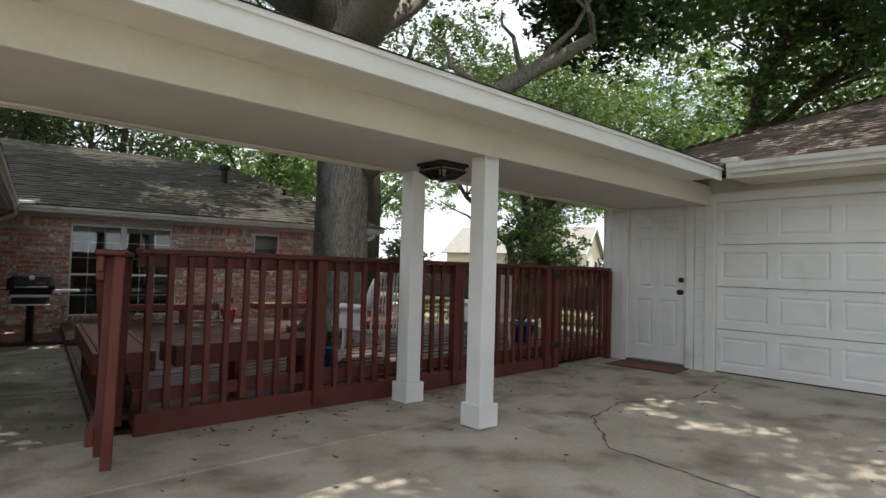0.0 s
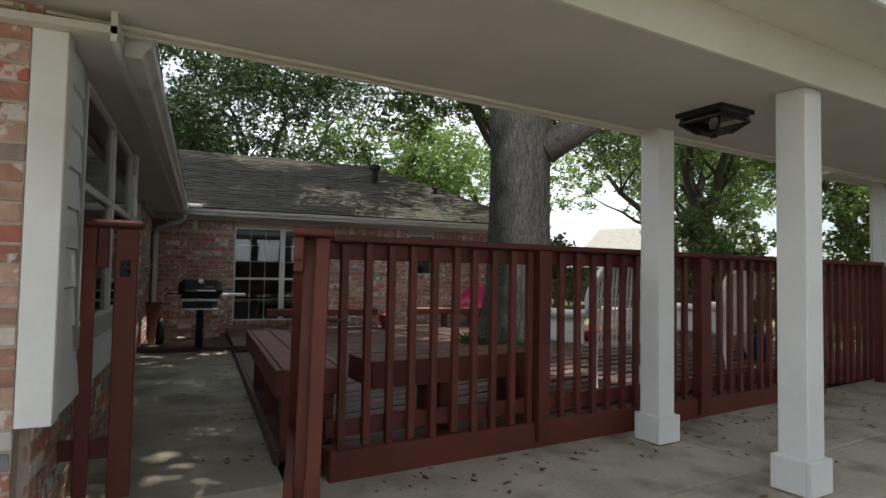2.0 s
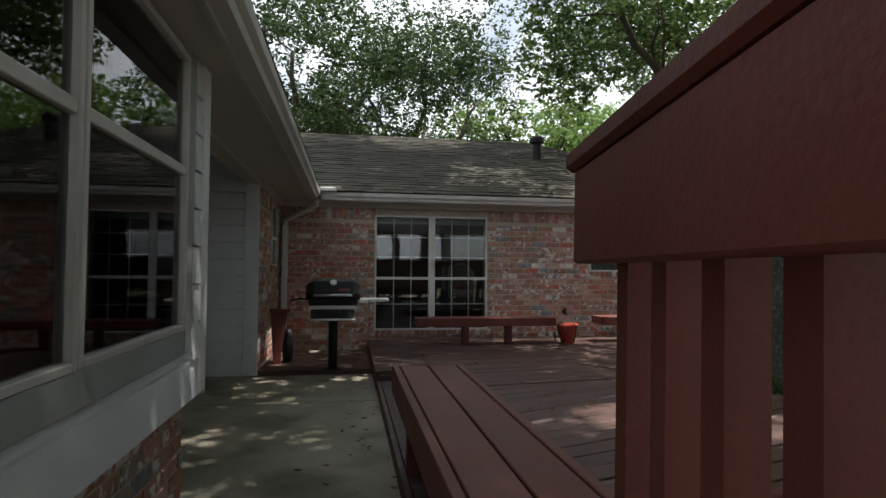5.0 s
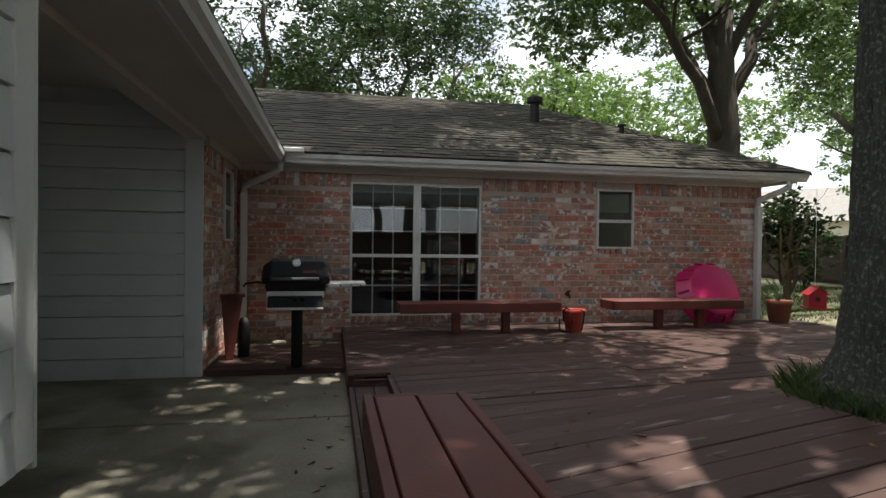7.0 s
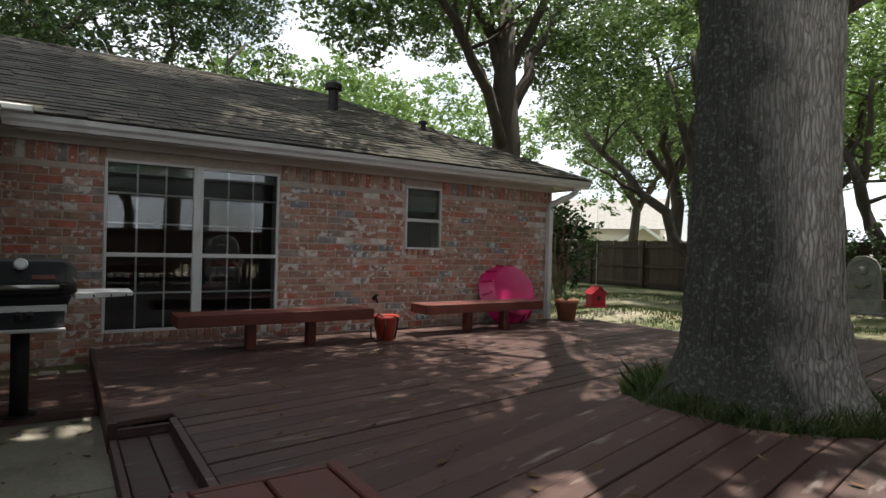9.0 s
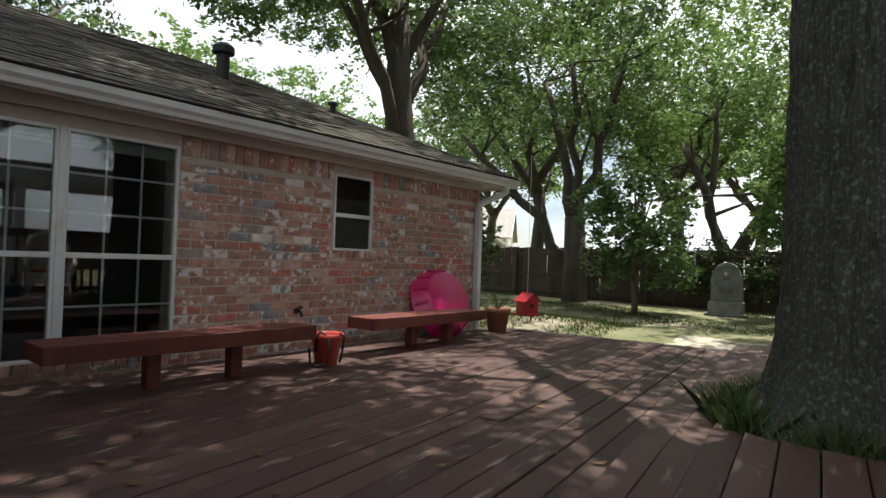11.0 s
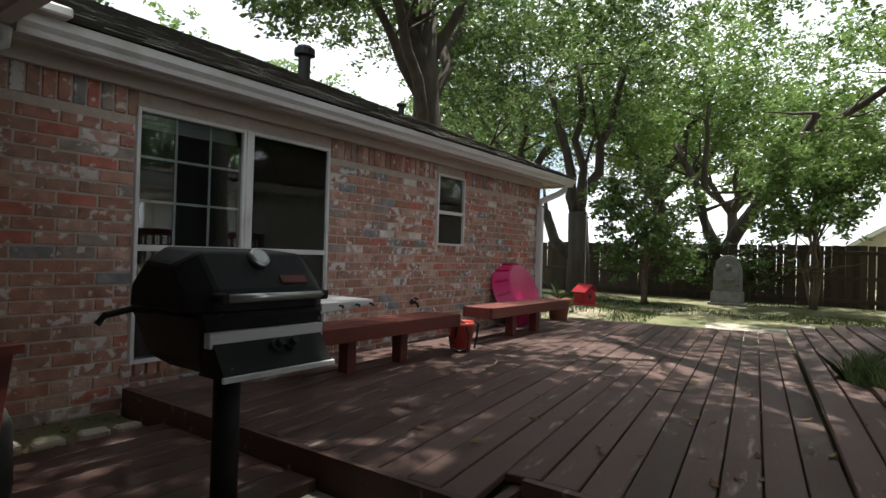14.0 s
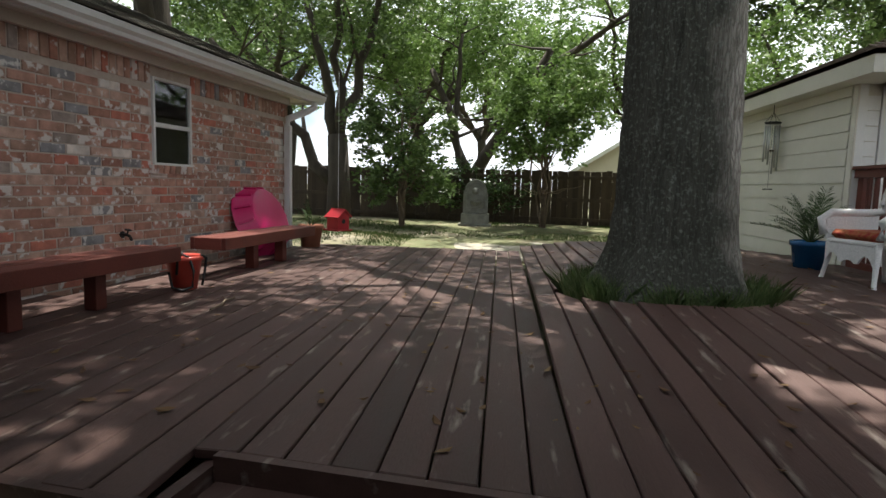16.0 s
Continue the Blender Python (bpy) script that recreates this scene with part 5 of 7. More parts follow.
def bench(name, m, length, depth, top, legs, planks, label, leg_w=0.085, thick=0.10):
    t = thing(name, m, label, "bench", "deck benches")
    w = (depth - 0.08) / planks
    for i in range(planks):
        boxpart("seat_plank", (0.03, length - 0.03, 0.04 + i * w + 0.004, 0.04 + (i + 1) * w - 0.004, top - 0.038, top), M_RED, t, bevel=0.004)
    for d in ((0, length, 0, 0.038, top - thick, top + 0.002), (0, length, depth - 0.038, depth, top - thick, top + 0.002), (0, 0.03, 0.039, depth - 0.039, top - thick, top), (length - 0.03, length, 0.039, depth - 0.039, top - thick, top)):
        boxpart("apron", d, M_RED, t, bevel=0.004)
    for x, y in legs:
        boxpart("leg", (x - leg_w / 2, x + leg_w / 2, y - 0.045, y + 0.045, 0, top - 0.039), M_RED, t, bevel=0.004)


bench("bench", pose(1.62, 10.03, DZ), 1.78, 0.33, 0.335, [(0.63, 0.16), (1.19, 0.16)], 2, "long dark red wooden bench below the window")
bench("bench", pose(4.06, 10.12, DZ), 1.68, 0.33, 0.335, [(0.66, 0.16), (1.2, 0.16)], 2, "dark red wooden bench in front of the pink pool")
bench("bench", pose(1.45, 4.06, -0.045, 0, 0, 90), 2.31, 0.41, 0.545, [(0.12, 0.10), (0.12, 0.32), (1.0, 0.10), (1.0, 0.32), (1.9, 0.10), (1.9, 0.32)], 2, "dark red wooden bench along the deck edge", 0.07, 0.15)
bench("bench", BZ @ pose(-1.05, 0.07, DZ), 1.25, 0.40, 0.455, [(0.5, 0.09), (0.5, 0.31), (1.1, 0.09), (1.1, 0.31)], 2, "dark red wooden bench with its back to the railing", 0.085, 0.15)

# ---- grill ----
t = thing("gas_grill", pose(0.635, 9.175, 0.006) @ Matrix.Diagonal((1, 1, 1.03, 1)), "black gas grill on a single post with steel side shelf", "grill")
bm = bmesh.new()
lathe(bm, [(0.047, 0.0), (0.047, 0.52)], 20)
part("post", bm, M_BLACK, t, "black steel post", smooth=True)
bm = bmesh.new()
lathe(bm, [(0.09, 0), (0.09, 0.006), (0.05, 0.01)], 20)
part("base_plate", bm, M_BLACK, t)


def hull(bm, loops):
    """Skin between loops of the same length, closed at the ends."""
    rings = [[bm.verts.new(p) for p in l] for l in loops]
    k = len(rings[0])
    for a, b in zip(rings, rings[1:]):
        for i in range(k):
            bm.faces.new((a[i], a[(i + 1) % k], b[(i + 1) % k], b[i]))
    bm.faces.new(rings[0])
    bm.faces.new(list(reversed(rings[-1])))


bm = bmesh.new()
rect = lambda hx, y0, y1, z: [(-hx, y0, z), (hx, y0, z), (hx, y1, z), (-hx, y1, z)]
hull(bm, [rect(0.14, -0.10, 0.12, 0.50), rect(0.20, -0.16, 0.18, 0.545), rect(0.235, -0.21, 0.20, 0.66), rect(0.25, -0.225, 0.21, 0.705)])
part("fire_box", bm, M_BLACK, t, bevel=0.012)
bm = bmesh.new()
side = [(-0.228, 0.708), (-0.232, 0.775), (-0.125, 0.892), (0.08, 0.905), (0.20, 0.80), (0.21, 0.708)]
hull(bm, [[(x * 1.0, y * sc, 0.708 + (z - 0.708) * sc) for y, z in side] for x, sc in ((-0.275, 0.74), (-0.262, 0.80), (-0.20, 1.0), (0.20, 1.0), (0.262, 0.80), (0.275, 0.74))])
lid = part("lid", bm, M_BLACK, t, "black enamelled lid, closed", bevel=0.008)
bm = bmesh.new()
lathe(bm, [(0.036, 0), (0.036, 0.012), (0.030, 0.016), (0.028, 0.014)], 24, pose(0.0, -0.155, 0.872, 52, 0, 0))
part("thermometer", bm, M_STEEL, lid, "round chrome thermometer", smooth=False)
bm = bmesh.new()
lathe(bm, [(0.026, 0.0145), (0.026, 0.0165)], 24, pose(0.0, -0.155, 0.872, 52, 0, 0))
part("dial_face", bm, M_WHITE, lid)
boxpart("badge", (-0.055, 0.055, -0.003, 0.003, -0.016, 0.016), M_RED, lid, "small dark red badge", bevel=0.001, m=pose(0.11, -0.2072, 0.806, -42.4, 0, 0))
bm = bmesh.new()
tube(bm, [(-0.19, -0.265, 0.755), (0.19, -0.265, 0.755)], 0.013, 12)
part("lid_handle", bm, M_STEEL, t, "ribbed steel handle", smooth=True)
for x in (-0.2, 0.2):
    boxpart("handle_bracket", (x - 0.016, x + 0.016, -0.278, -0.215, 0.738, 0.77), M_BLACK, t, bevel=0.006)
bm = bmesh.new()
hull(bm, [[(x, -0.205, 0.64), (x, -0.225, 0.64), (x, -0.30, 0.535), (x, -0.30, 0.52), (x, -0.17, 0.52)] for x in (-0.215, 0.215)])
part("control_panel", bm, M_BLACK, t)
boxpart("panel_strip", (-0.226, 0.226, -0.240, -0.207, 0.606, 0.652), M_METAL_BRIGHT, t, "steel strip", bevel=0.003)
boxpart("panel_edge", (-0.222, 0.222, -0.312, -0.298, 0.514, 0.532), M_METAL_BRIGHT, t, bevel=0.003)
for x in (0.0, 0.055):
    bm = bmesh.new()
    lathe(bm, [(0.022, 0), (0.022, 0.014), (0.016, 0.018), (0.013, 0.042)], 14, pose(x, -0.262, 0.595, 58, 0, 0))
    part("knob", bm, M_RUBBER, t)
bm = bmesh.new()
hull(bm, [[(0.262, -0.19, 0.675), (0.262, 0.12, 0.675), (0.262, 0.12, 0.715), (0.262, -0.19, 0.715)], [(0.57, -0.17, 0.69), (0.57, 0.11, 0.69), (0.57, 0.11, 0.715), (0.57, -0.17, 0.715)]])
shelf = part("side_shelf", bm, M_METAL_BRIGHT, t, "grey steel side shelf", bevel=0.004)
for x in (0.36, 0.45, 0.53):
    bm = bmesh.new()
    tube(bm, [(x, -0.185, 0.70), (x, -0.20, 0.70), (x, -0.205, 0.692)], 0.005, 6)
    part("tool_hook", bm, M_IRON, shelf)
bm = bmesh.new()
tube(bm, [(-0.26, 0.05, 0.70), (-0.33, 0.03, 0.71), (-0.42, 0.0, 0.70), (-0.44, 0.0, 0.675)], 0.010, 8)
part("side_bar", bm, M_BLACK, t)

t = thing("folded_table", pose(0.02, 9.60, 0.005, 0, 0, 12), "dark red tapered folding table leaning by the wall", "table")
bm = bmesh.new()
hull(bm, [[(-0.035, -0.03, 0.0), (0.03, -0.03, 0.0), (0.03, 0.0, 0.0), (-0.035, 0.0, 0.0)], [(-0.075, -0.02, 0.56), (0.11, -0.02, 0.58), (0.11, 0.03, 0.58), (-0.075, 0.03, 0.56)]])
part("leaf", bm, M_RED, t, bevel=0.005)
bm = bmesh.new()
box(bm, -0.085, 0.13, -0.035, 0.05, 0.565, 0.595)
part("edge", bm, M_RED, t)
bm = bmesh.new()
lathe(bm, [(0.05, 0.0), (0.06, 0.1), (0.055, 0.3), (0.03, 0.36)], 14, pose(0.13, 0.12, 0))
part("gas_bottle_cover", bm, M_RUBBER, t, "black bag behind the table", smooth=True)

# ---- pool, bucket, pots ----
t = thing("wading_pool", pose(5.74, 10.49, DZ + 0.02, -113, 0, 0) @ Matrix.Scale(0.88, 4) @ pose(0, -0.49, 0), "bright pink plastic wading pool leaning on the brick wall", "wading pool")
bm = bmesh.new()
lathe(bm, [(0.36, 0.0), (0.372, 0.006), (0.455, 0.20), (0.505, 0.205), (0.505, 0.19), (0.47, 0.185), (0.385, -0.005), (0.36, -0.012)], 48)
part("rim", bm, M_PINK, t, smooth=True)
bm = bmesh.new()
lathe(bm, [(0.36, -0.008), (0.36, 0.004), (0.20, 0.012), (0.19, 0.006), (0.02, 0.006)], 48)
part("base", bm, M_PINK, t, smooth=True)
bm = bmesh.new()
box(bm, -0.095, 0.095, -0.016, 0.016, -0.024, 0.016)
rib = mesh_of(bm, M_PINK, "rib")
for i in range(14):
    shared("rib", rib, t, pose(0, 0, 0, 0, 0, 360 * i / 14) @ pose(0.425, 0, 0.095, 0, -66, 0))

t = thing("bucket", pose(3.60, 10.16, DZ) @ Matrix.Scale(1.22, 4), "red-orange plastic bucket with a looped black hose", "bucket")
bm = bmesh.new()
lathe(bm, [(0.072, 0.0), (0.10, 0.175), (0.112, 0.178), (0.114, 0.20), (0.104, 0.205), (0.096, 0.19), (0.068, 0.012), (0.01, 0.01)], 28)
part("tub", bm, M_BUCKET, t, smooth=True)
bm = bmesh.new()
tube(bm, [(-0.11, -0.03, 0.10), (-0.125, -0.05, 0.19), (-0.10, -0.06, 0.225), (-0.06, -0.08, 0.2), (-0.06, -0.11, 0.12), (-0.09, -0.12, 0.03), (-0.13, -0.08, 0.012), (-0.15, -0.03, 0.03), (-0.14, 0.0, 0.12)], 0.008, 8)
part("hose", bm, M_RUBBER, t, "black hose", smooth=True)
bm = bmesh.new()
tube(bm, [(0.02, -0.10, 0.21), (0.05, -0.118, 0.19), (0.045, -0.108, 0.1), (0.03, -0.1, 0.02)], 0.008, 8)
part("hose_end", bm, M_RUBBER, t, smooth=True)


def flower_pot(name, m, r0, r1, h, mat, label):
    t = thing(name, m, label, "plant pot")
    bm = bmesh.new()
    lathe(bm, [(r0, 0), (r1 * 0.95, h * 0.82), (r1 * 1.05, h * 0.83), (r1 * 1.06, h), (r1 * 0.93, h), (r1 * 0.9, h * 0.86), (0.01, h * 0.84)], 28)
    part("pot", bm, mat, t, smooth=True)
    bm = bmesh.new()
    lathe(bm, [(r1 * 0.9, h * 0.8), (r1 * 0.8, h * 0.88), (0.02, h * 0.9)], 20)
    part("soil", bm, M_GROUND, t)
    return t


def fronds(parent, count, length, z, droop, mat, leaflets=14, seed=1, width=0.012, leaf=0.16):
    r = random.Random(seed)
    verts, faces, stems = [], [], bmesh.new()
    for i in range(count):
        a = r.uniform(0, 2 * math.pi)
        lean = r.uniform(0.25, 1.15)
        L = length * r.uniform(0.7, 1.1)
        pts = []
        for k in range(8):
            u = k / 7
            out = L * u * math.sin(lean) * (0.6 + 0.4 * u)
            up_ = L * u * math.cos(lean) - droop * L * u * u * math.sin(lean)
            pts.append(Vector((math.cos(a) * out, math.sin(a) * out, z + up_)))
        tube(stems, pts, [0.006 - 0.0006 * k for k in range(8)], 5)
        for k in range(leaflets):
            u = 0.3 + 0.7 * k / leaflets
            i0 = min(int(u * 7), 6)
            p = pts[i0].lerp(pts[i0 + 1], u * 7 - i0)
            d = (pts[i0 + 1] - pts[i0]).normalized()
            sd = d.cross(Vector((0, 0, 1))).normalized()
            for sgn in (-1, 1):
                tip = p + (sd * sgn * 0.8 + d * 0.75 + Vector((0, 0, r.uniform(-.15, .3)))).normalized() * leaf * (1.15 - u * 0.6)
                w = d * width * 0.5
                b = len(verts)
                mid = (p + tip) / 2 + Vector((0, 0, 0.008))
                verts += [tuple(p), tuple(mid - w), tuple(tip), tuple(mid + w)]
                faces.append([b, b + 1, b + 2, b + 3])
    part("stem", stems, mat, parent)
    me = bpy.data.meshes.new("fronds")
    me.from_pydata(verts, [], faces)
    me.materials.append(mat)
    ob = new("fronds", me)
    ob.parent = parent


palm = flower_pot("potted_palm", pose(6.15, 5.08, deck_height(6.15, 5.08)), 0.13, 0.17, 0.27, M_BLUE, "pygmy palm in a glazed blue pot")
fronds(palm, 26, 0.62, 0.24, 0.25, M_LEAF, seed=4)
p2 = flower_pot("potted_plant", pose(3.12, 4.72, deck_height(3.12, 4.72)), 0.09, 0.12, 0.2, M_BLUE, "small blue glazed pot with a low plant")
fronds(p2, 12, 0.2, 0.18, 0.3, M_LEAF, seed=6, leaf=0.07)
p3 = flower_pot("potted_plant", pose(6.66, 10.62, DZ), 0.115, 0.155, 0.28, M_TERRA, "terracotta pot with a few thin stems by the downspout")
fronds(p3, 9, 0.42, 0.24, 0.2, M_LEAF, seed=8, leaf=0.06)


t = thing("garden_tap", pose(3.84, YW - 0.03, 0.46), "small dull brass tap on the brick wall", "tap")
bm = bmesh.new()
tube(bm, [(0, 0.03, 0), (0, -0.03, 0), (0, -0.06, -0.01), (0, -0.075, -0.045)], [0.012, 0.013, 0.012, 0.011], 10)
part("spout", bm, M_IRON, t, smooth=True)
bm = bmesh.new()
tube(bm, [(0, -0.035, 0.0), (0, -0.045, 0.035)], 0.006, 8)
lathe(bm, [(0.008, -0.004), (0.026, -0.003), (0.026, 0.004), (0.008, 0.005)], 12, pose(0, -0.047, 0.04, 15, 0, 0))
part("handle", bm, M_IRON, t)
bm = bmesh.new()
lathe(bm, [(0.028, 0), (0.028, 0.005), (0.016, 0.008)], 14, pose(0, 0.012, 0, 90, 0, 0))
part("flange", bm, M_IRON, t)
t = thing("twig", pose(3.18, 9.55, DZ + 0.012, 0, 0, 12), "thin dry twig lying on the deck", "twig")
bm = bmesh.new()
tube(bm, [(-0.19, 0.01, 0), (-0.08, -0.012, 0.006), (0.03, 0.006, 0.012), (0.16, -0.004, 0.004), (0.21, 0.015, 0.01)], [0.007, 0.009, 0.008, 0.006, 0.004], 7)
tube(bm, [(0.03, 0.006, 0.012), (0.10, 0.04, 0.02), (0.13, 0.07, 0.015)], [0.005, 0.004, 0.003], 6)
part("stem", bm, M_TAN, t, smooth=True)


# ---- wicker chairs ----
def wicker_chair(m, label):
    t = thing("wicker_chair", m, label, "chair", "wicker chairs")
    # seat at the origin, front to -y
    for x, y, dx, dy in ((-0.25, -0.24, -0.03, -0.03), (0.25, -0.24, 0.03, -0.03), (-0.22, 0.24, -0.03, 0.05), (0.22, 0.24, 0.03, 0.05)):
        bm = bmesh.new()
        tube(bm, [(x, y, 0.36), (x + dx * 0.2, y + dy * 0.2, 0.2), (x + dx, y + dy, 0.03), (x + dx * 1.4, y + dy * 1.4, 0.0)], [0.03, 0.022, 0.018, 0.028], 10)
        part("leg", bm, M_WICKER, t, smooth=True)
    bm = bmesh.new()
    box(bm, -0.27, 0.27, -0.27, 0.26, 0.33, 0.375)
    part("seat", bm, M_WICKER, t, bevel=0.015)
    # skirt with a curved lower edge
    bm = bmesh.new()
    k = 16
    top = [(-0.26 + 0.52 * i / k, 0.335) for i in range(k + 1)]
    low = [(x, 0.17 + 0.09 * abs(math.cos(math.pi * 1.5 * (x / 0.26))) * (1 if abs(x) > 0.08 else 0.5)) for x, _ in top]
    f0 = [[bm.verts.new((x, -0.275, z)) for x, z in row] for row in (top, low)]
    f1 = [[bm.verts.new((x, -0.26, z)) for x, z in row] for row in (top, low)]
    for g in (f0, f1):
        for i in range(k):
            bm.faces.new((g[0][i], g[0][i + 1], g[1][i + 1], g[1][i]))
    for i in range(k):
        bm.faces.new((f0[1][i], f0[1][i + 1], f1[1][i + 1], f1[1][i]))
    part("skirt", bm, M_WICKER, t)
    # rolled frame that runs over the back and down to the arms
    arc = []
    for i in range(25):
        a = math.pi * i / 24
        arc.append((-0.31 * math.cos(a), 0.26 - 0.02 * math.sin(a) + 0.08 * math.sin(a), 0.60 + 0.40 * math.sin(a) ** 0.8))
    roll = [(-0.30, -0.27, 0.40), (-0.32, -0.29, 0.53), (-0.32, -0.20, 0.585), (-0.32, 0.1, 0.585)] + arc + [(0.32, 0.1, 0.585), (0.32, -0.20, 0.585), (0.32, -0.29, 0.53), (0.30, -0.27, 0.40)]
    bm = bmesh.new()
    tube(bm, roll, 0.036, 12)
    part("rolled_frame", bm, M_WICKER, t, smooth=True)
    # woven back and sides from single strands
    for side in (-1, 1):
        bm = bmesh.new()
        box(bm, side * 0.31 - 0.008, side * 0.31 + 0.008, -0.25, 0.22, 0.36, 0.575)
        part("arm_panel", bm, M_WICKER, t, bevel=0.003)
    for i in range(15):
        x = -0.28 + 0.56 * i / 14
        h = 0.60 + 0.40 * max(0, 1 - (x / 0.31) ** 2) ** 0.4
        bm = bmesh.new()
        tube(bm, [(x, 0.25, 0.37), (x, 0.28, (h + 0.37) / 2), (x, 0.31, h)], 0.009, 6)
        part("back_strand", bm, M_WICKER, t)
    for i in range(5):
        z = 0.44 + i * 0.09
        bm = bmesh.new()
        tube(bm, [(-0.29, 0.255 + 0.01 * i, z), (0.29, 0.255 + 0.01 * i, z)], 0.007, 6)
        part("weave", bm, M_WICKER, t)
    bm = bmesh.new()
    box(bm, -0.25, 0.25, -0.26, 0.22, 0.376, 0.45)
    part("cushion", bm, M_CUSHION, t, "red floral seat cushion", bevel=0.03)


wicker_chair(pose(5.27, 4.88, deck_height(5.27, 4.88), 0, 0, 197), "white wicker armchair with red floral cushion")
wicker_chair(pose(3.62, 4.56, deck_height(3.62, 4.56), 0, 0, 187), "white wicker armchair with its back to the railing")

# ---- wind chime ----
t = thing("wind_chime", BG @ pose(6.02, 0.16, 2.14), "metal tube wind chime under the garage eave", "wind chime")
bm = bmesh.new()
tube(bm, [(0, 0, 0), (0, 0, -0.12)], 0.006, 6)
part("cord", bm, M_IRON, t)
for a in range(4):
    bm = bmesh.new()
    c, s_ = math.cos(a * 1.5708), math.sin(a * 1.5708)
    tube(bm, [(0, 0, -0.1), (0.1 * c, 0.1 * s_, -0.23)], 0.003, 5)
    part("hanger", bm, M_IRON, t)
bm = bmesh.new()
lathe(bm, [(0.1, -0.245), (0.105, -0.235), (0.1, -0.225)], 20)
part("ring", bm, M_IRON, t)
for a in range(6):
    c, s_ = math.cos(a * 1.047 + 0.3), math.sin(a * 1.047 + 0.3)
    bm = bmesh.new()
    tube(bm, [(0.085 * c, 0.085 * s_, -0.27), (0.085 * c, 0.085 * s_, -0.72 - 0.04 * a)], 0.012, 10)
    part("chime_tube", bm, M_STEEL, t, smooth=True)
bm = bmesh.new()
tube(bm, [(0, 0, -0.24), (0, 0, -1.12)], 0.002, 4)
part("striker_cord", bm, M_IRON, t)
bm = bmesh.new()
lathe(bm, [(0.04, -0.62), (0.04, -0.60)], 16)
part("striker", bm, M_FENCE, t)
bm = bmesh.new()
for a in range(3):
    box(bm, -0.06, 0.06, -0.012, 0.012, -1.14, -1.125, pose(0, 0, 0, 0, 0, 60 * a))
part("sail", bm, M_IRON, t)

# ---- yard ----
FX = 15.4
t = tagged(new("fence_back"), "weathered wooden privacy fence along the yard", "fence", kind="structure")
bm = bmesh.new()
box(bm, 0, 0.018, -0.069, 0.069, 0, 1.62)
bmesh.ops.bevel(bm, geom=bm.edges[:], offset=0.003, segments=1, affect="EDGES")
me = mesh_of(bm, M_FENCE, "fence_board")
r = random.Random(11)
verts, faces = [], []
y, count = -6.0, 0
while y < 34:
    q = pose(FX + r.uniform(-.006, .006), y, -0.2 + r.uniform(-.02, .02), r.uniform(-.5, .5), 0, 0)
    if 3.0 < y < 19 and count < 300:
        shared("fence_board", me, t, q)
        count += 1
    else:
        b = len(verts)
        verts += [tuple(q @ v.co) for v in me.vertices]
        faces += [[b + i for i in p.vertices] for p in me.polygons]
    y += 0.145 + (0.014 if r.random() < 0.03 else -0.008)
m2 = bpy.data.meshes.new("fence_boards")
m2.from_pydata(verts, [], faces)
m2.materials.append(M_FENCE)
ob = new("fence_boards", m2)
ob.parent = t
ob["kind"] = "stuff"
for y in range(-6, 34, 2):
    boxpart("fence_post", (FX - 0.10, FX - 0.012, y - 0.045, y + 0.045, -0.25, 1.40), M_FENCE, t)
    for z in (0.1, 0.62, 1.2):
        boxpart("fence_rail", (FX - 0.05, FX - 0.012, y + 0.046, y + 1.954, z, z + 0.09), M_FENCE, t)
bm = bmesh.new()
box(bm, -8, FX, 30, 30.03, -0.2, 1.5)
box(bm, -8, FX, -14, -13.97, -0.2, 1.6)
box(bm, -14, -13.97, -14, 30, -0.2, 1.6)
tagged(solid("fence_far", bm, M_FENCE), "plain fence boards that close the plot", "fence", kind="structure")

# mossy slab beyond the deck
t = tagged(new("pavement_patio"), "pale mossy concrete slab beyond the deck", "patio", kind="structure")
for a, b in ((5.62, 7.16), (7.17, 8.75)):
    for c, d in ((0.2, 2.74), (2.75, 5.3)):
        bm = bmesh.new()
        box(bm, a, b, c, d, -0.16, -0.06)
        part("slab", bm, M_PATIO, t, bevel=0.008, m=BZ)

# stone fountain
mx, my = 13.75, 9.70
t = thing("wall_fountain", pose(mx, my, yard_height(mx, my) - 0.02, 0, 0, -82), "grey cast stone fountain with an arched top", "fountain")
bm = bmesh.new()
outline = [(-0.30, 0.32), (-0.30, 0.80)] + [(-0.27 * math.cos(math.pi * i / 16), 0.84 + 0.30 * math.sin(math.pi * i / 16)) for i in range(17)] + [(0.30, 0.80), (0.30, 0.32)]
a = [bm.verts.new((x, -0.06, z)) for x, z in outline]
b = [bm.verts.new((x, 0.08, z)) for x, z in outline]
bm.faces.new(a)
bm.faces.new(list(reversed(b)))
for i in range(len(a)):
    bm.faces.new((a[i], b[i], b[(i + 1) % len(a)], a[(i + 1) % len(a)]))
part("back_slab", bm, M_STONE, t, bevel=0.006)
bm = bmesh.new()
inner = [(-0.22 * math.cos(math.pi * i / 16), 0.84 + 0.22 * math.sin(math.pi * i / 16)) for i in range(17)] + [(0.22, 0.45), (-0.22, 0.45)]
tube(bm, [(x, -0.065, z) for x, z in inner + inner[:1]], 0.016, 8)
part("arch_moulding", bm, M_STONE, t, smooth=True)
bm = bmesh.new()
lathe(bm, [(0.02, -0.02), (0.09, 0.0), (0.085, 0.05), (0.05, 0.09), (0.01, 0.10)], 16, pose(0, -0.05, 0.86, 90, 0, 0))
part("rosette", bm, M_STONE, t, smooth=True)
bm = bmesh.new()
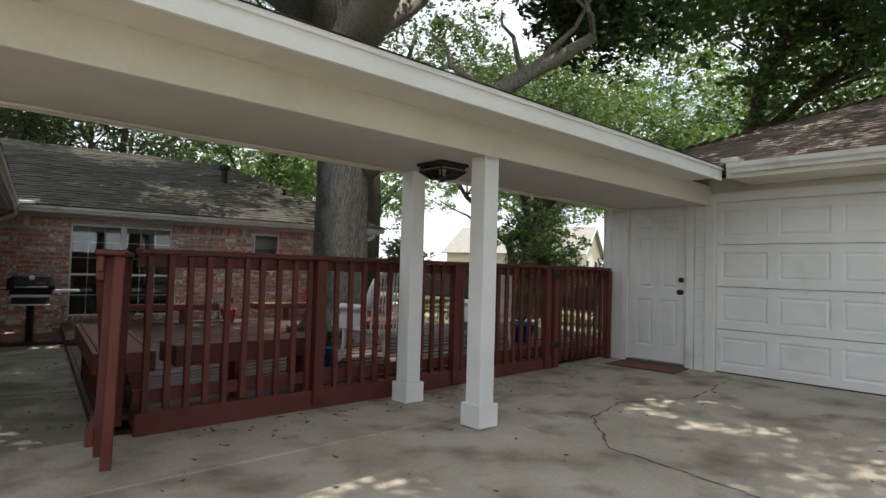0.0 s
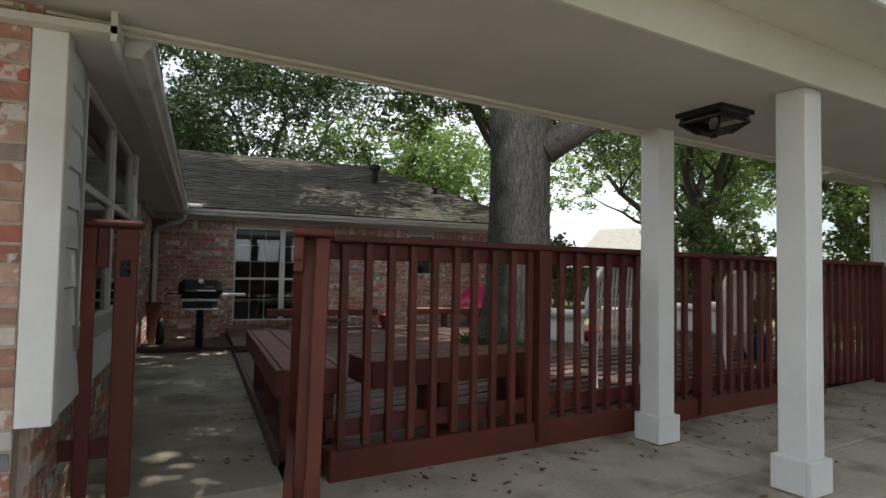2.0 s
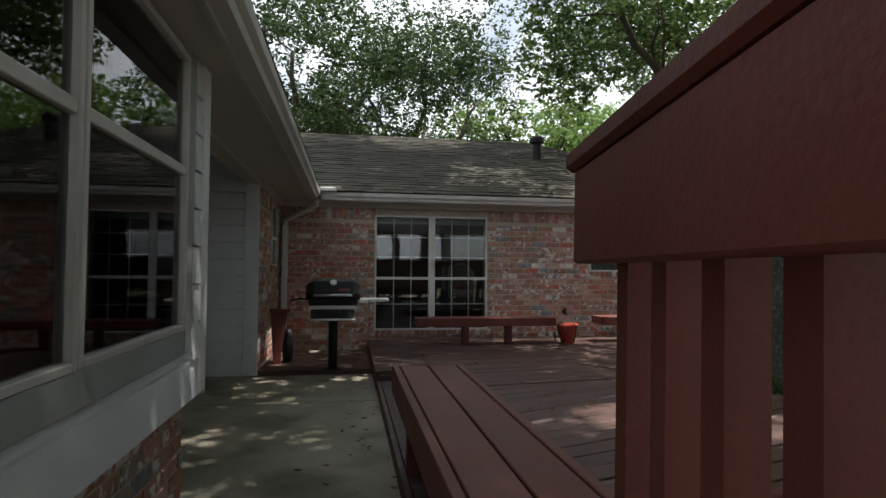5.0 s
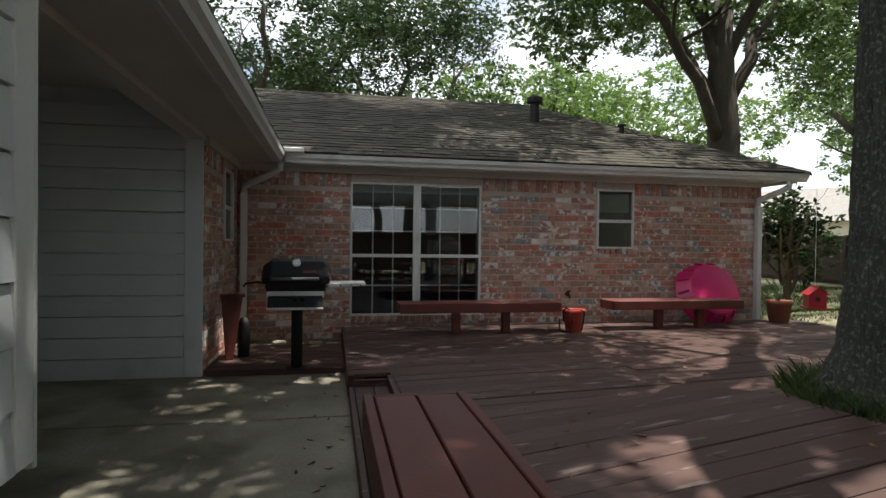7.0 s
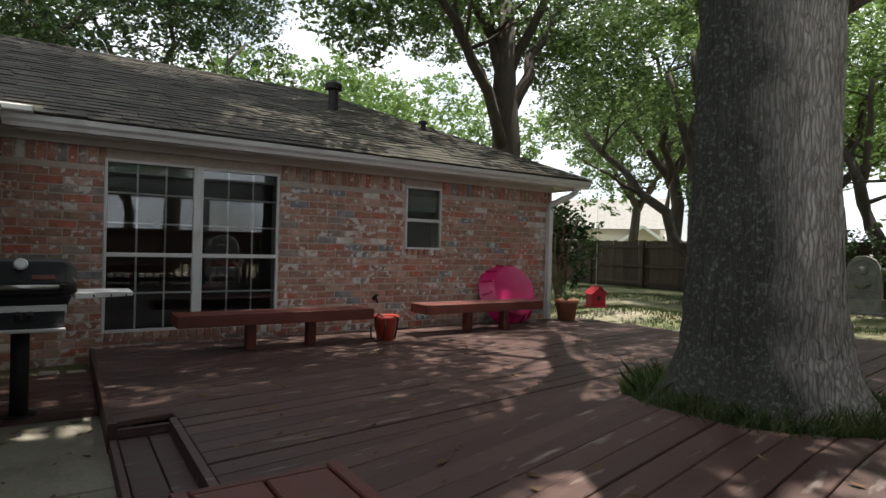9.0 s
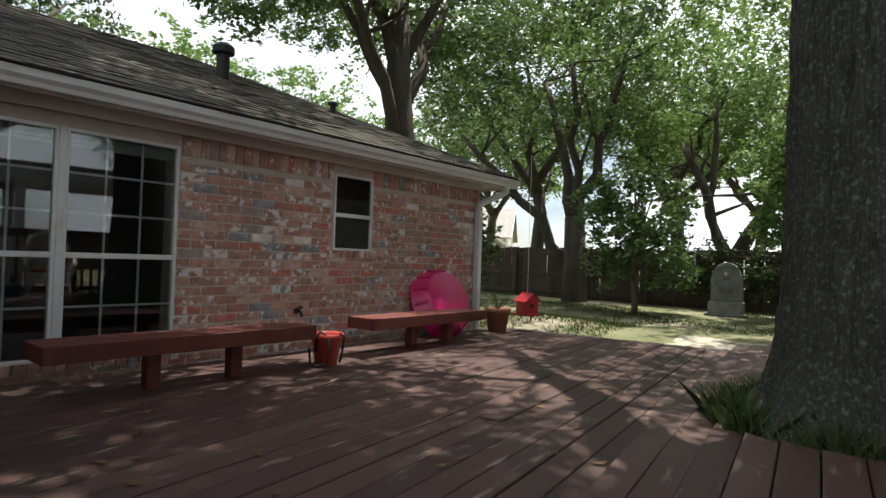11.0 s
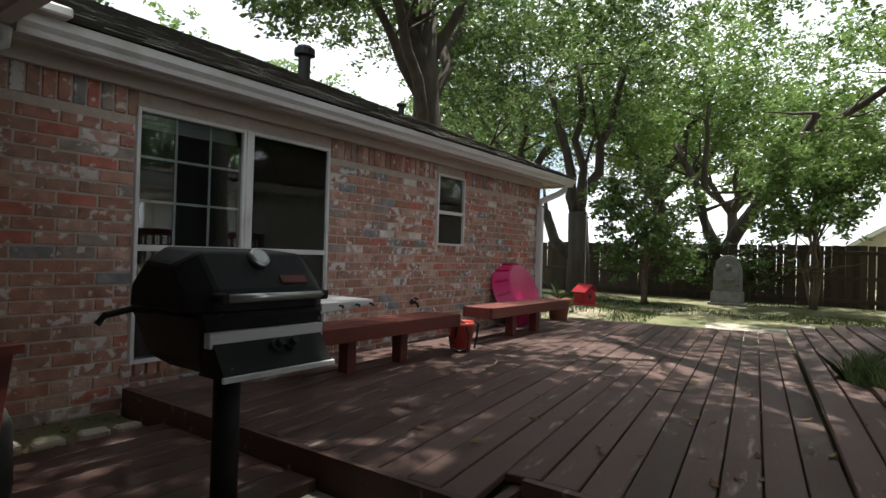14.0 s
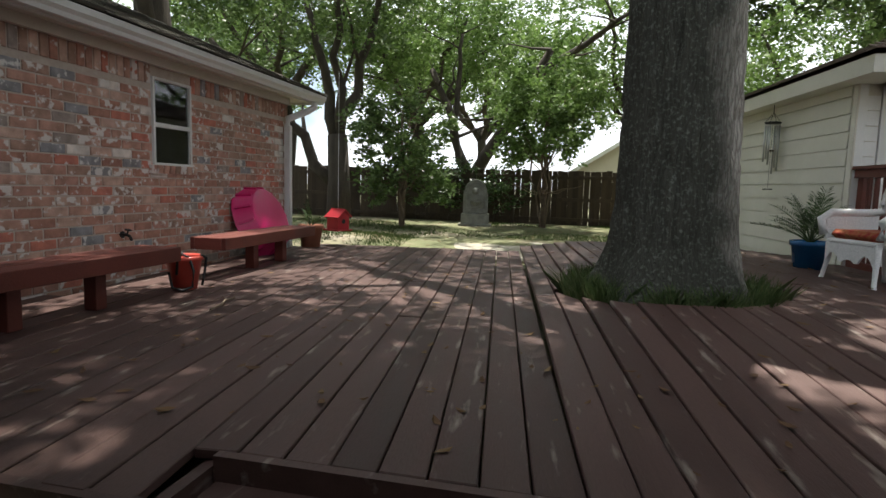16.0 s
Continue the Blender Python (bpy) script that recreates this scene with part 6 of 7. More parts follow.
lathe(bm, [(0.03, 0.50), (0.12, 0.56), (0.15, 0.62), (0.135, 0.62), (0.1, 0.58)], 20, pose(0, -0.07, 0))
part("basin", bm, M_STONE, t, smooth=True)
boxpart("plinth", (-0.34, 0.34, -0.20, 0.12, 0.06, 0.32), M_STONE, t, bevel=0.015)
boxpart("foot", (-0.40, 0.40, -0.28, 0.14, 0.0, 0.07), M_STONE, t, bevel=0.012)

hx, hy = 6.97, 10.38
t = thing("bird_house", pose(hx, hy, 0.305, 0, 0, -25) @ Matrix.Scale(0.62, 4), "small bright red wooden bird house hung from the eave", "bird house")
bm = bmesh.new()
prof = [(-0.16, 0.0), (0.16, 0.0), (0.16, 0.30), (0, 0.43), (-0.16, 0.30)]
hull(bm, [[(x, y, z) for x, z in prof] for y in (-0.17, 0.17)])
part("body", bm, M_REDPAINT, t, bevel=0.004)
for sgn in (-1, 1):
    bm = bmesh.new()
    box(bm, -0.012, 0.25, -0.22, 0.22, 0, 0.018, pose(0, 0, 0.445, 0, 39 if sgn > 0 else 141, 0))
    part("roof_board", bm, M_REDPAINT, t)
bm = bmesh.new()
lathe(bm, [(0.05, 0), (0.05, 0.004)], 16, pose(0, -0.171, 0.2, 90, 0, 0))
part("entrance", bm, M_RUBBER, t)
bm = bmesh.new()
tube(bm, [(0, 0, 0.45), (0, 0, 3.3)], 0.004, 5)
part("cord", bm, M_WHITE, t, "thin pale cord")
boxpart("base_board", (-0.21, 0.21, -0.22, 0.22, 0.0, 0.03), M_REDPAINT, t)


# ---- trees ----
def leaf_cloud(name, blobs, per, size, mat, seed, parent):
    """Single leaves spread through clumps: blobs of (x, y, z, radius)."""
    g = np.random.default_rng(seed)
    V = []
    for x, y, z, rad in blobs:
        k = int(per * rad ** 2.1)
        d = g.normal(size=(k, 3))
        d /= np.linalg.norm(d, axis=1)[:, None]
        rr = rad * g.random(k) ** 0.45
        # twigs: pull leaves into small groups
        twigs = g.normal(size=(max(k // 14, 3), 3))
        twigs /= np.linalg.norm(twigs, axis=1)[:, None]
        twigs *= (rad * g.random(len(twigs)) ** 0.4)[:, None]
        p = twigs[g.integers(0, len(twigs), k)] + d * (0.16 + 0.10 * rad) * g.random(k)[:, None] ** 0.6
        p[:, 2] *= 0.72
        p += (x, y, z)
        a = g.normal(size=(k, 3))
        a[:, 2] *= 0.55
        a /= np.linalg.norm(a, axis=1)[:, None]
        b = np.cross(a, g.normal(size=(k, 3)))
        b /= np.linalg.norm(b, axis=1)[:, None]
        s_ = (size * g.uniform(0.6, 1.3, k))[:, None]
        V.append(np.stack([p - a * s_ * 0.55, p + b * s_ * 0.27 - a * s_ * 0.05, p + a * s_ * 0.55, p - b * s_ * 0.27 - a * s_ * 0.05], axis=1).reshape(-1, 3))
    V = np.concatenate(V)
    nq = len(V) // 4
    me = bpy.data.meshes.new(name)
    me.vertices.add(len(V))
    me.vertices.foreach_set("co", V.ravel().astype(np.float32))
    me.loops.add(len(V))
    me.loops.foreach_set("vertex_index", np.arange(len(V), dtype=np.int32))
    me.polygons.add(nq)
    me.polygons.foreach_set("loop_start", np.arange(0, len(V), 4, dtype=np.int32))
    me.update(calc_edges=True)
    me.materials.append(mat)
    ob = new(name, me)
    ob.parent = parent
    return ob


def bent(a, b, r, wob, k=7):
    """Points from a to b with some wander."""
    a, b = Vector(a), Vector(b)
    pts = []
    for i in range(k):
        u = i / (k - 1)
        w = wob * math.sin(math.pi * u)
        pts.append(a.lerp(b, u) + Vector((r.uniform(-w, w), r.uniform(-w, w), r.uniform(-w, w) * 0.5)))
    return pts


def tree(name, base, trunk, limbs, blobs, per, size, bark, leaf, label, seed, seg=14):
    """trunk: (points, radii) from the base; limbs: (start, end, r0, r1)."""
    t = thing(name, pose(*base), label, "tree")
    r = random.Random(seed)
    bm = bmesh.new()
    tube(bm, trunk[0], trunk[1], seg)
    part("trunk", bm, bark, t, smooth=True)
    for a, b, r0, r1 in limbs:
        bm = bmesh.new()
        pts = bent(a, b, r, 0.05 * (Vector(b) - Vector(a)).length)
        tube(bm, pts, [r0 + (r1 - r0) * i / 6 for i in range(7)], 9)
        for k in range(4):
            i = r.randint(2, 6)
            d = Vector((r.uniform(-1, 1), r.uniform(-1, 1), r.uniform(-0.1, 1))).normalized()
            L = (Vector(b) - Vector(a)).length * r.uniform(0.3, 0.6)
            rr = (r0 + (r1 - r0) * i / 6) * 0.5
            tube(bm, bent(pts[i], pts[i] + d * L, r, 0.06 * L, 5), [rr * (1 - 0.2 * q_) for q_ in range(5)], 6)
        part("limb", bm, bark, t, smooth=True)
    leaf_cloud("crown", blobs, per, size, leaf, seed, t)
    return t


def crown(r, centre, rx, ry, rz, count, rad0, rad1, hollow=0.35):
    out = []
    for i in range(count):
        d = Vector((r.gauss(0, 1), r.gauss(0, 1), r.gauss(0, 1))).normalized()
        u = hollow + (1 - hollow) * r.random() ** 0.6
        out.append((centre[0] + d.x * rx * u, centre[1] + d.y * ry * u, centre[2] + d.z * rz * u, r.uniform(rad0, rad1)))
    return out


# the oak that grows through the deck
t = thing("oak_tree", pose(TREE.x, TREE.y, 0.12), "large old oak growing through the deck", "tree")
bm = bmesh.new()
seg = 150
prof = [(-0.1, 0.76), (0.05, 0.63), (0.13, 0.555), (0.25, 0.485), (0.45, 0.43), (0.8, 0.395), (1.3, 0.375), (2.0, 0.365), (2.6, 0.365), (3.3, 0.375), (4.1, 0.40), (4.8, 0.43)]
fine_ = []
for (z0, r0), (z1, r1) in zip(prof, prof[1:]):
    k = max(1, int((z1 - z0) / 0.035))
    fine_ += [(z0 + (z1 - z0) * i / k, r0 + (r1 - r0) * i / k) for i in range(k)]
fine_.append(prof[-1])
rings = []
for z, rad in fine_:
    ring = []
    for i in range(seg):
        a = 2 * math.pi * i / seg
        flare = max(0, 1 - z / 0.7)
        rr = rad * (1 + 0.10 * flare * math.sin(5 * a + 0.7) + 0.02 * math.sin(3 * a + z))
        w_ = 0.25 * noise.noise((math.cos(a) * 3, math.sin(a) * 3, z * 2.5))
        rr += 0.02 * noise.noise((math.cos(a) * 4, math.sin(a) * 4, z)) - 0.026 * max(0, 1 - 3.2 * abs(noise.noise((math.cos(a + w_ * 0.2) * 9, math.sin(a + w_ * 0.2) * 9, z * 2.2)))) + 0.009 * noise.noise((math.cos(a) * 26, math.sin(a) * 26, z * 9))
        ring.append(bm.verts.new((rr * math.cos(a), rr * math.sin(a), z)))
    rings.append(ring)
for a, b in zip(rings, rings[1:]):
    for i in range(seg):
        bm.faces.new((a[i], a[(i + 1) % seg], b[(i + 1) % seg], b[i]))
bm.faces.new(rings[-1])
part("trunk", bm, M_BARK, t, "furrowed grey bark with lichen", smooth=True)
r = random.Random(21)
OAK_LIMBS = [((0.22, -0.2, 2.45), (3.0, -1.9, 4.5), 0.19, 0.08), ((0, 0.05, 4.5), (-0.6, 0.9, 8.3), 0.36, 0.12), ((0.1, -0.1, 4.3), (1.6, -1.1, 8.0), 0.32, 0.12), ((-0.2, 0.0, 4.3), (-3.0, -1.2, 7.2), 0.22, 0.08), ((0, -0.25, 4.1), (-0.4, -3.6, 7.0), 0.24, 0.08), ((0.2, 0.2, 4.3), (3.4, 2.2, 7.4), 0.22, 0.08), ((-0.2, 0.2, 4.3), (-2.6, 3.0, 7.6), 0.2, 0.07)]
for a, b, r0, r1 in OAK_LIMBS:
    bm = bmesh.new()
    pts = bent(a, b, r, 0.12)
    tube(bm, pts, [r0 + (r1 - r0) * i / 6 for i in range(7)], 14)
    for k in range(6):
        i = r.randint(3, 6)
        d = Vector((r.uniform(-1, 1), r.uniform(-1, 1), r.uniform(0.1, 1))).normalized()
        L = r.uniform(1.2, 2.6)
        rr = (r0 + (r1 - r0) * i / 6) * 0.5
        tube(bm, bent(pts[i], pts[i] + d * L, r, 0.12, 5), [rr * (1 - 0.2 * q_) for q_ in range(5)], 7)
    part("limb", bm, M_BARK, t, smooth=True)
# seeds 5, 14, 6: unseen clumps added to shade the bay, roof and deck
leaf_cloud("crown", crown(random.Random(17), (1.4, -1.2, 8.2), 8.0, 8.0, 2.4, 56, 0.95, 1.6, 0.2) + crown(random.Random(5), (-0.9, -3.5, 7.9), 2.2, 2.4, 1.0, 11, 0.8, 1.2, 0.1) + crown(random.Random(14), (-1.6, 5.6, 8.7), 4.2, 2.4, 0.7, 20, 0.9, 1.3, 0.0) + crown(random.Random(12), (4.3, -1.0, 5.7), 2.2, 2.0, 0.9, 12, 0.6, 1.0, 0.0) + crown(random.Random(6), (0.3, -1.5, 8.0), 1.6, 2.2, 0.8, 8, 0.65, 1.0, 0.1), 1000, 0.13, M_LEAF, 31, t)


def round_tree(name, x, y, h, rad, seed, leaf=M_LEAF, bark=M_BARK2, per=210, size=0.2, r0=0.2, fork=0.4, count=34, low=0.45, label="tall leafy tree with a dark trunk"):
    r = random.Random(seed)
    fk = h * fork
    trunk = ([(0, 0, -0.3), (0.03, 0.02, fk * 0.3), (r.uniform(-.2, .2), r.uniform(-.2, .2), fk * 0.7), (r.uniform(-.3, .3), r.uniform(-.3, .3), fk * 1.05)], [r0 * 1.3, r0, r0 * 0.9, r0 * 0.8])
    top = trunk[0][-1]
    limbs = []
    for i in range(5):
        a = i * 1.257 + r.uniform(-.4, .4)
        limbs.append(((top[0], top[1], fk * r.uniform(0.8, 1.0)), (math.cos(a) * rad * 0.6, math.sin(a) * rad * 0.6, fk + (h - fk) * r.uniform(0.4, 0.8)), r0 * 0.6, r0 * 0.2))
    zc = (h + h * low) / 2
    return tree(name, (x, y, yard_height(x, y) if x < 40 else -0.1), trunk, limbs, crown(r, (0, 0, zc), rad, rad, (h - h * low) / 2, count, rad * 0.24, rad * 0.42), per, size, bark, leaf, label, seed)


# tree with a forked trunk behind the house corner
r = random.Random(51)
tree("shade_tree", (8.75, 14.6, -0.1), ([(0, 0, -0.3), (0, 0, 1.5), (0.05, 0.0, 3.4), (0.0, 0.05, 4.6), (0.05, 0.1, 6.5)], [0.42, 0.34, 0.31, 0.26, 0.16]), [((-0.1, -0.05, 3.3), (-2.6, -0.9, 6.3), 0.14, 0.06), ((0.05, 0, 4.0), (1.8, 0.3, 7.0), 0.16, 0.07), ((0, 0, 4.6), (-0.8, 1.2, 8.5), 0.15, 0.06), ((0, 0, 4.8), (1.0, -0.8, 8.5), 0.13, 0.05), ((-0.2, 0, 4.2), (-1.6, 1.0, 7.6), 0.12, 0.05)], crown(r, (-0.3, 0, 7.6), 4.6, 4.4, 2.4, 46, 0.8, 1.4) + crown(r, (-2.7, 1.2, 6.3), 2.2, 2.0, 0.8, 9, 0.5, 0.9, 0.1), 480, 0.13, M_BARK2, M_LEAF_SUNLIT, "tall shade tree with a forked dark trunk", 51)
# leaning yard trees
r = random.Random(52)
tree("yard_tree", (14.3, 13.5, -0.2), ([(0, 0, -0.3), (0, 0, 1.2), (0.1, 0.1, 2.4)], [0.36, 0.30, 0.26]), [((0, 0, 1.0), (-0.6, 3.4, 4.8), 0.17, 0.07), ((0.1, 0.1, 2.2), (0.2, 1.2, 6.2), 0.18, 0.07), ((0.1, 0.1, 2.2), (0.4, -1.0, 6.4), 0.17, 0.07), ((0.1, 0, 2.3), (-0.8, -0.2, 6.2), 0.14, 0.06)], crown(r, (0, 0.5, 7.2), 4.0, 4.6, 2.6, 34, 0.8, 1.3), 480, 0.13, M_BARK2, M_LEAF_SUNLIT, "yard tree with several leaning dark stems", 52)
r = random.Random(53)
tree("yard_tree", (17.0, 10.4, -0.2), ([(0, 0, -0.3), (0, 0, 1.0), (0.0, 0.02, 1.7)], [0.36, 0.30, 0.28]), [((0, 0.1, 1.5), (0, 1.3, 4.6), 0.17, 0.09), ((0, 0.6, 3.0), (0, 0.4, 5.6), 0.1, 0.05), ((0, -0.1, 1.5), (-0.4, -2.2, 5.0), 0.2, 0.1), ((-0.3, -1.6, 4.2), (-1.2, -4.4, 5.8), 0.12, 0.05)], crown(r, (-0.6, -0.4, 7.6), 4.4, 5.6, 2.3, 30, 0.8, 1.3), 480, 0.13, M_BARK2, M_LEAF_LIGHT, "yard tree forked low into two dark limbs", 53)


def crape(x, y, h, seed, leaf, label, low=0.6, wide=0.34, blobs=44):
    r = random.Random(seed)
    limbs = [((0.04 * i - 0.08, 0.02 * i, -0.1), (r.uniform(-.55, .55), r.uniform(-.55, .55), h * r.uniform(0.6, 0.8)), 0.036, 0.014) for i in range(6)]
    tree("crape_myrtle", (x, y, yard_height(x, y)), ([(0, 0, -0.2), (0.02, 0, 0.5), (0.1, 0.05, h * 0.55)], [0.06, 0.045, 0.03]), limbs, crown(r, (0, 0, h * low), h * wide, h * wide, h * (1 - low), blobs, 0.26, 0.5, 0.1), 950, 0.12, M_TAN, leaf, label, seed)


crape(12.6, 11.2, 3.3, 61, M_LEAF_SUNLIT, "multi-stemmed small tree with dark leaves by the fence", 0.56, 0.38, 54)
crape(14.0, 8.05, 4.0, 62, M_LEAF_LIGHT, "multi-stemmed small tree with bright leaves by the fence", 0.66, 0.36, 74)
crape(9.3, 13.4, 2.4, 63, M_LEAF, "thin leafy shrub beside the house corner", 0.6, 0.26, 16)
# trees round about, beyond the plot
for i, (x, y, h, rad, lf, r0) in enumerate(((-7, 24, 11, 5.0, 0, .25), (-1.5, 23, 10.5, 4.6, 0, .28), (3.5, 27, 11, 5.0, 0, .25), (-13, 20, 11, 5.0, 0, .25), (10, 31, 10, 5, 1, .25), (19, 17.5, 10, 4.4, 0, .25), (21, 13, 9, 4.5, 1, .25), (21.5, 5.5, 8.5, 4.0, 1, .2), (20.5, 0.6, 6.6, 3.4, 1, .2), (17, -4.5, 9.5, 5.0, 0, .25), (25, 24, 9, 5, 1, .25), (28, 12, 9, 5.5, 1, .25), (16, 30, 9, 5.5, 1, .25), (-18, 8, 10, 5, 0, .25), (-16, -6, 10, 5, 0, .25), (4, -22, 10, 5.5, 0, .3), (-8, -20, 10, 5.5, 0, .3), (16, -16, 10, 5.5, 0, .3))):
    far = math.hypot(x - 3, y - 6) > 24 or y < 0
    dense = 14 < x < 22 and -6 < y < 0
    round_tree("shade_tree", x, y, h, rad, 100 + i, M_LEAF_SUNLIT if dense else M_LEAF_LIGHT if lf else M_LEAF if y > 18 else M_LEAF_SUNLIT, per=420 if dense else 170 if far else 330, size=0.17 if dense else 0.21 if far else 0.15, r0=r0, count=54 if dense else 34, label="tall leafy tree in the distance" if far else "tall leafy tree beyond the roof and fence")
# the tall tree behind the garage corner
r = random.Random(58)
tree("shade_tree", (13.2, 6.0, -0.2), ([(0, 0, -0.3), (0, 0, 1.5), (-0.2, -0.3, 4.2)], [0.30, 0.24, 0.2]), [((-0.2, -0.3, 4.0), (-2.8, -2.6, 6.6), 0.14, 0.05), ((-0.2, -0.3, 4.0), (-0.6, -4.2, 6.8), 0.13, 0.05), ((-0.2, -0.2, 4.0), (1.0, -1.2, 7.8), 0.13, 0.05)], crown(r, (-1.5, -2.3, 6.7), 4.2, 3.7, 2.4, 60, 0.8, 1.3, 0.1), 520, 0.13, M_BARK2, M_LEAF_SUNLIT, "tall shade tree behind the garage corner", 58)
# an unseen tree, added at the street side to shade the driveway
r = random.Random(57)
tree("shade_tree", (4.6, -9.5, -0.12), ([(0, 0, -0.3), (0, 0, 1.5), (0.1, 0.3, 4.2)], [0.42, 0.34, 0.30]), [((0, 0.2, 4.0), (1.8, 7.5, 8.6), 0.2, 0.07), ((0, 0.2, 4.0), (-3.5, 5.0, 8.2), 0.18, 0.06), ((0, 0.2, 4.0), (5.0, 6.5, 8.4), 0.18, 0.06), ((0, 0, 4.0), (0, -3.5, 8.0), 0.16, 0.06)], crown(r, (2.0, 8.3, 9.0), 6.5, 7.0, 2.0, 46, 0.9, 1.5, 0.05), 800, 0.145, M_BARK2, M_LEAF, "broad unseen tree added to shade the driveway", 57)
# ivy over the fence
t = thing("ivy", pose(FX - 0.25, 9.7, 0.0), "dark ivy heaped over the fence", "climbing plant")
r = random.Random(71)
leaf_cloud("leaves", [(r.uniform(-.1, .25), r.uniform(-1.2, 2.2), r.uniform(0.5, 1.65), r.uniform(0.22, 0.42)) for i in range(34)], 700, 0.10, M_LEAF, 71, t)
bm = bmesh.new()
for i in range(5):
    tube(bm, bent((0, -0.8 + 0.6 * i, -0.25), (0.1, -0.8 + 0.55 * i, 1.3), r, 0.08, 6), 0.015, 6)
part("stem", bm, M_BARK2, t)

# ---- neighbours' houses ----


def gable_house(m, w, d, h, rise, label):
    t = thing("neighbour_house", m, label, "house")
    bm = bmesh.new()
    hull(bm, [[(x, y, z) for x, z in ((-w / 2, -0.3), (w / 2, -0.3), (w / 2, h), (0, h + rise), (-w / 2, h))] for y in (-d / 2, d / 2)])
    part("wall", bm, M_NEIGHBOUR, t)
    for sgn in (-1, 1):
        bm = bmesh.new()
        L = math.hypot(w / 2 + 0.4, rise * (w / 2 + 0.4) / (w / 2))
        box(bm, 0, L, -d / 2 - 0.4, d / 2 + 0.4, 0.02, 0.10, pose(0, 0, h + rise, 0, math.degrees(math.atan2(rise, w / 2)) * 1, 0) if sgn > 0 else pose(0, 0, h + rise, 0, 0, 180) @ pose(0, 0, 0, 0, math.degrees(math.atan2(rise, w / 2)), 0))
        part("roof", bm, M_ROOFGREY, t)
        bm = bmesh.new()
        box(bm, 0, L, -d / 2 - 0.43, -d / 2 - 0.40, -0.08, 0.10, pose(0, 0, h + rise, 0, math.degrees(math.atan2(rise, w / 2)) * 1, 0) if sgn > 0 else pose(0, 0, h + rise, 0, 0, 180) @ pose(0, d * 0, 0, 0, math.degrees(math.atan2(rise, w / 2)), 0) @ pose(0, d + 0.83, 0))
        part("barge_board", bm, M_WHITE, t)
    for x in (-w * 0.22, w * 0.22):
        # flat near-black panel; the dark interior is only in its colour
        win = part("window", (lambda b: (box(b, x - 0.5, x + 0.5, -d / 2 - 0.03, -d / 2 - 0.002, h * 0.35, h * 0.8), b)[1])(bmesh.new()), M_DARK, t)
        boxpart("window_frame", (x - 0.56, x + 0.56, -d / 2 - 0.05, -d / 2 - 0.031, h * 0.8, h * 0.84), M_WHITE, win)


gable_house(pose(34.8, 31.0, 0, 0, 0, -50), 4.6, 6.0, 1.1, 1.65, "pale neighbour house with a grey gable roof")
gable_house(pose(37.6, 38.2, 0, 0, 0, 30), 9.0, 12.0, 2.9, 2.4, "taller neighbour house behind the fence")
gable_house(pose(34.5, 3.6, 0, 0, 0, -100), 7.0, 8.0, 1.7, 2.2, "tan neighbour house with a grey roof")

# ---- grass, litter ----


def blades(name, pts, h0, h1, w, mat, seed, label, lean=0.5):
    g = np.random.default_rng(seed)
    pts = np.asarray(pts)
    k = len(pts)
    a = g.uniform(0, 2 * np.pi, k)
    h = g.uniform(h0, h1, k)
    le = g.uniform(0.1, lean, k)
    b = g.uniform(0, 2 * np.pi, k)
    dx, dy = np.cos(a) * w, np.sin(a) * w
    tip = pts + np.stack([np.cos(b) * h * le, np.sin(b) * h * le, h], axis=1)
    mid = (pts + tip) / 2 + np.stack([-np.cos(b) * h * le * 0.15, -np.sin(b) * h * le * 0.15, h * 0.08], axis=1)
    off = np.stack([dx, dy, np.zeros(k)], axis=1)
    V = np.stack([pts - off, pts + off, mid + off * 0.7, tip, mid - off * 0.7], axis=1).reshape(-1, 3)
    me = bpy.data.meshes.new(name)
    me.vertices.add(len(V))
    me.vertices.foreach_set("co", V.ravel().astype(np.float32))
    me.loops.add(len(V))
    me.loops.foreach_set("vertex_index", np.arange(len(V), dtype=np.int32))
    me.polygons.add(k)
    me.polygons.foreach_set("loop_start", np.arange(0, len(V), 5, dtype=np.int32))
    me.update(calc_edges=True)
    me.materials.append(mat)
    return tagged(new(name, me), label, "grass", kind="stuff")


pts = []
r = random.Random(81)
PATIO = (5.62, 8.75, 0.2, 5.3)
while len(pts) < 42000:
    x, y = r.uniform(6.0, FX), r.uniform(4.9, 19)
    l = INV @ Vector((x, y, 0))
    if (l.x < 5.45 and l.y < 6.7) or (PATIO[0] < l.x < PATIO[1] and PATIO[2] < l.y < PATIO[3]) or l.y < 0.15 or (x < 7.0 and y > 10.6):
        continue
    d = noise.noise((x * 0.5, y * 0.5, 3)) + 0.35 * noise.noise((x * 2, y * 2, 1))
    if d < -0.05 + 0.35 * (x > 12.5) + r.uniform(-.25, .25):
        continue
    pts.append((x, y, yard_height(x, y) + 0.02 * noise.noise((x, y, 0)) - 0.01))
blades("grass", pts, 0.02, 0.065, 0.006, M_GRASS, 81, "thin patchy lawn grass")
pts = []
for i in range(5200):
    a = r.uniform(0, 2 * math.pi)
    d = r.uniform(0.50, 0.72)
    if noise.noise((math.cos(a) * 2, math.sin(a) * 2, 0.5)) > -0.45:
        pts.append((TREE.x + d * math.cos(a), TREE.y + d * math.sin(a), 0.12 + 0.1 * (0.72 - d)))
blades("grass_tufts", pts, 0.08, 0.25, 0.007, M_GRASS, 82, "dark grass tufts round the oak trunk", 0.9)


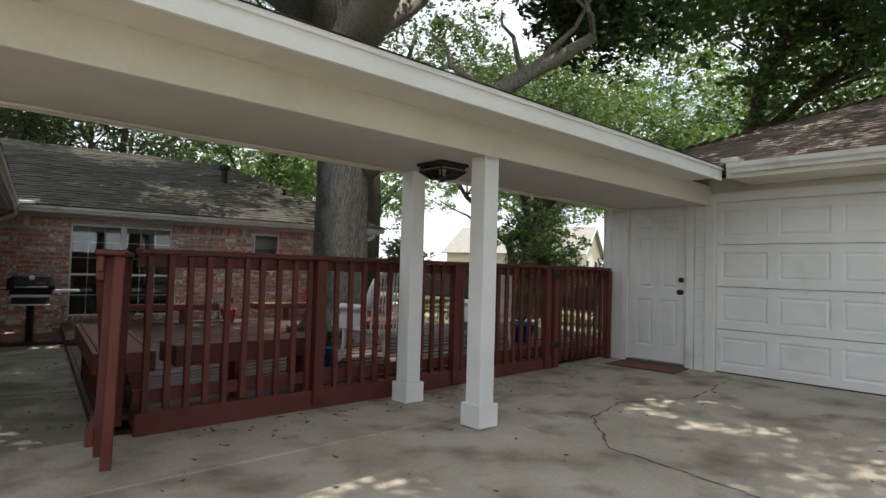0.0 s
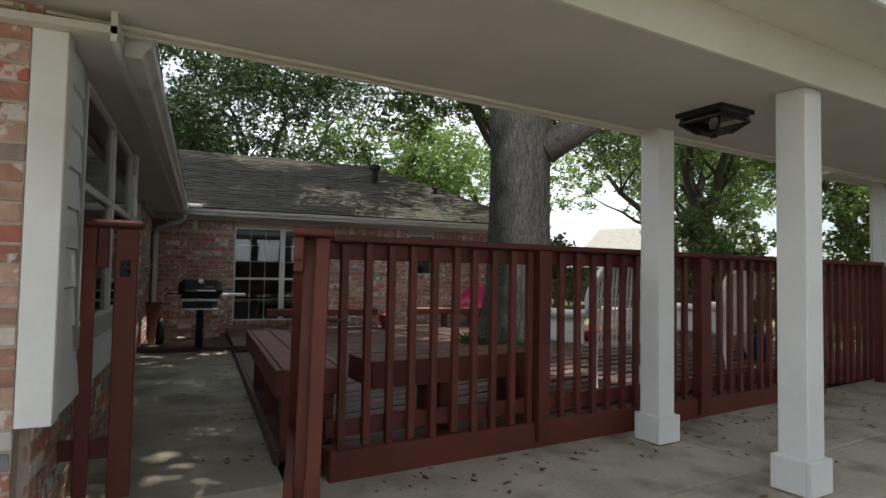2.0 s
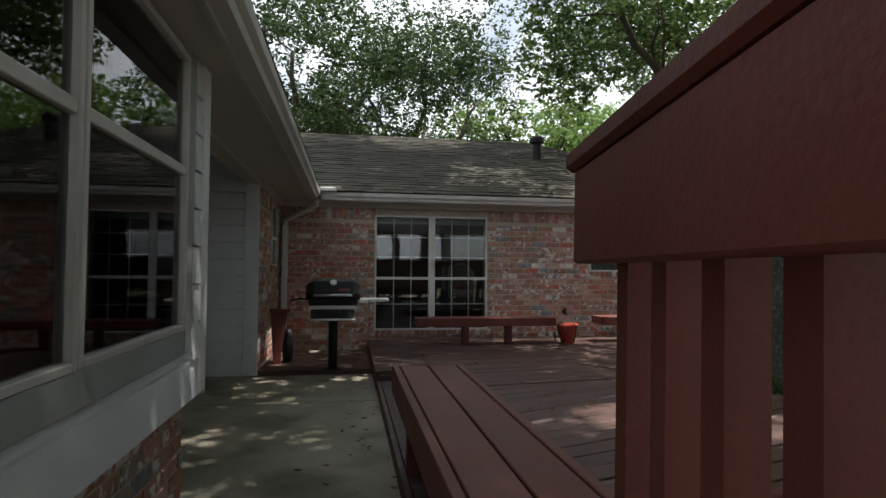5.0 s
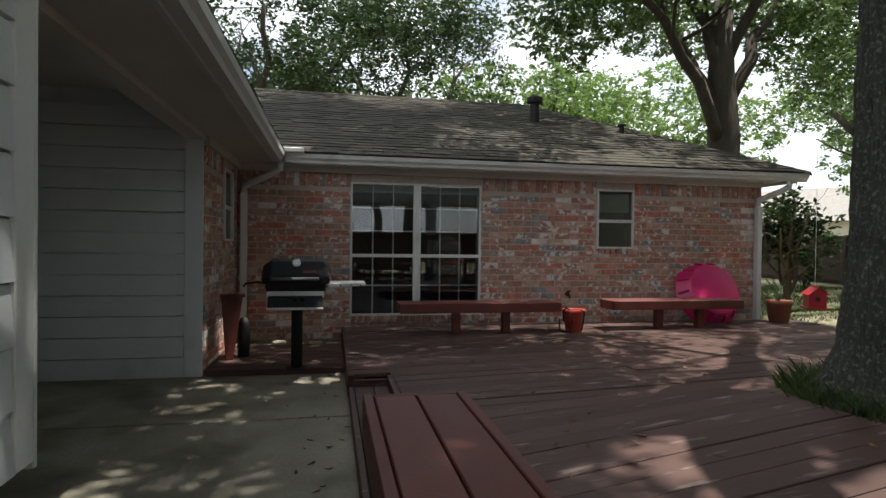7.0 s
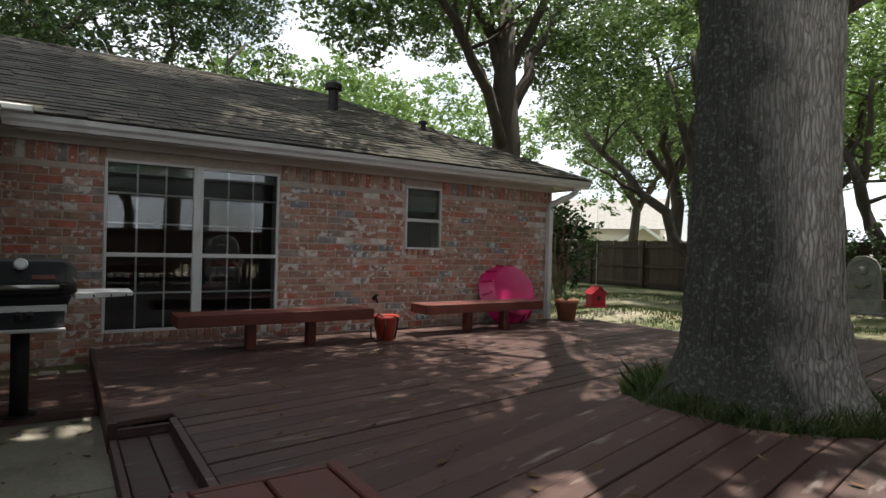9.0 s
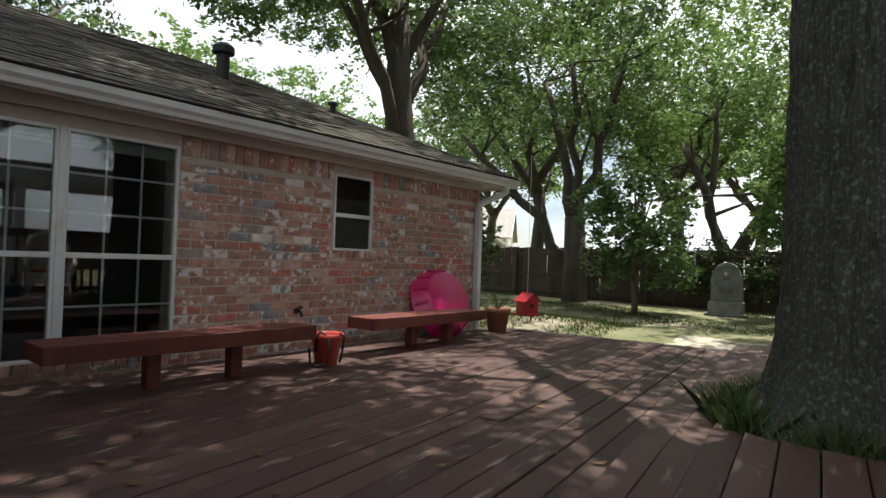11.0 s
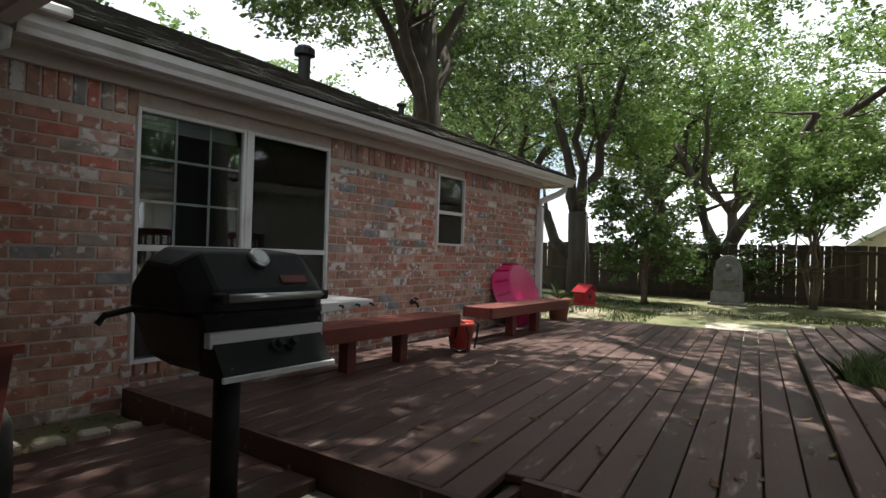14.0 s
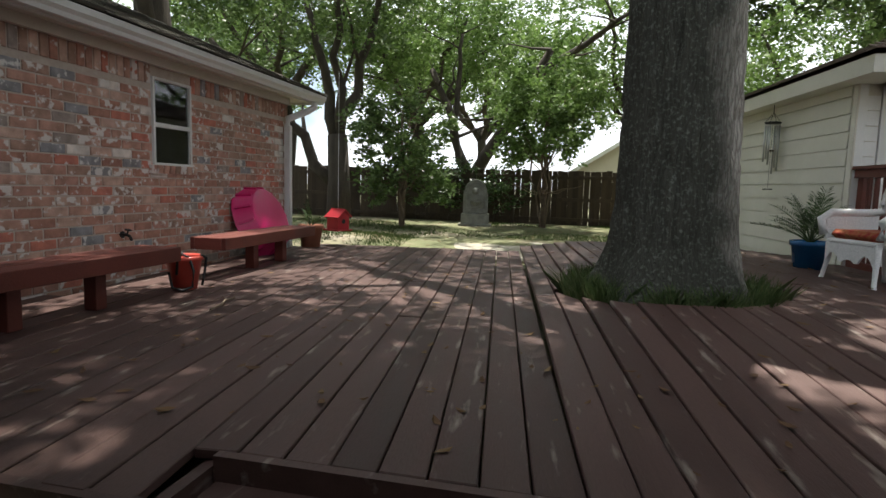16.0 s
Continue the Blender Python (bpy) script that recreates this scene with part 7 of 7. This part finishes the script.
def litter(name, spots, size, mat, seed, label):
    r = random.Random(seed)
    verts, faces = [], []
    for x, y, z in spots:
        a, s_ = r.uniform(0, 6.28), size * r.uniform(0.5, 1.4)
        b = len(verts)
        for u, v, h in ((-1, 0, 0.12), (-0.2, 0.38, 0.02), (0.5, 0.3, 0.1), (1, 0, 0.3), (0.4, -0.34, 0.05), (-0.3, -0.3, 0.15)):
            verts.append((x + s_ * (u * math.cos(a) - v * math.sin(a)), y + s_ * (u * math.sin(a) + v * math.cos(a)), z + s_ * h * r.uniform(0.3, 1.4)))
        faces.append([b + i for i in range(6)])
    me = bpy.data.meshes.new(name)
    me.from_pydata(verts, [], faces)
    me.materials.append(mat)
    return tagged(new(name, me), label, "leaf litter", kind="stuff")


spots = []
for i in range(150):
    s_, n_ = r.uniform(-1.2, 4.0), -0.13 - abs(r.gauss(0, 0.35))
    p = bz(s_, n_, 0)
    spots.append((p.x, p.y, 0.004 + 0.06 * max(0, (s_ - 0.95) / 3.6)))
for i in range(50):
    p = bz(r.uniform(-2.5, 3.5), r.uniform(-4, -1), 0)
    l = INV @ p
    spots.append((p.x, p.y, 0.004 + 0.06 * max(0, (l.x - 0.95) / 3.6)))
for i in range(70):
    spots.append((1.05 - abs(r.gauss(0, 0.3)), r.uniform(4.2, 9.1), -0.042))
for i in range(60):
    spots.append((r.uniform(0.1, 1.05), r.uniform(10.3, 10.9), -0.045))
litter("leaf_litter", spots, 0.026, M_DRYLEAF, 91, "dry brown leaves on the concrete")
spots = []
while len(spots) < 300:
    p = bz(r.uniform(-0.7, 5.0), r.uniform(0.2, 6.0), 0)
    if (Vector((p.x, p.y)) - TREE).length > HOLE_R + 0.05 and p.y < 10.7 and p.x > 1.5:
        spots.append((p.x, p.y, deck_height(p.x, p.y) + 0.006))
litter("deck_leaves", spots, 0.029, M_DRYLEAF, 92, "small dry leaves scattered on the deck")
spots = []
for i in range(1500):
    x, y = r.uniform(6.5, FX), r.uniform(5.0, 16)
    l = INV @ Vector((x, y, 0))
    if l.x > 5.45 and l.y > 0.2:
        spots.append((x, y, yard_height(x, y) + 0.01))
litter("yard_leaves", spots, 0.035, M_DRYLEAF, 93, "dry leaves over the lawn")
